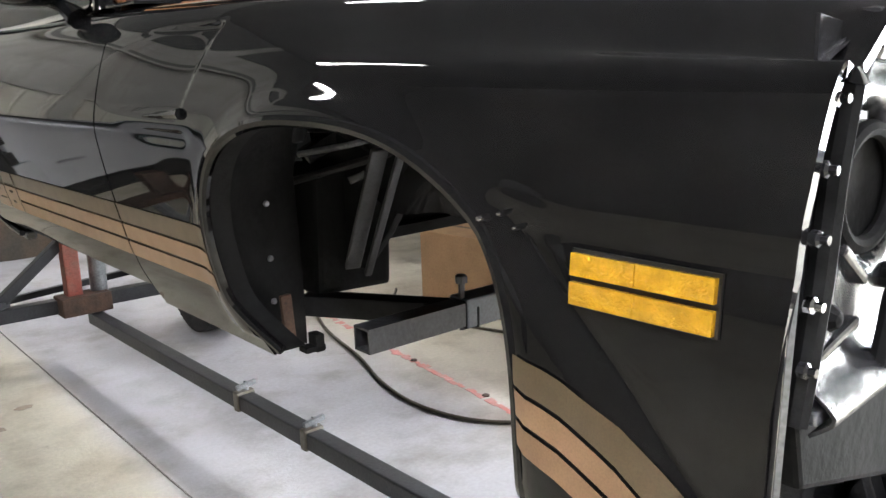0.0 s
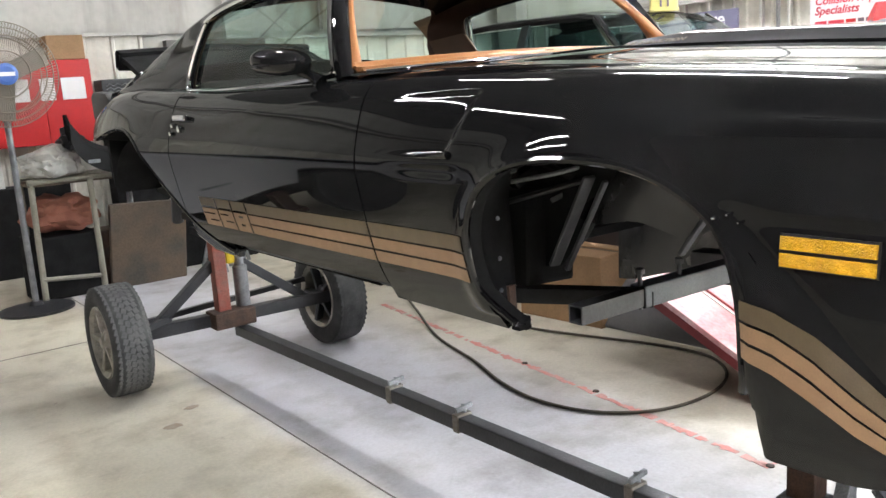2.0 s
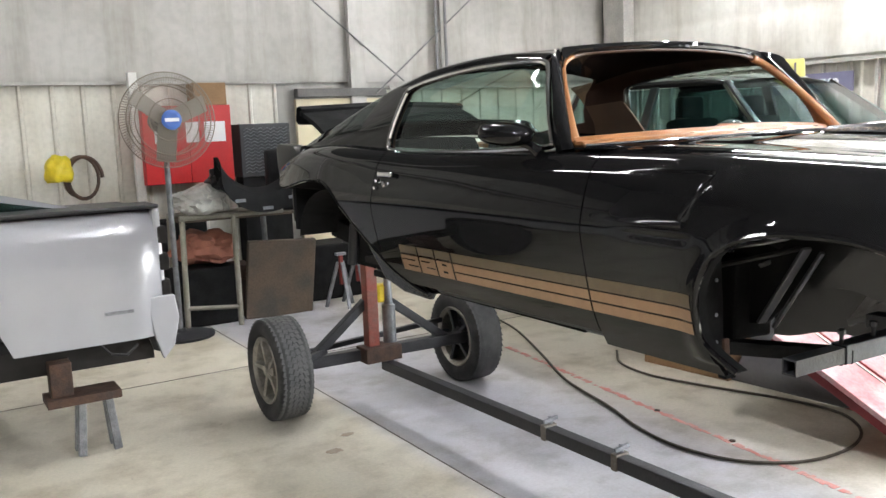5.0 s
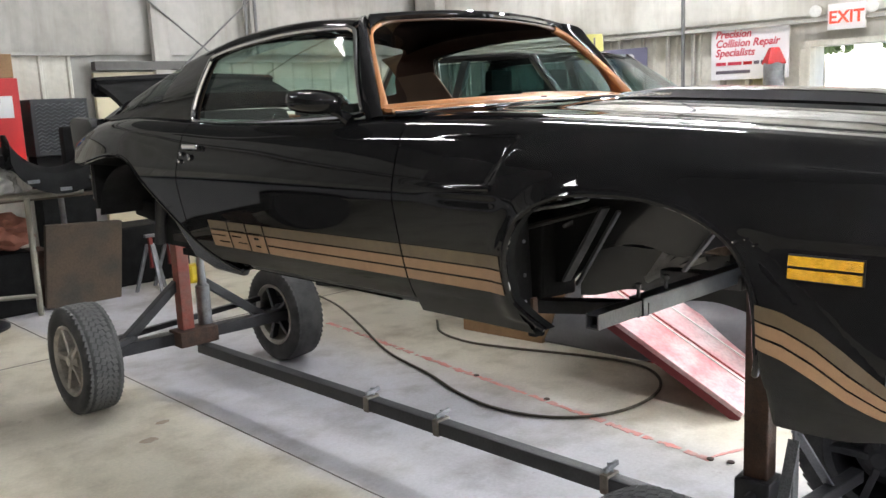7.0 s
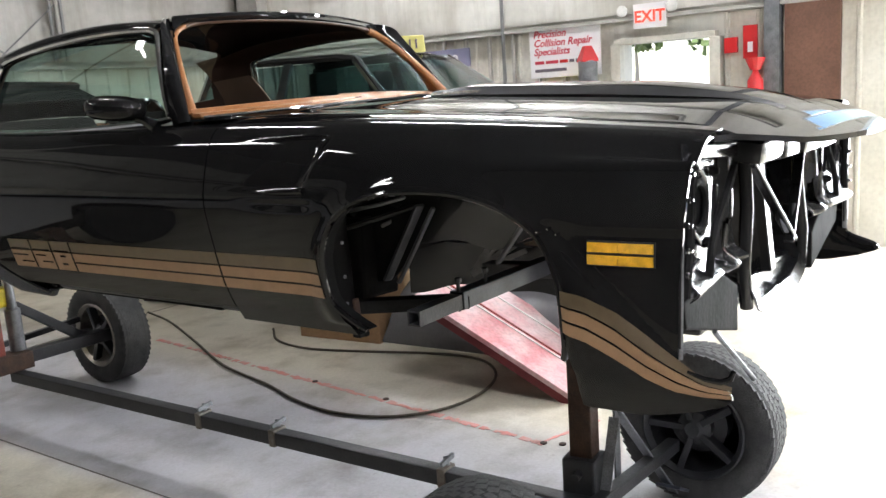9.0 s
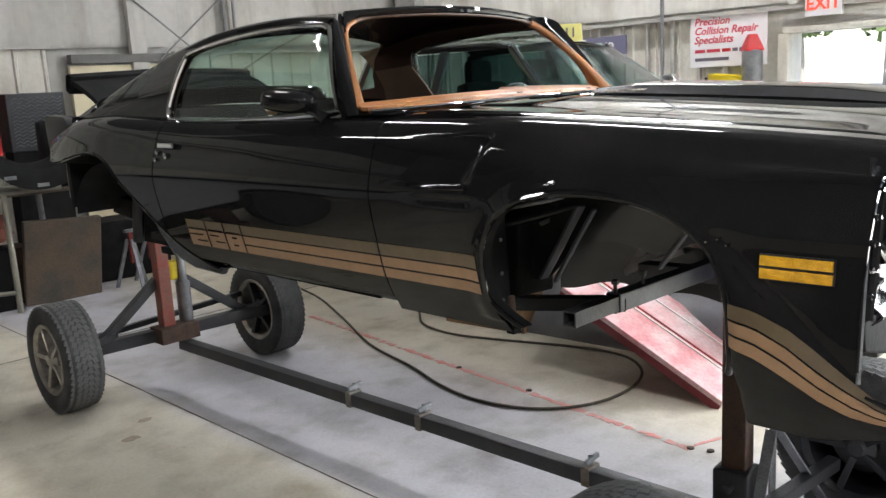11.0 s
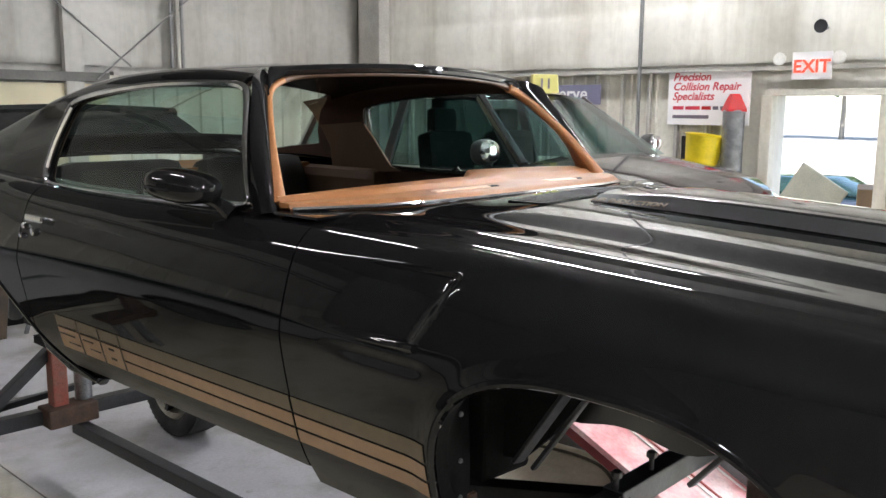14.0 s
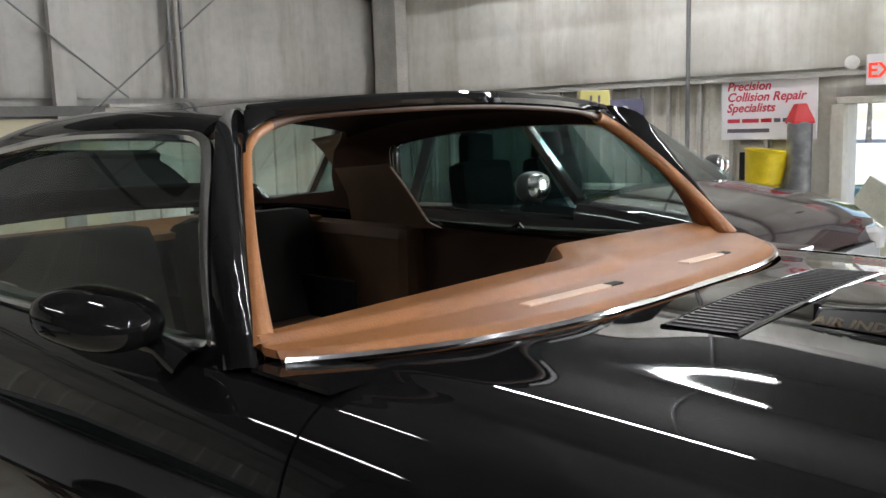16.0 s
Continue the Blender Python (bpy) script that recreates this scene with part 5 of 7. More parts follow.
for side in (-1, 1):
    P = []
    for z in np.linspace(1.088, 1.50, 24):
        yo = 1.395 + 0.373 * max(0.0, 1 - max(0.0, (z - 1.2) / 0.312) ** 2.55) ** (1 / 2.55) if z > 1.2 else 1.768 - 0.35 * (1.2 - z)
        xo = abs(float(section(np.array([yo]), s_of(np.array([yo]), np.array([z])), -1)[0, 0]) - XC) - 0.012
        P.append([(XC + side * (xo + (0.605 - 0.30 * max(0.0, z - 1.38) - xo) * u), yo + 0.010 + (1.85 - yo) * u + 0.006 * math.sin(7 * u + 9 * z), z - 0.045 * u * smooth(1.16, 1.088, z)) for u in np.linspace(0, 1, 10)])
    bm = sheet(np.array(P), 0.004)
    bmesh.ops.recalc_face_normals(bm, faces=bm.faces)
    splash = car_part("splash_panel", bm, M_UNDER, None, "black splash panel behind the wheel opening")
    bm = box((XC + side * 0.60, 1.845, 1.035), (0.045, 0.03, 0.012), bevel=0.003)
    add_box(bm, (XC + side * 0.59, 1.845, 1.045), (0.018, 0.03, 0.035))
    car_part("panel_foot", bm, M_UNDER, splash, "", False)
    for z in (1.10, 1.16, 1.24, 1.34):
        c = Vector((XC + side * 0.70, 1.800, z))
        car_part("rivet", lathe([(0.006, 0), (0.005, 0.004), (0.001, 0.005)], Matrix.Translation(c) @ Matrix.Rotation(math.pi / 2, 4, "X"), 8), M_GALV, splash)
    # boxes, pipes and brackets on the bulkhead
    car_part("bay_box", box((XC + side * 0.4875, 1.90, 1.258), (0.175, 0.12, 0.255), Matrix.Rotation(0.05, 3, "Y"), 0.012), M_UNDER, None, "black box on the bulkhead", False)
    for a, b, w in (((0.56, 1.90, 1.40), (0.44, 1.86, 1.47), 0.05), ((0.60, 1.86, 1.44), (0.60, 1.80, 1.52), 0.035), ((0.52, 1.80, 1.36), (0.42, 1.70, 1.42), 0.028), ((0.55, 1.88, 1.50), (0.40, 1.76, 1.54), 0.04), ((0.48, 1.70, 1.50), (0.44, 1.55, 1.55), 0.05)):
        car_part("bay_bracket", bar((XC + side * a[0], a[1], a[2]), (XC + side * b[0], b[1], b[2]), w, w * 0.6, 0.005), M_PANEL, None, "", False)
    for k, r in enumerate((0.008, 0.006, 0.010)):
        car_part("bay_pipe", tube([(XC + side * (0.60 - 0.02 * k), 1.88, 1.36 + 0.05 * k), (XC + side * 0.54, 1.74 + 0.03 * k, 1.40 + 0.03 * k), (XC + side * (0.47 - 0.02 * k), 1.62, 1.44 + 0.03 * k), (XC + side * 0.46, 1.40, 1.50 + 0.02 * k)], r, 8), M_GALV if k == 1 else M_CABLE, None, "thin pipe in the engine bay")
    poly = [(1.93, 1.165), (1.785, 1.187), (1.70, 1.27), (1.585, 1.425), (1.57, 1.55), (1.95, 1.57)]
    car_part("bay_side_panel", prism(poly, Matrix(((0, 0, side, XC + side * 0.49), (1, 0, 0, 0), (0, 1, 0, 0), (0, 0, 0, 1))), 0.018, 0.005), M_UNDER, None, "black slanting panel behind the wheel opening", False)
    # inner fender skirt between wheel and engine bay, with a ragged lower edge
    P = []
    for q in np.linspace(0, 1, 40):
        y = 0.98 + (0.98 if side < 0 else 1.62) * q
        zb_ = 1.225 + 0.016 * math.sin(9 * q) + 0.014 * math.sin(23 * q + 1) + 0.10 * smooth(0.30, 0.0, q) + (0.10 if side < 0 else -0.345 - 0.05 * smooth(0.70, 0.95, q))
        P.append([(XC + side * ((0.50 if side < 0 else 0.62) + (0.20 if side < 0 else 0.04) * max(0, v - 0.55) / 0.45 + 0.012 * math.sin(11 * q + 5 * v)), y, zb_ + (1.625 - zb_) * v) for v in np.linspace(0, 1, 12)])
    bm = sheet(np.array(P), 0.004)
    bmesh.ops.recalc_face_normals(bm, faces=bm.faces)
    car_part("inner_fender", bm, M_PANEL, None, "glossy black inner fender")
    for a, b, w in (((0.545, 1.770, 1.20), (0.60, 1.585, 1.44), 0.030), ((0.535, 1.735, 1.19), (0.585, 1.550, 1.43), 0.014), ((0.565, 1.36, 1.28), (0.59, 1.24, 1.42), 0.016)):
        car_part("bay_strut", bar((XC + side * a[0], a[1], a[2]), (XC + side * b[0], b[1], b[2]), w, 0.010, 0.003), M_STRUT, None, "grey strut in the wheel opening", False)
    car_part("bay_tab", box((XC + side * 0.61, 1.56, 1.515), (0.02, 0.06, 0.05), Matrix.Rotation(0.5, 3, "X"), 0.006), M_GALV, None, "", False)
    car_part("bay_hose", tube([(XC + side * 0.52, 1.90, 1.48), (XC + side * 0.50, 1.74, 1.42), (XC + side * 0.47, 1.60, 1.47), (XC + side * 0.45, 1.45, 1.42), (XC + side * 0.43, 1.30, 1.46)], 0.012, 8), M_CABLE, None, "black hose")

M_HAZE = mat("pale_grey_plastic_strip", (0.20, 0.19, 0.19), 0.35, vary=0.4, scale=16, second=(0.11, 0.10, 0.10), grain=0.3)
for k, (y1, z1, w) in enumerate(((2.075, 1.150, 0.030), (2.025, 1.135, 0.018), (1.975, 1.105, 0.034), (1.935, 1.070, 0.022))):
    car_part("plastic_strip", bar((XC + 0.590 - 0.006 * k, 2.225, 0.945), (XC + 0.585 - 0.006 * k, y1, z1), 0.006, w, 0.002), M_HAZE, None, "pale grey plastic strip inside the engine bay", False)

# front: radiator support, headlamp panels, header brackets
front = car_part("radiator_support", box((XC, 0.86, 1.58), (1.22, 0.05, 0.05), bevel=0.008), M_PANEL, None, "glossy black radiator support panel", False)
car_part("lower_tie_bar", box((XC, 0.84, 1.16), (1.10, 0.06, 0.06), bevel=0.01), M_PANEL, front, "", False)
for side in (-1, 1):
    # folded fender front flange with small bolts
    zz = np.linspace(1.19, 1.63, 24)
    P = np.array([[tuple(section(np.array([0.752]), s_of(np.array([0.752]), np.array([z])), side, -0.004)[0] + np.array([-side * w, 0.010 * (w > 0.003), 0])) for w in (0.0, 0.003, 0.010, 0.016)] for z in zz])
    bm = sheet(P, 0.004)
    bmesh.ops.recalc_face_normals(bm, faces=bm.faces)
    car_part("fender_flange", bm, M_PANEL, None, "folded glossy fender edge with bolts")
    for k, z in enumerate(np.linspace(1.34, 1.60, 6)):
        c = Vector(section(np.array([0.752]), s_of(np.array([0.752]), np.array([z])), side, -0.022)[0]) + Vector((0, -0.004, 0))
        car_part("flange_bolt", lathe([(0.007, 0), (0.007, 0.006), (0.004, 0.008), (0.004, 0.014)], Matrix.Translation(c) @ Matrix.Rotation(math.pi / 2, 4, "X"), 8), M_CHROME if k % 3 == 1 else M_PANEL, None, "", False)
    # headlamp mounting panel, pressed with an oval opening, ribs and a folded foot
    P, kp = [], []
    cx, cz_ = 0.655, 1.462
    for u in np.linspace(0, 1, 46):
        row, krow = [], []
        for v in np.linspace(0, 1, 46):
            d, z = 0.335 + 0.450 * u, 1.275 + (0.275 + 0.06 * u) * v
            ex, ez = (d - cx) / 0.052, (z - cz_) / 0.050
            rad = math.hypot(ex, ez)
            y = 0.800 - 0.040 * u + 0.016 * math.exp(-(((rad - 1.28) / 0.16) ** 2)) - 0.034 * math.exp(-(((v - 0.06) / 0.06) ** 2))
            y += 0.020 * math.exp(-(((d - 0.505) / 0.022) ** 2)) + 0.012 * math.sin(d * 41 + z * 13) * smooth(0.57, 0.50, d) - 0.012 * math.exp(-(((d - 0.43) / 0.02) ** 2))
            ok = rad > 1.0
            if not ok and rad > 0.86:
                d, z, ok = cx + (d - cx) / rad, cz_ + (z - cz_) / rad, True
            hole2 = math.hypot((d - 0.44) / 0.030, (z - 1.355) / 0.045)
            ok = ok and hole2 > 1
            row.append((XC + side * d, y, z))
            krow.append(ok)
        P.append(row)
        kp.append(krow)
    bm = sheet(np.array(P), 0.003, np.array(kp))
    bmesh.ops.recalc_face_normals(bm, faces=bm.faces)
    lamp_panel = car_part("headlamp_panel", bm, M_PANEL, front, "pressed glossy black headlamp mounting panel")
    car_part("headlamp_ring", tube([(XC + side * (cx + 0.054 * math.cos(q)), 0.776, cz_ + 0.052 * math.sin(q)) for q in (2 * math.pi * k / 28 for k in range(28))], 0.008, 8, closed=True), M_UNDER, lamp_panel)
    car_part("lamp_bucket", lathe([(0.056, 0.0), (0.050, 0.05)], Matrix.Translation((XC + side * cx, 0.785, cz_)) @ Matrix.Rotation(-math.pi / 2, 4, "X"), 24), M_UNDER, lamp_panel)
    for bd, bz in ((0.750, 1.457), (0.742, 1.403), (0.724, 1.359), (0.56, 1.53), (0.74, 1.545), (0.60, 1.372)):
        car_part("panel_clip", lathe([(0.013, 0), (0.013, 0.012), (0.007, 0.020), (0.001, 0.022)], Matrix.Translation((XC + side * bd, 0.778, bz)) @ Matrix.Rotation(math.pi / 2, 4, "X"), 8), M_UNDER, lamp_panel, "", False)
    for pts_, r in (([(0.700, 1.62), (0.745, 1.56), (0.760, 1.50), (0.775, 1.40), (0.790, 1.335), (0.802, 1.290)], 0.011), ([(0.470, 1.530), (0.530, 1.470), (0.595, 1.420), (0.635, 1.365), (0.655, 1.300)], 0.010)):
        car_part("seam_tube", tube([(XC + side * d, 0.752, z) for d, z in pts_], r, 8), M_UNDER, lamp_panel, "black rubber seam on the headlamp panel")
    for (da, za), (db, zb2) in (((0.715, 1.418), (0.668, 1.382)), ((0.770, 1.322), (0.678, 1.347)), ((0.560, 1.50), (0.545, 1.40))):
        car_part("pressed_rib", bar((XC + side * da, 0.768, za), (XC + side * db, 0.768, zb2), 0.014, 0.012, 0.004), M_PANEL, lamp_panel, "", False)
    car_part("lower_flange", bar((XC + side * 0.79, 0.755, 1.293), (XC + side * 0.60, 0.760, 1.300), 0.030, 0.012, 0.003), M_GALV, lamp_panel, "bright lower flange", False)
    # pale metal strip added as the daylight highlight along the fender edge
    edge = [tuple(section(np.array([0.757]), s_of(np.array([0.757]), np.array([z])), side, -0.012)[0]) for z in np.linspace(1.165, 1.445, 10)]
    car_part("fender_edge_highlight", tube(edge, 0.008, 6, flat=0.5), M_GALV, None, "bright strip for the daylight highlight on the fender edge")
    poly = [(0.765, 1.270), (0.530, 1.292), (0.385, 1.225), (0.385, 1.106), (0.750, 1.205)]
    car_part("lower_box", prism([(side * d, z) for d, z in poly], Matrix.Translation((XC, 0.90, 0)) @ FACE_S, 0.13, 0.006), M_UNDER, front, "black deflector box below the headlamp panel", False)
    if side < 0:
        car_part("prop_rod", tube([(XC - 0.477, 0.80, 1.126), (XC - 0.253, 0.77, 0.937)], 0.007, 8), M_GALV, front, "thin grey rod hanging below the nose")
    car_part("support_post", tube([(XC + side * 0.265, 0.79, 1.58), (XC + side * 0.260, 0.785, 1.40), (XC + side * 0.305, 0.78, 1.25), (XC + side * 0.28, 0.78, 1.14)], 0.018, 10), M_PANEL, front, "", True)
    car_part("support_brace", bar((XC + side * 0.30, 0.78, 1.55), (XC - side * 0.02, 0.74, 1.27), 0.028, 0.012, 0.003), M_PANEL, front, "", False)
    car_part("latch_rod", tube([(XC + side * 0.08, 0.75, 1.36), (XC + side * 0.02, 0.745, 1.30)], 0.007, 8), M_GALV, front)
    car_part("header_bracket", bar((XC + side * 0.72, 0.762, 1.588), (XC + side * 0.40, 0.765, 1.562), 0.035, 0.030, 0.010), M_PANEL, front, "", False)
    car_part("bracket_tab", box((XC + side * 0.715, 0.750, 1.600), (0.035, 0.025, 0.030), bevel=0.008), M_PANEL, front, "", False)
    # curved lower valance support
    vp = [(0.30, 1.18), (0.25, 1.125), (0.16, 1.095), (0.05, 1.095), (0.0, 1.10)]
    P = np.array([[(XC + side * d, 0.76 + dy, z + dz) for dy, dz in ((0.0, 0.0), (0.02, 0.035), (0.07, 0.05), (0.12, 0.045))] for d, z in vp])
    bm = sheet(P, 0.005)
    bmesh.ops.recalc_face_normals(bm, faces=bm.faces)
    car_part("lower_valance", bm, M_PANEL, front, "curved glossy valance support")
for k, (xx, w, h) in enumerate(((-0.36, 0.20, 0.055), (-0.14, 0.16, 0.075), (0.06, 0.20, 0.06), (0.28, 0.22, 0.075))):
    car_part("header_pressing", box((XC + xx, 0.725 + 0.01 * (k % 2), 1.560 - 0.006 * k), (w, 0.07, h), Matrix.Rotation(0.12 * (-1) ** k, 3, "X"), 0.018), M_PANEL, front, "", True)
car_part("green_hose", tube([(2.02, 1.10, 1.33), (2.10, 1.08, 1.39), (2.22, 1.08, 1.40), (2.34, 1.10, 1.35)], 0.026, 10), mat("pale_green_hose", (0.36, 0.42, 0.16), 0.5, vary=0.2, scale=9), None, "pale green hose in the engine bay")
car_part("centre_latch_post", bar((XC, 0.84, 1.56), (XC, 0.80, 1.18), 0.05, 0.03, 0.005), M_PANEL, front, "", False)

# ---- body cart under the car ----
cart = thing("body_cart", "home-built dark steel body cart on four car wheels", "cart", at=(1.85, 3.3, 0.0))


def cart_part(name, bm, material, label="", smooth_it=False, parent=None):
    bmesh.ops.translate(bm, verts=bm.verts, vec=-cart.location)
    return part(name, bm, material, parent or cart, label, smooth=smooth_it)


cart_part("spine_beam", bar((1.81, 5.16, 0.248), (1.90, 1.42, 0.248), 0.068, 0.064, 0.006), M_STEEL, "long dark square steel beam")
M_CLAMP = mat("dull_zinc_clamp", (0.21, 0.19, 0.16), 0.5, vary=0.5, scale=16, second=(0.09, 0.06, 0.04), grain=0.4)
for by in (3.486, 2.986, 2.055):
    bx = 1.90 - (by - 1.42) * 0.09 / 3.74
    bm = box((bx, by, 0.250), (0.082, 0.038, 0.080), bevel=0.006)
    clamp = cart_part("beam_clamp", bm, M_CLAMP, "dull zinc clamp bracket on the beam")
    cart_part("clamp_bolt", tube([(bx + 0.01, by, 0.28), (bx + 0.02, by + 0.01, 0.322)], 0.012, 8), M_GALV, "", True, clamp)
    cart_part("clamp_wing", bar((bx - 0.03, by, 0.304), (bx + 0.055, by, 0.316), 0.016, 0.020, 0.003), M_GALV, "", False, clamp)


def tread_tyre(c, axis_x, R=0.325, w=0.215, rim=0.205):
    """Tyre with rounded shoulders, tread grooves and sidewall, its axle along x."""
    bm = bmesh.new()
    m = Matrix.Translation(c) @ Matrix.Rotation(math.pi / 2, 4, "Y")
    h = w / 2
    prof = [(rim, -h * 0.80), (rim + 0.02, -h * 0.95), (R * 0.80, -h * 1.03), (R * 0.93, -h * 0.97), (R * 0.985, -h * 0.82), (R, -h * 0.60)]
    prof += [(r, -z) for r, z in prof[::-1]]
    rings = []
    n = 56
    for r, z in prof:
        rings.append([bm.verts.new(m @ Vector((r * math.cos(q), r * math.sin(q), z))) for q in (2 * math.pi * k / n for k in range(n))])
    for a, b in zip(rings, rings[1:]):
        for k in range(n):
            bm.faces.new((a[k], a[(k + 1) % n], b[(k + 1) % n], b[k]))
    for k in range(n):
        bm.faces.new((rings[-1][k], rings[-1][(k + 1) % n], rings[0][(k + 1) % n], rings[0][k]))
    return bm, m


def cart_wheel(c, outer, spokes=5, finish=None, inner=None, tread=None):
    finish = finish or M_ALLOY
    inner = inner or finish
    c = Vector(c)
    wheel = new("wheel")
    wheel.parent = cart
    bm, m = tread_tyre(c, outer)
    cart_part("tyre", bm, M_RUBBER, "black car tyre with worn tread", True, wheel)
    # tread blocks, joined in one part
    bm = bmesh.new()
    R = 0.325
    for row, z in enumerate((-0.082, -0.048, -0.016, 0.016, 0.048, 0.082)):
        n = 52
        for k in range(n):
            q = 2 * math.pi * (k + 0.5 * (row % 2) + (0.25 if z > 0 else 0)) / n
            rr = R - (0.0042 if abs(z) < 0.07 else 0.0085)
            p = m @ Vector((rr * math.cos(q), rr * math.sin(q), z))
            skew = 0.35 if z > 0 else -0.35
            rot = (m.to_3x3() @ Matrix.Rotation(q, 3, "Z") @ Matrix.Rotation(skew, 3, "X"))
            add_box(bm, p, (0.010, 0.033, 0.027), rot)
    tagged(cart_part("tread", bm, tread or M_RUBBER2, "worn tread blocks", False, wheel), kind="stuff")
    s = outer
    m2 = Matrix.Translation(c) @ Matrix.Rotation(math.pi / 2 * s, 4, "Y")
    cart_part("rim", lathe([(0.200, -0.09), (0.212, -0.085), (0.200, 0.0), (0.198, 0.07), (0.214, 0.098), (0.206, 0.104), (0.185, 0.085), (0.178, 0.0), (0.180, -0.09)], m2, 40), finish, "dull alloy rim" if finish is M_ALLOY else "black steel rim", True, wheel)
    bm = bmesh.new()
    for k in range(spokes):
        q = 2 * math.pi * k / spokes + 0.3
        a, b = m2 @ Vector((0.03 * math.cos(q), 0.03 * math.sin(q), 0.060)), m2 @ Vector((0.19 * math.cos(q), 0.19 * math.sin(q), 0.070))
        add_bar(bm, a, b, 0.055, 0.028, 0.006)
    cart_part("spokes", bm, inner, "", False, wheel)
    cart_part("hub", lathe([(0.07, 0.03), (0.07, 0.07), (0.045, 0.085), (0.03, 0.10), (0.01, 0.10)], m2, 24), inner, "", True, wheel)
    cart_part("brake_drum", lathe([(0.10, -0.09), (0.12, -0.06), (0.12, 0.02), (0.06, 0.03)], m2, 24), M_STEEL, "", True, wheel)
    return wheel


cart_wheel((1.11, 5.27, 0.325), -1)
cart_wheel((2.50, 5.24, 0.325), -1, 5, None, M_STEEL, M_RUBBER)
cart_wheel((1.17, 1.40, 0.325), -1)
cart_wheel((2.66, 1.30, 0.325), -1, 5, M_STEEL)
# rear axle with its raised post
cart_part("rear_axle", bar((1.15, 5.22, 0.335), (2.45, 5.16, 0.335), 0.075, 0.075, 0.006), M_STEEL, "dark steel axle beam")
cart_part("axle_brace", bar((1.28, 5.20, 0.345), (1.70, 5.20, 0.68), 0.055, 0.055, 0.005), M_STEEL, "diagonal steel brace")
cart_part("axle_brace", bar((2.30, 5.20, 0.345), (1.88, 5.20, 0.66), 0.055, 0.055, 0.005), M_STEEL, "diagonal steel brace")
cart_part("tie_bar", bar((1.20, 5.36, 0.36), (2.40, 5.40, 0.42), 0.035, 0.035, 0.004), M_STEEL)
cart_part("tie_bar", bar((1.14, 5.05, 0.39), (1.40, 5.20, 0.40), 0.035, 0.035, 0.004), M_STEEL)
cart_part("gusset", box((1.76, 5.15, 0.34), (0.26, 0.16, 0.10), bevel=0.008), M_RUST, "rusty gusset plate")
cart_part("post", box((1.72, 5.17, 0.74), (0.080, 0.080, 0.80), bevel=0.008), M_JACKRED, "dusty red square post")
cart_part("jack_ram", lathe([(0.045, 0), (0.045, 0.26), (0.03, 0.27), (0.02, 0.60), (0.001, 0.60)], Matrix.Translation((1.86, 5.18, 0.38)), 20), M_GALV, "grey hydraulic ram", True)
cart_part("ram_cap", box((1.83, 5.22, 0.72), (0.10, 0.09, 0.12), bevel=0.02), M_YELLOW, "yellow plastic pump head")
cart_part("rear_saddle", bar((1.30, 4.60, 1.20), (2.36, 4.60, 1.20), 0.07, 0.07, 0.006), M_STEEL, "steel cross bar below the body")
cart_part("saddle_arm", bar((1.72, 5.17, 1.12), (1.80, 4.55, 1.20), 0.07, 0.07, 0.006), M_STEEL)
cart_part("saddle_stub", bar((1.35, 4.60, 1.23), (1.35, 4.60, 1.33), 0.06, 0.06, 0.006), M_STEEL)
cart_part("saddle_stub", bar((2.30, 4.60, 1.23), (2.30, 4.60, 1.33), 0.06, 0.06, 0.006), M_STEEL)
# front axle, post and cross bar
cart_part("front_axle", bar((1.27, 1.46, 0.27), (2.52, 1.36, 0.27), 0.05, 0.05, 0.006), M_STEEL, "dark steel axle beam")
cart_part("front_post", box((2.00, 1.50, 0.60), (0.085, 0.085, 1.02), Matrix.Rotation(0.1, 3, "Z"), 0.006), M_RUST, "rusty brown square post")
cart_part("post_sleeve", box((1.99, 1.50, 0.29), (0.125, 0.125, 0.24), Matrix.Rotation(0.1, 3, "Z"), 0.01), M_STEEL, "dark sleeve with bolts")
for dz in (0.22, 0.36):
    cart_part("sleeve_bolt", tube([(1.925, 1.49, dz), (1.885, 1.485, dz)], 0.016, 8), M_STEEL)
cart_part("front_upright", bar((2.105, 1.42, 0.03), (2.105, 1.42, 0.74), 0.045, 0.008, 0.002), M_GALV, "galvanised angle upright")
cart_part("front_brace", bar((2.09, 1.42, 0.53), (1.86, 1.40, 0.06), 0.040, 0.008, 0.002), M_GALV, "galvanised angle brace")
cart_part("front_brace", bar((2.11, 1.42, 0.55), (2.50, 1.36, 0.07), 0.045, 0.008, 0.002), M_GALV, "galvanised angle brace")
cart_part("foot_plate", box((2.44, 1.34, 0.12), (0.12, 0.10, 0.012), Matrix.Rotation(0.5, 3, "Y"), 0.002), M_BLUESTEEL, "blue-grey foot plate")
cross = cart_part("front_cross_bar", bar((1.395, 1.600, 1.122), (2.55, 1.600, 1.112), 0.052, 0.056, 0.004), M_BLUESTEEL, "blue-grey painted square cross bar")
bm = bmesh.new()
for dy, dz, wy, wz in ((0, 0.020, 0.044, 0.004), (0, -0.020, 0.044, 0.004), (0.020, 0, 0.004, 0.036), (-0.020, 0, 0.004, 0.036)):
    add_box(bm, (1.314, 1.600 + dy, 1.1205 + dz), (0.272, wy, wz))
cart_part("inner_bar", bm, M_STEEL, "dark inner tube with a hollow end", False, cross)
cart_part("support_arm", bar((1.235, 1.875, 1.118), (1.44, 1.585, 1.112), 0.048, 0.042, 0.004), M_UNDER, "dark steel support arm")
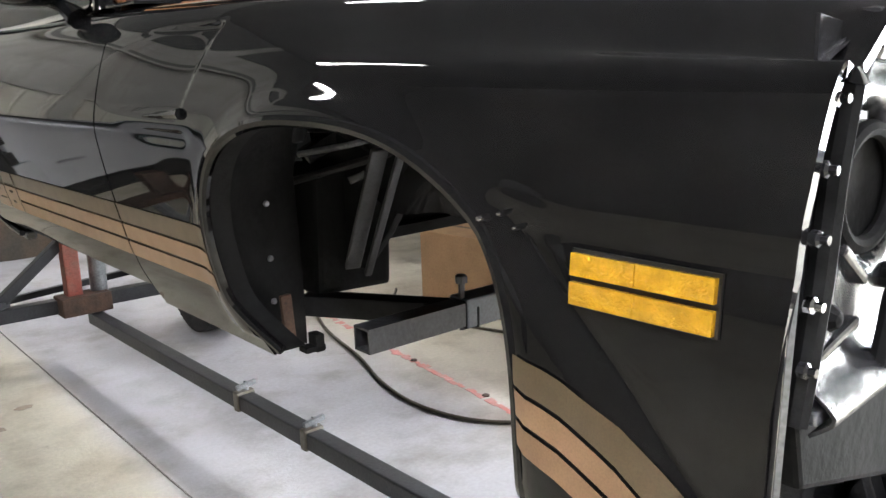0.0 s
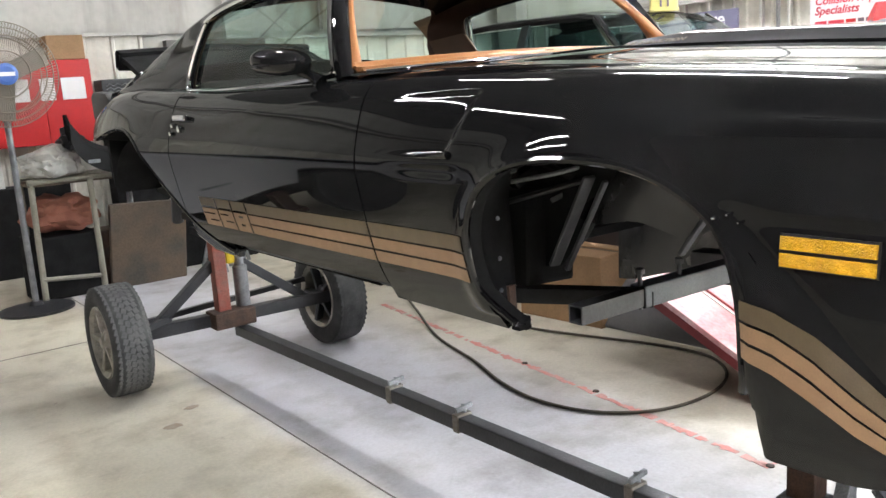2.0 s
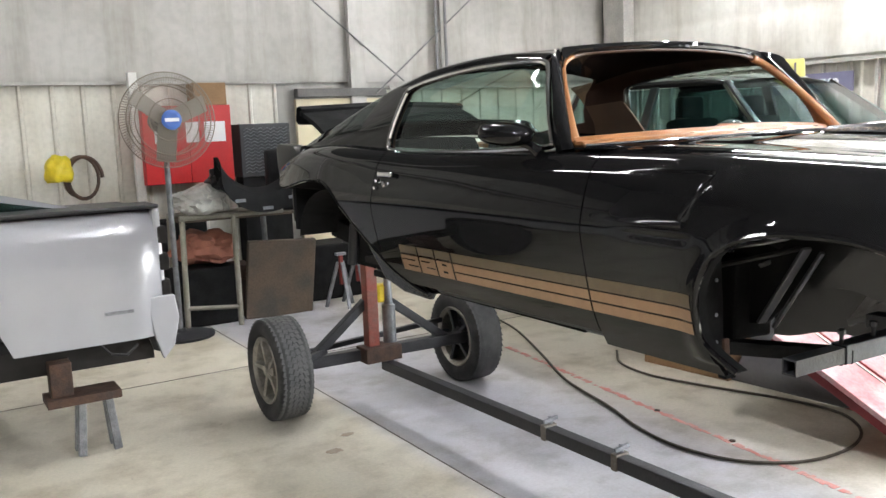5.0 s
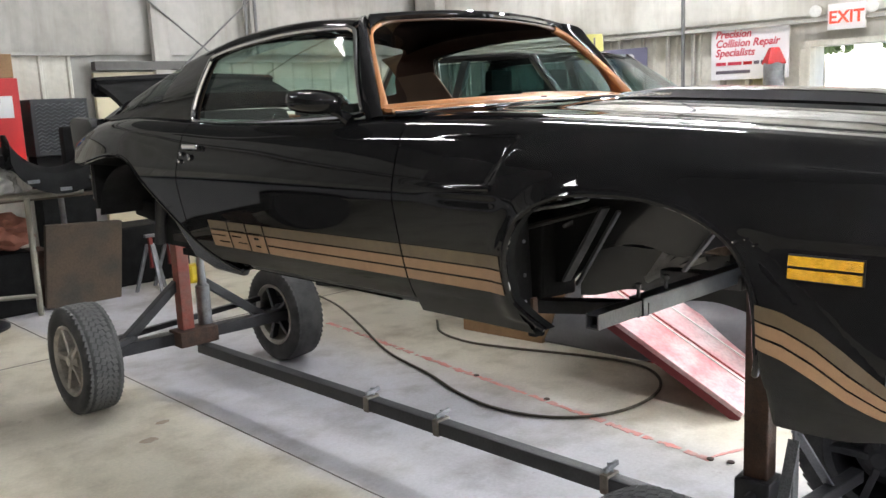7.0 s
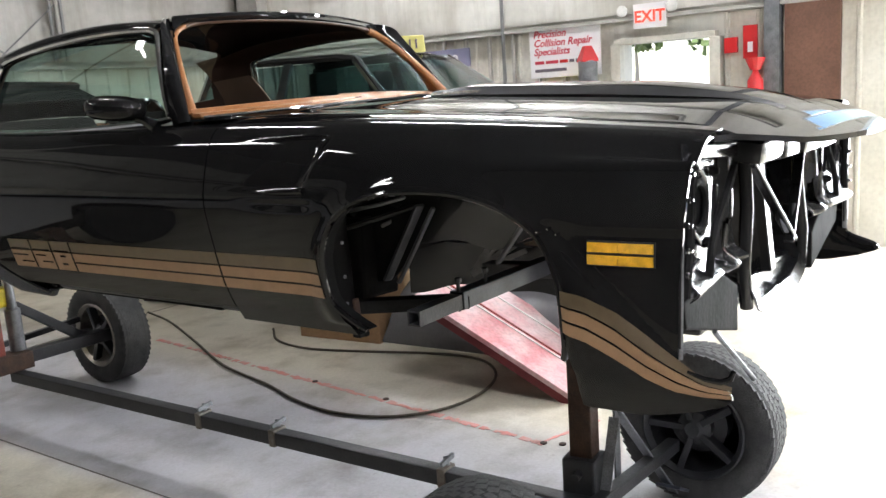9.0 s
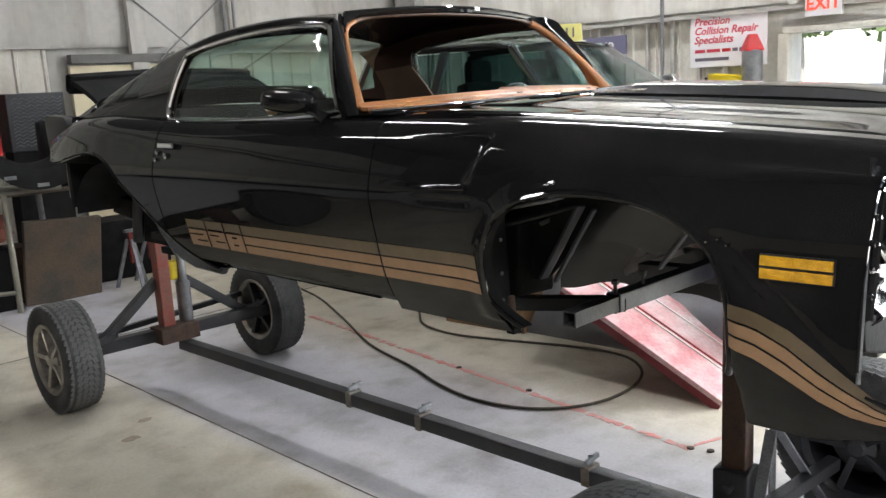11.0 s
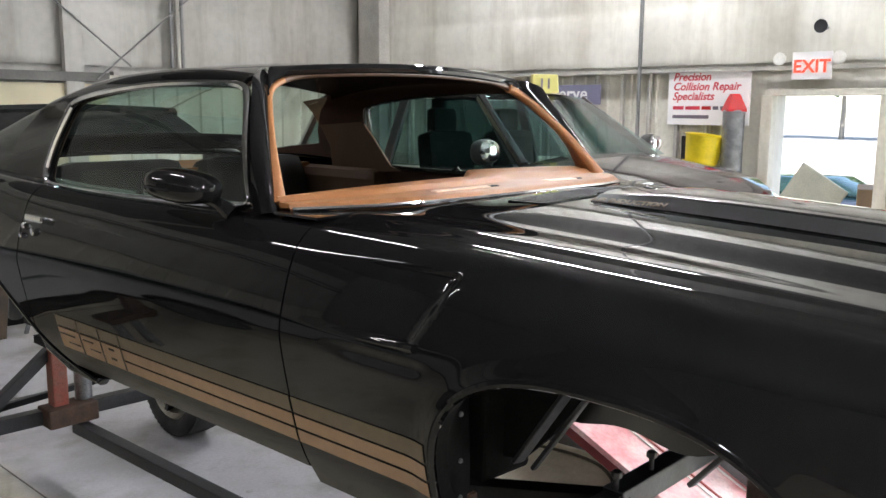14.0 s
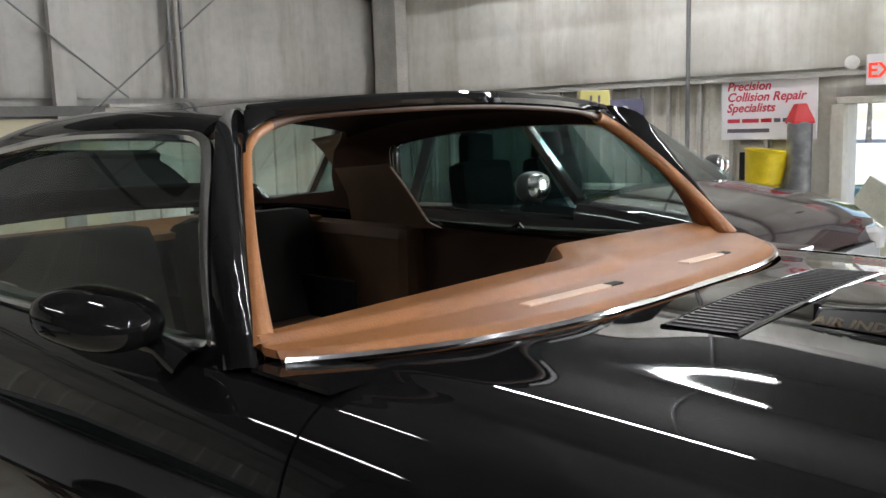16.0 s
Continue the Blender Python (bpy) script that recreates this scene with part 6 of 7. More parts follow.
for bx in (1.40, 1.55, 2.2):
    cart_part("clamp_bolt", tube([(bx, 1.595, 1.088), (bx, 1.595, 1.185)], 0.006, 8), M_STEEL, "", False, cross)
    cart_part("bolt_head", lathe([(0.012, 0), (0.012, 0.012), (0.009, 0.015)], Matrix.Translation((bx, 1.595, 1.178)), 6), M_STEEL, "", False, cross)
cart_part("bar_sleeve", box((1.40, 1.600, 1.120), (0.012, 0.048, 0.054), bevel=0.003), M_UNDER, "", False, cross)
cart_part("bar_arm", bar((2.00, 1.56, 1.09), (2.00, 1.88, 1.08), 0.07, 0.05, 0.005), M_STEEL)
cart_part("body_pad", box((2.34, 1.84, 1.16), (0.10, 0.10, 0.10), bevel=0.01), M_WOOD, "wooden packing block")
cart_part("hanging_bracket", bar((1.135, 1.775, 1.175), (1.14, 1.775, 1.085), 0.022, 0.010, 0.003), M_RUST, "rusty hanging bracket")

# ---- things on the floor beyond the car ----
ramp = thing("drive_on_ramp", "red and white painted steel ramp propped on the floor", "ramp", at=(3.9, 2.9, 0))
RM = Matrix.Translation((-0.54, -0.605, -0.02)) @ Matrix.Rotation(0.097, 4, "Z") @ Matrix.Rotation(0.491, 4, "X")
M_RAMP = mat("scuffed_red_white_paint", (0.70, 0.58, 0.58), 0.42, vary=0.7, scale=3.2, second=(0.55, 0.13, 0.14), grain=0.3, bump=0.15)
part("ramp_deck", prism([(0, 0), (0.73, 0), (0.73, 1.11), (0, 1.11)], RM @ Matrix.Translation((0, 0, 0.045)), 0.03, 0.004), M_RAMP, ramp, "scuffed red and white ramp deck")
for u in (0.0, 0.715):
    part("ramp_side", prism([(u, 0.0), (u + 0.015, 0.0), (u + 0.015, 1.11), (u, 1.11)], RM, 0.045), mat("dark_red_edge", (0.16, 0.018, 0.022), 0.5, vary=0.3, scale=6), ramp, "dark red ramp edge")
for u in (0.30, 0.34, 0.56):
    part("ramp_rib", prism([(u, 0.03), (u + 0.012, 0.03), (u + 0.012, 1.08), (u, 1.08)], RM @ Matrix.Translation((0, 0, 0.075)), 0.006), M_WHITE if u != 0.34 else M_RED, ramp, "raised ramp rib")
part("ramp_prop", bar((0.06, 0.30, 0.0), (0.06, 0.30, 0.42), 0.06, 0.06, 0.005), M_RED, ramp, "red prop leg")
wire = tagged(part("loose_wire", tube([(2.10, 1.58, 1.08), (2.22, 1.60, 0.98), (2.42, 1.72, 0.86), (2.62, 1.86, 0.80), (2.72, 1.98, 0.83), (2.60, 2.0, 0.92)], 0.006, 6), M_CABLE, smooth=True), "thin black wire hanging from the cross bar", "wire")

hose_pts = [(3.75, 6.6), (3.61, 6.115), (3.30, 5.40), (2.99, 4.72), (2.84, 4.14), (2.71, 3.75), (2.66, 3.42), (2.72, 3.12), (2.88, 2.92), (3.10, 2.82), (3.38, 2.82), (3.62, 2.92), (3.78, 3.10), (3.82, 3.30), (3.78, 3.55), (3.70, 3.80), (3.60, 4.10), (3.52, 4.45), (3.58, 4.80), (3.80, 5.08)]
hp_ = np.array(hose_pts)
tq = np.linspace(0, len(hp_) - 1, 110)
hx_, hy_ = spline(np.arange(len(hp_)), hp_[:, 0], tq), spline(np.arange(len(hp_)), hp_[:, 1], tq)
tagged(part("air_hose", tube([(x, y, 0.011) for x, y in zip(hx_, hy_)], 0.0090, 8), M_HOSE, smooth=True), "dark air hose curling over the concrete floor", "hose")
box_1 = thing("cardboard_box", "closed brown cardboard box on the floor", "box", at=(4.03, 4.41, 0))
part("box_body", box((0, 0, 0.24), (0.46, 0.72, 0.48), Matrix.Rotation(0.10, 3, "Z"), 0.006), M_CARD, box_1)
part("tape", box((0, 0, 0.4805), (0.05, 0.725, 0.002), Matrix.Rotation(0.10, 3, "Z")), M_WOOD, box_1)
bm = box((0.10, 0, 0.485), (0.20, 0.69, 0.006), Matrix.Rotation(0.10, 3, "Z"), 0.001)
part("box_flap", bm, M_CARD, box_1)
# grey painted body panel standing on its edge beyond the ramp
rows = []
for q in np.linspace(0, 1, 26):
    y = 4.03 - 1.75 * q
    round_end = math.sqrt(max(0.0, 1 - max(0.0, 1 - q / 0.10) ** 2))
    top = 0.06 + 0.40 * round_end
    rows.append([(3.89 + 0.05 * math.sin(math.pi * v * 0.9) * -1 + 0.24 * v * v + 0.10 * q, y, 0.004 + top * v) for v in np.linspace(0, 1, 14)])
bm = sheet(np.array(rows), 0.006)
bmesh.ops.recalc_face_normals(bm, faces=bm.faces)
tagged(part("loose_body_panel", bm, mat("grey_silver_panel_paint", (0.22, 0.22, 0.235), 0.22, 0.2, vary=0.2, scale=3, grain=0.1), smooth=True), "curved silver-grey body panel standing on the floor by the ramp", "body panel")
dark_tray = tagged(part("floor_jack", box((4.25, 6.7, 0.09), (0.30, 0.75, 0.16), Matrix.Rotation(0.3, 3, "Z"), 0.02), M_STEEL), "low dark trolley jack on the floor", "jack")

# ---- dark parked truck behind the car ----
suv = thing("parked_truck", "dark brown-grey parked pickup truck with black glass", "truck", at=(5.10, 4.48, 0))
suv.scale = (1.0, 1.0, 1.085)


def loft(rows, closed_ends=True):
    """Skin through rows of points."""
    bm = sheet(np.array(rows))
    bmesh.ops.recalc_face_normals(bm, faces=bm.faces)
    return bm


def truck_row(y, half, zlow, zhigh, crown=0.03, edge=0.06):
    pts = [(-half, y, zlow), (-half - 0.02, y, (zlow + zhigh) / 2), (-half, y, zhigh - edge), (-half + edge * 0.5, y, zhigh - edge * 0.25), (-half + edge * 1.3, y, zhigh)]
    pts += [(-half * 0.5, y, zhigh + crown * 0.7), (0, y, zhigh + crown)]
    return pts + [(-x, yy, z) for x, yy, z in pts[-2::-1]]


# y here runs from the truck's own middle; its front is towards -y
part("truck_nose", loft([truck_row(-1.46, 0.66, 0.55, 1.20, 0.02), truck_row(-1.41, 0.80, 0.50, 1.30, 0.03), truck_row(-1.28, 0.87, 0.50, 1.365, 0.04), truck_row(-1.02, 0.91, 0.50, 1.42, 0.05), truck_row(-0.74, 0.93, 0.50, 1.46, 0.055), truck_row(-0.46, 0.93, 0.50, 1.485, 0.05)]), M_SUV, suv, "dark bonnet and front wings", True)
part("truck_front", box((0, -1.46, 0.95), (1.30, 0.05, 0.50), bevel=0.02), M_BLKPLASTIC, suv, "black grille")
for k in range(4):
    part("grille_bar", box((0, -1.49, 0.80 + 0.10 * k), (1.10, 0.02, 0.03), bevel=0.005), M_CHROME if k == 3 else M_BLKPLASTIC, suv)
for s in (-1, 1):
    part("headlamp", box((s * 0.70, -1.385, 1.215), (0.34, 0.16, 0.12), Matrix.Rotation(s * 0.45, 3, "Z"), 0.03), mat("clear_headlamp", (0.75, 0.76, 0.78), 0.12, 0.3, coat=1.0), suv, "clear headlamp")
part("truck_body", loft([truck_row(-0.52, 0.93, 0.45, 1.40, 0.0), truck_row(0.3, 0.95, 0.45, 1.42, 0.0), truck_row(2.6, 0.95, 0.45, 1.40, 0.0)]), M_SUV, suv, "dark truck doors and sides", True)
part("truck_roof", loft([truck_row(0.10, 0.60, 1.84, 1.885, 0.030, 0.05), truck_row(0.30, 0.65, 1.87, 1.920, 0.035, 0.05), truck_row(1.2, 0.68, 1.88, 1.935, 0.035, 0.05), truck_row(1.75, 0.67, 1.86, 1.915, 0.035, 0.05)]), M_SUV, suv, "dark truck roof", True)
M_TGLASS = glass("dark_truck_glass", (0.22, 0.33, 0.33))
for s in (-1, 1):
    part("truck_pillar", bar((s * 0.84, -0.44, 1.475), (s * 0.62, 0.12, 1.88), 0.055, 0.05, 0.01), M_SUV, suv, "windscreen pillar")
    part("truck_pillar", bar((s * 0.90, 0.78, 1.40), (s * 0.68, 0.78, 1.88), 0.09, 0.03, 0.01), M_BLKPLASTIC, suv, "black door pillar")
    part("truck_pillar", bar((s * 0.90, 1.85, 1.40), (s * 0.68, 1.72, 1.88), 0.14, 0.04, 0.01), M_SUV, suv)
    bm = bmesh.new()
    q = [bm.verts.new(p) for p in ((s * 0.88, -0.40, 1.45), (s * 0.89, 1.85, 1.42), (s * 0.67, 1.72, 1.87), (s * 0.64, 0.14, 1.87))]
    bm.faces.new(q)
    part("truck_side_glass", bm, M_TGLASS, suv, "dark tinted side glass")
    mir = part("truck_mirror", ellipsoid((s * 1.03, -0.27, 1.555), (0.10, 0.07, 0.075)), M_BLKPLASTIC, suv, "black door mirror", True)
    part("mirror_cap", ellipsoid((s * 1.035, -0.305, 1.56), (0.085, 0.05, 0.062)), M_CHROME, mir, "chrome mirror cap", True)
    part("mirror_arm", bar((s * 0.90, -0.20, 1.47), (s * 1.00, -0.25, 1.51), 0.05, 0.03, 0.006), M_BLKPLASTIC, mir)
    for wy in (-0.92, 2.1):
        part("truck_wheel", lathe([(0.20, -0.12), (0.36, -0.11), (0.385, -0.05), (0.385, 0.05), (0.36, 0.11), (0.20, 0.12)], Matrix.Translation((s * 0.82, wy, 0.385)) @ Matrix.Rotation(math.pi / 2, 4, "Y"), 32), M_RUBBER, suv, "black tyre", True)
bm = bmesh.new()
n = 9
lo = [bm.verts.new((x, -0.50 - 0.10 * (1 - (x / 0.86) ** 2), 1.495)) for x in np.linspace(-0.86, 0.86, n)]
hi = [bm.verts.new((x * 0.73, 0.11 - 0.05 * (1 - (x / 0.86) ** 2), 1.895)) for x in np.linspace(-0.86, 0.86, n)]
for k in range(n - 1):
    bm.faces.new((lo[k], lo[k + 1], hi[k + 1], hi[k]))
part("truck_windscreen", bm, glass("truck_windscreen_glass", (0.50, 0.70, 0.70)), suv, "tinted windscreen", True)
for s in (-1, 1):
    part("truck_seat", box((s * 0.38, 0.62, 1.30), (0.50, 0.16, 0.70), Matrix.Rotation(-0.15, 3, "X"), 0.06), M_CLOTH, suv, "dark seat")
    part("headrest", box((s * 0.38, 0.70, 1.72), (0.26, 0.10, 0.18), bevel=0.04), M_CLOTH, suv, "dark headrest")
part("truck_dash", box((0, -0.18, 1.38), (1.60, 0.40, 0.14), bevel=0.04), M_BLKPLASTIC, suv, "black dashboard")
tag = thing("number_tag", "yellow roof tag with the number eleven", "tag", at=(5.22, 4.60, 2.075))
part("tag_body", prism([(-0.105, 0), (0.105, 0), (0.095, 0.14), (-0.095, 0.14)], Matrix.Translation((0, 0.05, 0.0)) @ FACE_S @ Matrix.Identity(4), 0.09, 0.008), mat("pale_yellow_plastic", (0.72, 0.66, 0.22), 0.45, vary=0.1, scale=10), tag)
TM = Matrix.Rotation(-0.75, 4, "Z")
for ob in list(tag.children):
    ob.data.transform(TM)
words("tag_number", "11", TM @ Matrix.Translation((0, -0.043, 0.035)) @ FACE_S, 0.105, M_DARKINK, tag, 0.002, align="CENTER", bold=0.002)

# ---- right wall furniture ----
def wall_sign(y_left, z_top, w, h, name, label, board, x=X1 - 0.01):
    th = thing(name, label, "sign", at=(x, y_left, z_top))
    part("board", prism([(0, 0), (w, 0), (w, -h), (0, -h)], FACE_W, 0.02, 0.002), board, th)
    return th


sign = wall_sign(5.185, 2.375, 0.88, 0.565, "wall_sign", "white company sign with red slanted lettering", M_SIGNWHITE)
for k, t_ in enumerate(("Precision", "Collision Repair", "Specialists")):
    words("sign_lettering", t_, Matrix.Translation((-0.021, 0, 0)) @ FACE_W @ Matrix.Translation((0.05 + 0.0 * k, -0.115 - 0.098 * k, 0)), 0.112, M_REDINK, sign, 0.001, shear=0.25, bold=0.0025, label="red slanted letters")
for y_, z_, w_, m_ in ((0.06, -0.375, 0.12, M_REDINK), (0.20, -0.375, 0.16, M_REDINK), (0.38, -0.375, 0.10, M_REDPAINT), (0.50, -0.375, 0.06, M_DARKINK), (0.58, -0.375, 0.07, M_DARKINK), (0.06, -0.465, 0.40, M_DARKINK), (0.70, -0.50, 0.11, M_DARKINK)):
    part("small_print_bar", prism([(y_, z_), (y_ + w_, z_), (y_ + w_, z_ - 0.035), (y_, z_ - 0.035)], Matrix.Translation((-0.021, 0, 0)) @ FACE_W, 0.002), m_, sign)
serve = wall_sign(7.10, 2.235, 1.08, 0.22, "blue_sign", "grey-blue banner sign with white letters", mat("grey_blue_banner", (0.17, 0.165, 0.25), 0.5, vary=0.15, scale=4))
words("sign_lettering", "Serve", Matrix.Translation((-0.021, 0, 0)) @ FACE_W @ Matrix.Translation((0.42, -0.17, 0)), 0.22, M_SIGNWHITE, serve, 0.001, bold=0.003)
exit_sign = wall_sign(3.90, 2.50, 0.36, 0.25, "exit_sign", "lit white exit sign with red letters", M_SIGNWHITE, X1 - 0.05)
words("exit_lettering", "EXIT", Matrix.Translation((-0.022, 0, 0)) @ FACE_W @ Matrix.Translation((0.18, -0.185, 0)), 0.165, glow("red_lit_letters", (1.0, 0.06, 0.03), 0.45), exit_sign, 0.001, align="CENTER", bold=0.004)
for yo, s in ((0.09, 1), (-0.45, -1)):
    part("lamp_head", lathe([(0.03, 0), (0.055, 0.03), (0.06, 0.05), (0.02, 0.055)], Matrix.Translation((-0.05, yo - 0.0, -0.06)) @ Matrix.Rotation(-math.pi / 2, 4, "Y"), 18), M_WHITE, exit_sign, "round emergency lamp head", True)
part("exit_box", box((0.02, -0.18, -0.125), (0.06, 0.34, 0.24), bevel=0.005), M_WHITE, exit_sign)
horn = tagged(part("wall_speaker", lathe([(0.02, 0), (0.03, 0.06), (0.055, 0.15), (0.062, 0.16), (0.04, 0.15)], Matrix.Translation((X1 - 0.0, 3.63, 2.72)) @ Matrix.Rotation(-math.pi / 2, 4, "Y"), 20), M_STEEL, smooth=True), "small grey horn speaker on the wall", "speaker")
tank = thing("wall_canister", "grey steel cylinder with a red cap against the wall", "cylinder", at=(X1 - 0.16, 4.40, 0))
part("cylinder", lathe([(0.10, 0), (0.105, 0.02), (0.105, 1.95), (0.08, 1.98)], None, 24), M_GALV, tank, "", True)
part("cap", lathe([(0.13, 0), (0.13, 0.02), (0.06, 0.16), (0.05, 0.17), (0.01, 0.17)], Matrix.Translation((0, 0, 1.95)), 4), M_REDPAINT, tank, "red peaked cap")
bucket = thing("yellow_bin", "yellow plastic funnel bin hung on the wall", "bin", at=(X1 - 0.20, 4.70, 1.42))
part("bin_body", lathe([(0.13, 0), (0.16, 0.02), (0.19, 0.28), (0.20, 0.30), (0.17, 0.29), (0.14, 0.04)], Matrix.Rotation(0.12, 4, "X"), 20), M_YELLOW, bucket, "", True)
part("bin_bracket", box((0.10, 0.22, 0.15), (0.06, 0.08, 0.26), bevel=0.01), M_BLKPLASTIC, bucket)
alarm = tagged(part("fire_alarm", box((X1 - 0.02, 2.89, 2.0), (0.06, 0.13, 0.15), bevel=0.01), M_REDPAINT), "red fire alarm box on the wall", "alarm")
ext_sign = tagged(part("extinguisher_sign", box((X1 - 0.02, 2.70, 2.02), (0.02, 0.14, 0.32), bevel=0.002), M_REDPAINT), "red extinguisher sign on the wall", "sign")
part("sign_arrow", box((X1 - 0.032, 2.70, 1.97), (0.004, 0.05, 0.10)), M_SIGNWHITE, ext_sign, "white block on the red sign")
ext = thing("fire_extinguisher", "red fire extinguisher on a wall shelf", "extinguisher", at=(X1 - 0.14, 2.62, 1.30))
part("bottle", lathe([(0.07, 0), (0.075, 0.03), (0.075, 0.34), (0.04, 0.40), (0.025, 0.44)], None, 20), M_REDPAINT, ext, "", True)
part("shelf", box((0.04, 0, -0.02), (0.20, 0.20, 0.03)), M_GALV, ext)
part("hopper", lathe([(0.10, 0.12), (0.05, 0.0), (0.04, 0.0)], Matrix.Translation((0, 0, 0.44)), 12), M_REDPAINT, ext, "red funnel top")
part("label_band", lathe([(0.0765, 0.10), (0.0765, 0.24)], None, 20), M_YELLOW, ext)

# outside the doorway
vehicle = thing("distant_car", "dark parked car out in the bright yard", "car", at=(15.5, 6.0, -0.22))
vehicle.scale = (1, 1, 0.74)
part("car_body", loft([truck_row(-2.1, 0.7, 0.3, 0.8), truck_row(-1.7, 0.85, 0.28, 0.95), truck_row(0, 0.9, 0.28, 1.0), truck_row(2.1, 0.8, 0.3, 0.95)]), mat("dark_blue_car_paint", (0.03, 0.035, 0.05), 0.3, coat=1.0), vehicle, "", True)
part("cabin", loft([truck_row(-0.9, 0.6, 0.95, 1.0), truck_row(-0.3, 0.58, 0.98, 1.42), truck_row(0.9, 0.58, 0.98, 1.42), truck_row(1.6, 0.6, 0.95, 1.0)]), M_TGLASS, vehicle, "", True)
crate = tagged(part("plywood_sheet", box((10.4, 4.62, 0.62), (0.05, 0.62, 1.34), Matrix.Rotation(0.55, 3, "X"), 0.004), mat("pale_plywood", (0.80, 0.68, 0.47), 0.7, vary=0.15, scale=5, grain=0.2)), "pale plywood sheet leaning outside the doorway", "plywood")
tagged(part("shipping_box", box((10.6, 3.55, 0.55), (0.8, 0.8, 1.1), Matrix.Rotation(0.3, 3, "Z"), 0.01), M_CARD), "brown shipping box outside the doorway", "box")
# trees beyond the yard
trng = random.Random(11)
M_LEAF = mat("tree_leaves", (0.10, 0.15, 0.05), 0.6, vary=0.4, scale=3)
M_BARK = mat("grey_bark", (0.26, 0.24, 0.21), 0.9, vary=0.3, scale=4, grain=0.3)
for k in range(4):
    tree = thing("tree", "leafy green tree beyond the bright yard", "tree", "trees beyond the yard", at=(64 + 4 * trng.random(), 17 + 5.5 * k, -0.06))
    part("trunk", tube([(0, 0, 0), (0.1, 0, 2.4), (0.0, 0.1, 5.5)], [0.22, 0.16, 0.08], 8), M_BARK, tree, "", True)
    bm = bmesh.new()
    for _ in range(700):
        d = Vector((trng.gauss(0, 1), trng.gauss(0, 1), trng.gauss(0, 0.8)))
        p = Vector((0, 0, 7.6)) + d.normalized() * (1.0 + 3.2 * trng.random() ** 0.7)
        rot = Euler((trng.random() * 6, trng.random() * 6, trng.random() * 6)).to_matrix()
        bm.faces.new([bm.verts.new(p + rot @ Vector(v)) for v in ((-0.40, -0.22, 0), (0.40, -0.22, 0.08), (0.46, 0.22, 0), (-0.36, 0.25, 0.08))])
    tagged(part("crown", bm, M_LEAF, tree), kind="stuff")

# ---- left and back: truck bed shell, fan, cabinet, parts pile ----
bed = thing("pickup_bed", "silver-white pickup body side with its tail lamp removed", "truck", at=(0.5, 5.4, 0))
prof = [(0.0, 0.62), (-0.015, 0.80), (-0.02, 1.05), (-0.012, 1.24), (0.01, 1.33), (0.05, 1.37), (0.12, 1.385), (0.40, 1.39)]
xs_ = np.linspace(-4.6, -0.02, 60)
rows = []
for x in xs_:
    nose = 0.07 * smooth(-0.25, 0.0, x) ** 2
    rows.append([(x, y + nose, z if not (abs(x + 1.35) < 0.47 and z < 1.0) else max(z, 0.56 + 0.46 * math.sqrt(max(0, 1 - ((x + 1.35) / 0.47) ** 2)))) for y, z in prof])
part("bed_side", loft(rows), M_TRUCK, bed, "silver-white body side", True)
part("bed_front_fill", box((-2.3, 0.75, 1.0), (4.5, 0.6, 0.75)), M_BLKPLASTIC, bed)
part("corner_post", box((-0.035, 0.11, 1.0), (0.05, 0.14, 0.78), bevel=0.02), M_TRUCK, bed)
for k, z in enumerate((1.225, 1.06, 0.90)):
    part("lamp_opening", box((-0.008, 0.085, z), (0.06, 0.10, 0.105), bevel=0.015), M_CLOTH, bed, "dark empty tail-lamp opening")
part("bed_cap_rail", box((-2.3, 0.16, 1.40), (4.56, 0.30, 0.025), bevel=0.01), M_BLKPLASTIC, bed, "black bed rail cap")
part("cab_glass", prism([(-4.5, 1.41), (-0.55, 1.41), (-1.1, 1.56), (-4.5, 1.60)], Matrix.Translation((0, 0.35, 0)) @ FACE_S, 0.02), M_TGLASS, bed, "dark sloping side window")
part("cab_roof", prism([(-4.5, 1.58), (-1.15, 1.53), (-0.50, 1.40), (-0.42, 1.40), (-1.1, 1.58), (-4.5, 1.64)], Matrix.Translation((0, 0.37, 0)) @ FACE_S, 0.06), M_TRUCK, bed)
part("rear_corner_skirt", prism([(-0.14, 0.86), (0.03, 0.86), (0.05, 0.72), (0.01, 0.55), (-0.06, 0.47), (-0.10, 0.60)], Matrix.Translation((0, 0.06, 0)) @ FACE_S, 0.05, 0.008), M_TRUCK, bed, "loose silver corner skirt")
part("inner_bracket", prism([(-0.16, 0.70), (-0.06, 0.68), (-0.05, 0.50), (-0.10, 0.52)], Matrix.Translation((0, 0.12, 0)) @ FACE_S, 0.04), M_BLKPLASTIC, bed)
part("hanging_wire", tube([(-0.42, 0.05, 0.62), (-0.36, 0.03, 0.55), (-0.27, 0.03, 0.53), (-0.20, 0.05, 0.58)], 0.008, 6), M_CABLE, bed)
# no real part: a dark box put in as the shade under the bed
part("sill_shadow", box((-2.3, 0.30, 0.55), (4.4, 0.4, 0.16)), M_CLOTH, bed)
part("badge_bar", box((-0.30, -0.022, 0.80), (0.16, 0.006, 0.02)), M_GALV, bed)
for wx in (-1.35, -4.2):
    part("bed_wheel", lathe([(0.20, -0.11), (0.36, -0.10), (0.38, 0.0), (0.36, 0.10), (0.20, 0.11), (0.05, 0.06)], Matrix.Translation((wx, 0.16, 0.38)) @ Matrix.Rotation(math.pi / 2, 4, "X"), 32), M_RUBBER, bed, "black tyre", True)
stand = thing("jack_stand", "small rusty steel stand with grey legs on the floor", "stand", at=(0.02, 5.42, 0))
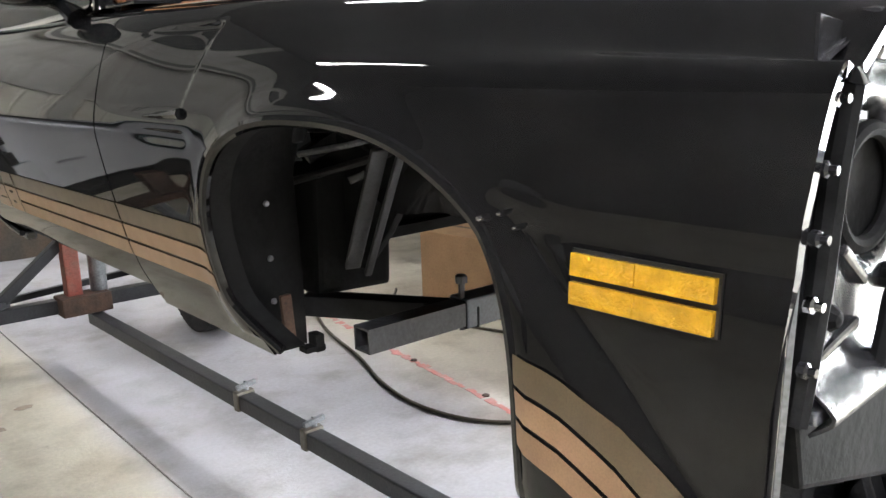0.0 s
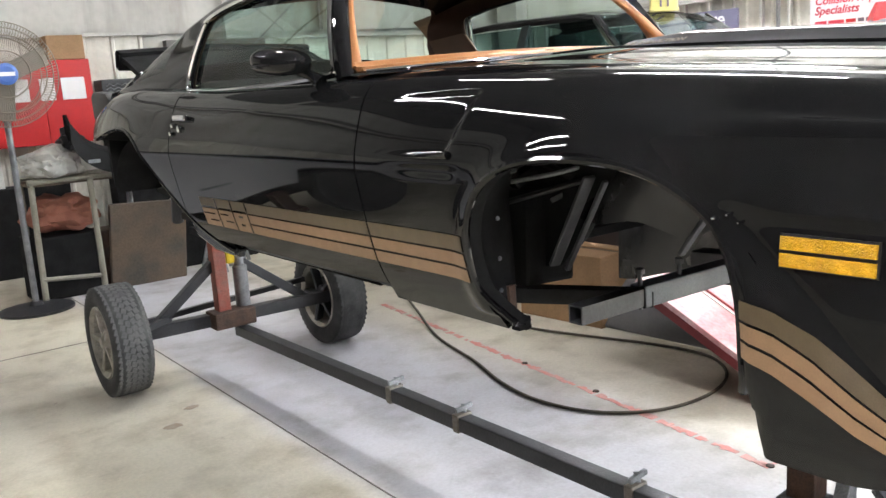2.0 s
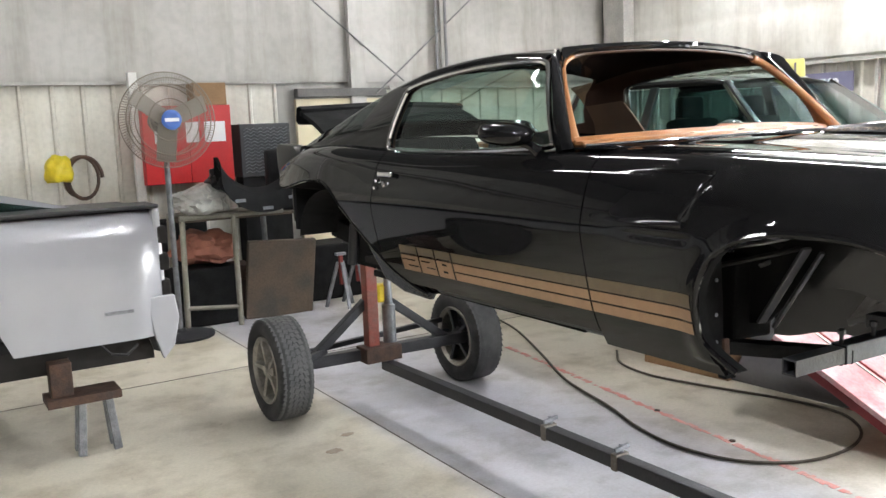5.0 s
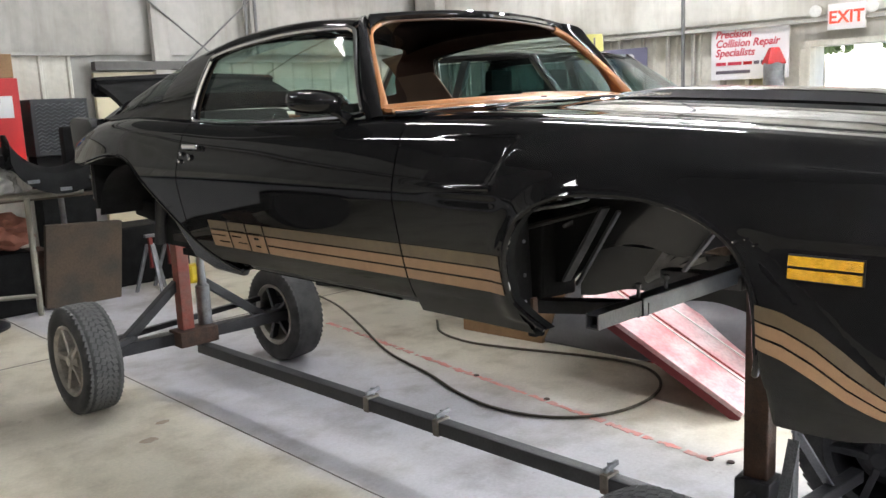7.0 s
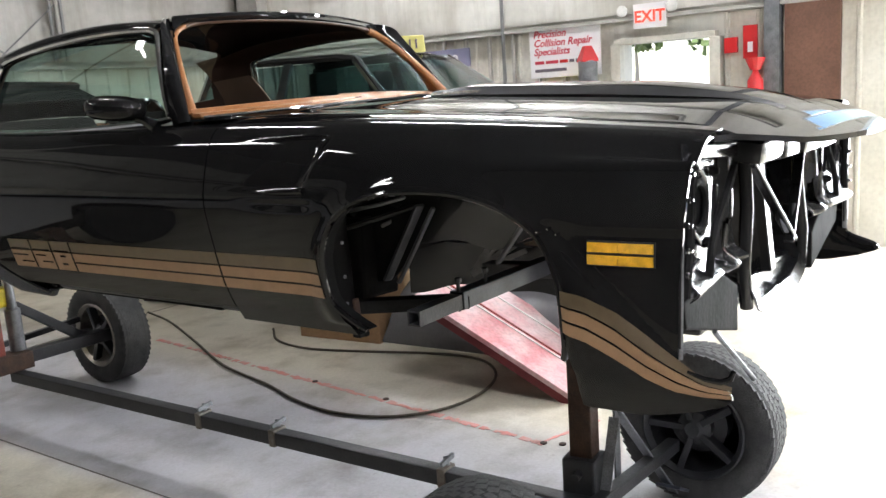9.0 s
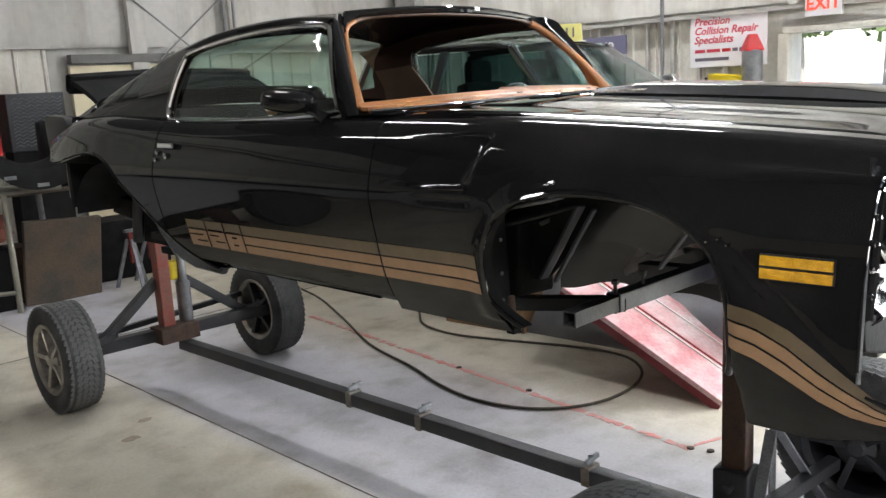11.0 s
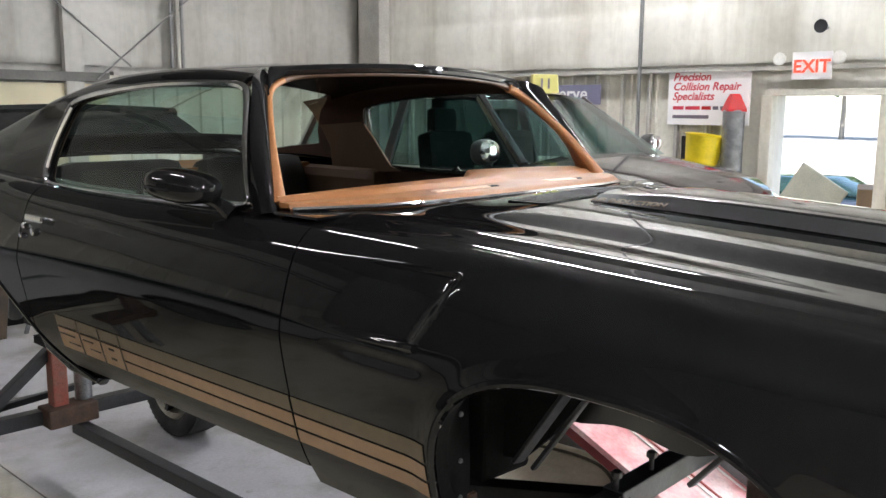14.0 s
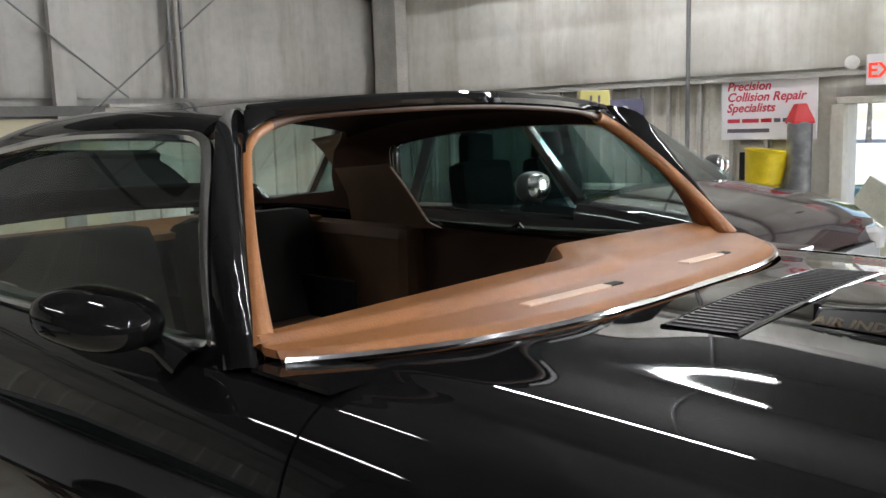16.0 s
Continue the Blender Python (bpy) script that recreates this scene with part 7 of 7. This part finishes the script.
part("stand_top", box((-0.06, 0, 0.34), (0.40, 0.22, 0.05), bevel=0.006), M_RUST, stand, "rusty steel top plate")
part("stand_block", box((-0.17, 0, 0.46), (0.12, 0.12, 0.20), bevel=0.008), M_RUST, stand, "rusty upright block")
for sx, sy in ((-0.09, -0.05), (0.09, -0.05), (0.09, 0.05), (-0.09, 0.05)):
    part("stand_leg", bar((sx * 0.8, sy * 0.8, 0.32), (sx * 1.1, sy * 1.2, 0.0), 0.045, 0.045, 0.005), M_GALV, stand)

fan = thing("pedestal_fan", "large grey pedestal shop fan with a round guard", "fan", at=(1.20, 8.0, 0))
part("base", lathe([(0.30, 0), (0.30, 0.02), (0.06, 0.05), (0.04, 0.08)], None, 28), M_STEEL, fan, "", True)
part("pole", tube([(0, 0, 0.05), (0, 0, 1.95)], 0.026, 12), M_GALV, fan, "", True)
FC = Vector((0.0, -0.16, 1.95))
M_FANWIRE = mat("tan_grey_wire", (0.24, 0.21, 0.17), 0.5, 0.3)
part("motor", lathe([(0.09, 0), (0.10, 0.05), (0.10, 0.22), (0.05, 0.26)], Matrix.Translation((0, -0.06, 1.95)) @ Matrix.Rotation(-math.pi / 2, 4, "X"), 20), M_STEEL, fan, "", True)
bm = bmesh.new()
for k in range(110):
    q = 2 * math.pi * k / 110
    add_tube(bm, [FC + Vector((0.06 * math.cos(q), -0.10, 0.06 * math.sin(q))), FC + Vector((0.30 * math.cos(q + 0.15), -0.10, 0.30 * math.sin(q + 0.15))), FC + Vector((0.41 * math.cos(q + 0.2), 0.0, 0.41 * math.sin(q + 0.2))), FC + Vector((0.30 * math.cos(q + 0.15), 0.10, 0.30 * math.sin(q + 0.15)))], 0.0021, 4)
for rr, dy in ((0.41, 0.0), (0.30, -0.10), (0.18, -0.10), (0.30, 0.10), (0.36, -0.05)):
    add_tube(bm, [FC + Vector((rr * math.cos(q), dy, rr * math.sin(q))) for q in (2 * math.pi * k / 36 for k in range(36))], 0.005, 5, closed=True)
tagged(part("guard", bm, M_FANWIRE, fan, "tan-grey wire fan guard"), kind="stuff")
for k in range(3):
    q = 2 * math.pi * k / 3 + 0.4
    rot = Matrix.Rotation(-q, 3, "Y") @ Matrix.Rotation(0.5, 3, "X")
    part("blade", box(FC + Vector((0.20 * math.cos(q), 0, 0.20 * math.sin(q))), (0.32, 0.006, 0.17), rot, 0.002), mat("grey_fan_blade", (0.30, 0.28, 0.24), 0.45, 0.2) if k == 0 else bpy.data.materials["grey_fan_blade"], fan, "grey fan blade")
part("badge", lathe([(0.085, 0), (0.085, 0.01), (0.06, 0.016), (0.01, 0.016)], Matrix.Translation(FC + Vector((0, -0.115, 0))) @ Matrix.Rotation(math.pi / 2, 4, "X"), 24), mat("blue_badge", (0.05, 0.13, 0.42), 0.4, vary=0.2, scale=20), fan, "round blue badge")
part("badge_band", box(FC + Vector((0, -0.134, 0)), (0.12, 0.004, 0.03)), M_SIGNWHITE, fan)

cab = thing("wall_cabinet", "bright red wall cabinet with plain white bars on its doors", "cabinet", at=(1.88, 9.82, 1.30))
part("carcass", box((0, 0.05, 0.42), (0.96, 0.36, 0.84), bevel=0.006), M_REDPAINT, cab)
for s in (-1, 1):
    part("cabinet_door", box((s * 0.24, -0.14, 0.42), (0.475, 0.02, 0.83), bevel=0.004), M_REDPAINT, cab)
for bx, bw in ((-0.25, 0.23), (0.04, 0.14), (0.29, 0.23)):
    part("white_bar", box((bx, -0.154, 0.55), (bw, 0.006, 0.22)), M_SIGNWHITE, cab, "plain white block")
tagged(part("carton", box((2.16, 9.85, 2.262), (0.36, 0.28, 0.24), bevel=0.005), M_CARD), "brown carton on top of the red cabinet", "box")
grille = thing("heater_grille", "dark mesh-fronted heater box by the wall", "heater", at=(2.77, 9.8, 1.32))
part("case", box((0, 0.08, 0.30), (0.60, 0.30, 0.60), bevel=0.01), M_STEEL, grille)
bm = bmesh.new()
for k in range(14):
    z = 0.06 + 0.037 * k
    pts_ = [(-0.26 + 0.04 * j, -0.085, z + (0.012 if j % 2 else -0.012)) for j in range(14)]
    add_tube(bm, pts_, 0.004, 4)
part("mesh_front", bm, M_GALV, grille, "expanded metal mesh")
part("plinth", box((0, 0.10, -0.65), (0.56, 0.26, 1.30)), M_UNDER, grille)

M_OLDBOARD = mat("dusty_brown_board", (0.115, 0.082, 0.055), 0.85, vary=0.5, scale=4, second=(0.07, 0.06, 0.05), grain=0.3, bump=0.2)
board = tagged(part("leaning_board", box((2.27, 8.22, 0.36), (0.70, 0.06, 0.78), Matrix.Rotation(0.12, 3, "X") @ Matrix.Rotation(0.06, 3, "Y"), 0.012), M_OLDBOARD), "dusty brown board leaning by the parts rack", "board")
board.data.transform(Matrix.Translation((0, 0, 0.02)))

rack = thing("parts_rack", "pale tube-framed rack with pipes", "rack", at=(1.75, 8.3, 0))
M_PALE = mat("pale_cream_tube", (0.34, 0.32, 0.26), 0.5, vary=0.3, scale=8, grain=0.3)
for x, y in ((-0.42, -0.15), (0.05, -0.20), (0.48, 0.2), (-0.42, 0.3)):
    part("rack_leg", tube([(x * 1.05, y, 0), (x, y, 1.05)], 0.026, 10), M_PALE if x < 0.2 else M_GALV, rack, "", True)
part("rack_top", tube([(-0.45, -0.17, 1.06), (0.55, -0.17, 1.06)], 0.026, 10), M_PALE, rack, "", True)
part("rack_top", tube([(-0.45, 0.25, 1.06), (0.55, 0.25, 1.06)], 0.026, 10), M_PALE, rack, "", True)
part("rack_shelf", box((0.19, 0.04, 1.03), (1.27, 0.42, 0.025)), M_WOOD, rack)
part("rack_stretcher", tube([(-0.44, -0.16, 0.22), (0.06, -0.20, 0.18)], 0.02, 8), M_PALE, rack, "", True)


def lump(c, r, seed, material, name, label, category, rough=0.35, sq=0.8):
    """Soft crumpled heap."""
    bm = bmesh.new()
    bmesh.ops.create_icosphere(bm, subdivisions=4, radius=1.0)
    for v in bm.verts:
        p = v.co.normalized()
        k = 1 + rough * (noise.noise(p * 1.7 + Vector((seed, 0, 0))) + 0.5 * noise.noise(p * 4.5 + Vector((0, seed, 0))))
        v.co = Vector((p.x * r[0] * k, p.y * r[1] * k, max(-0.6, p.z) * r[2] * k)) + Vector(c)
    return tagged(part(name, bm, material, smooth=True), label, category)


lump((1.52, 8.20, 1.20), (0.26, 0.22, 0.15), 3, mat("crumpled_clear_plastic", (0.55, 0.54, 0.50), 0.25, vary=0.3, scale=9), "plastic_wrap", "crumpled pale plastic wrap on the parts rack", "plastic")
lump((1.62, 8.45, 0.72), (0.30, 0.24, 0.18), 5, mat("faded_orange_cloth", (0.34, 0.13, 0.085), 0.8, vary=0.4, scale=7), "folded_cloth", "faded orange cloth heaped below the rack", "cloth")
tagged(part("storage_bin", box((1.55, 8.45, 0.28), (0.60, 0.40, 0.56), bevel=0.02), M_UNDER), "dark bin below the parts rack", "bin")
tagged(part("wooden_crate", box((1.95, 8.62, 0.26), (0.28, 0.36, 0.52), bevel=0.01), M_RUST), "brown crate below the parts rack", "crate")
# black bumper covers lying on the rack
cover = thing("bumper_cover", "black plastic bumper cover lying on the rack", "bumper", at=(2.05, 8.0, 1.06))
rows = []
for q in np.linspace(0, 1, 22):
    a = math.pi * (0.05 + 0.9 * q)
    cx_, cz_ = 0.42 * math.cos(a), 0.40 - 0.36 * math.sin(a)
    rows.append([(cx_ * 1.02, -0.17, cz_ - 0.02), (cx_, -0.16, cz_ + 0.05), (cx_ * 0.98, -0.12, cz_ + 0.15), (cx_ * 0.95, -0.02, cz_ + 0.20), (cx_ * 0.92, 0.12, cz_ + 0.20), (cx_ * 0.9, 0.17, cz_ + 0.04)])
bm = sheet(np.array(rows), 0.012)
bmesh.ops.recalc_face_normals(bm, faces=bm.faces)
part("cover_shell", bm, M_UNDER, cover, "", True)
for q in (0.25, 0.5, 0.75):
    a = math.pi * (0.05 + 0.9 * q)
    part("cover_clip", box((0.40 * math.cos(a), -0.165, 0.41 - 0.35 * math.sin(a)), (0.10, 0.012, 0.03), bevel=0.003), M_GALV, cover, "pale mounting clip")
lump((1.72, 8.25, 1.36), (0.10, 0.12, 0.12), 8, M_BLKPLASTIC, "loose_bracket", "black plastic bracket on the rack", "bracket", 0.5)


def tripod(x, y, top, material, label):
    st = thing("axle_stand", label, "stand", "axle stands behind the cart", at=(x, y, 0))
    for k in range(3):
        q = 2 * math.pi * k / 3 + 0.5
        part("leg", bar((0.03 * math.cos(q), 0.03 * math.sin(q), top * 0.9), (0.17 * math.cos(q), 0.17 * math.sin(q), 0), 0.035, 0.02, 0.003), material, st)
    part("ratchet_post", box((0, 0, top * 0.75), (0.04, 0.03, top * 0.6), bevel=0.004), M_RED, st, "red ratchet post")
    part("saddle", box((0, 0, top * 1.06), (0.11, 0.05, 0.03), bevel=0.006), material, st)
    return st


tripod(2.92, 8.2, 0.52, M_GALV, "grey and red axle stand on the floor")
tripod(3.18, 8.35, 0.48, M_GALV, "grey and red axle stand on the floor")
tripod(2.62, 8.7, 0.60, M_RED, "worn red axle stand on the floor")
tagged(part("dark_trunk", box((3.05, 8.9, 0.30), (1.0, 0.5, 0.60), bevel=0.02), M_UNDER), "dark equipment box standing by the wall", "box")
reel = tagged(part("hose_reel", tube([(0.80 + 0.16 * math.cos(q), 9.70 + 0.01 * k, 1.42 + 0.22 * math.sin(q)) for k, q in enumerate(np.linspace(0, 8 * math.pi, 90))], 0.02, 6), M_RUST, smooth=True), "rust-brown coiled hose hung on the wall", "hose")
lump((0.55, 9.75, 1.50), (0.14, 0.12, 0.17), 6, M_YELLOW, "yellow_bag", "yellow bag hung by the wall", "bag", 0.2)
tagged(part("standing_post", box((1.37, 9.85, 1.25), (0.09, 0.09, 2.5), bevel=0.006), M_WHITE), "white post by the back wall", "post")
bm = box((0.9, 9.86, 0.45), (2.2, 0.40, 0.9), bevel=0.01)
tagged(part("workbench", bm, M_UNDER), "dark workbench along the back wall", "workbench")
# black foam block standing behind the tail of the car
foam = box((2.37, 8.30, 1.345), (0.29, 0.12, 0.60), None, 0.03)
tagged(part("foam_block", foam, M_UNDER), "dark foam block standing on the parts rack", "foam")
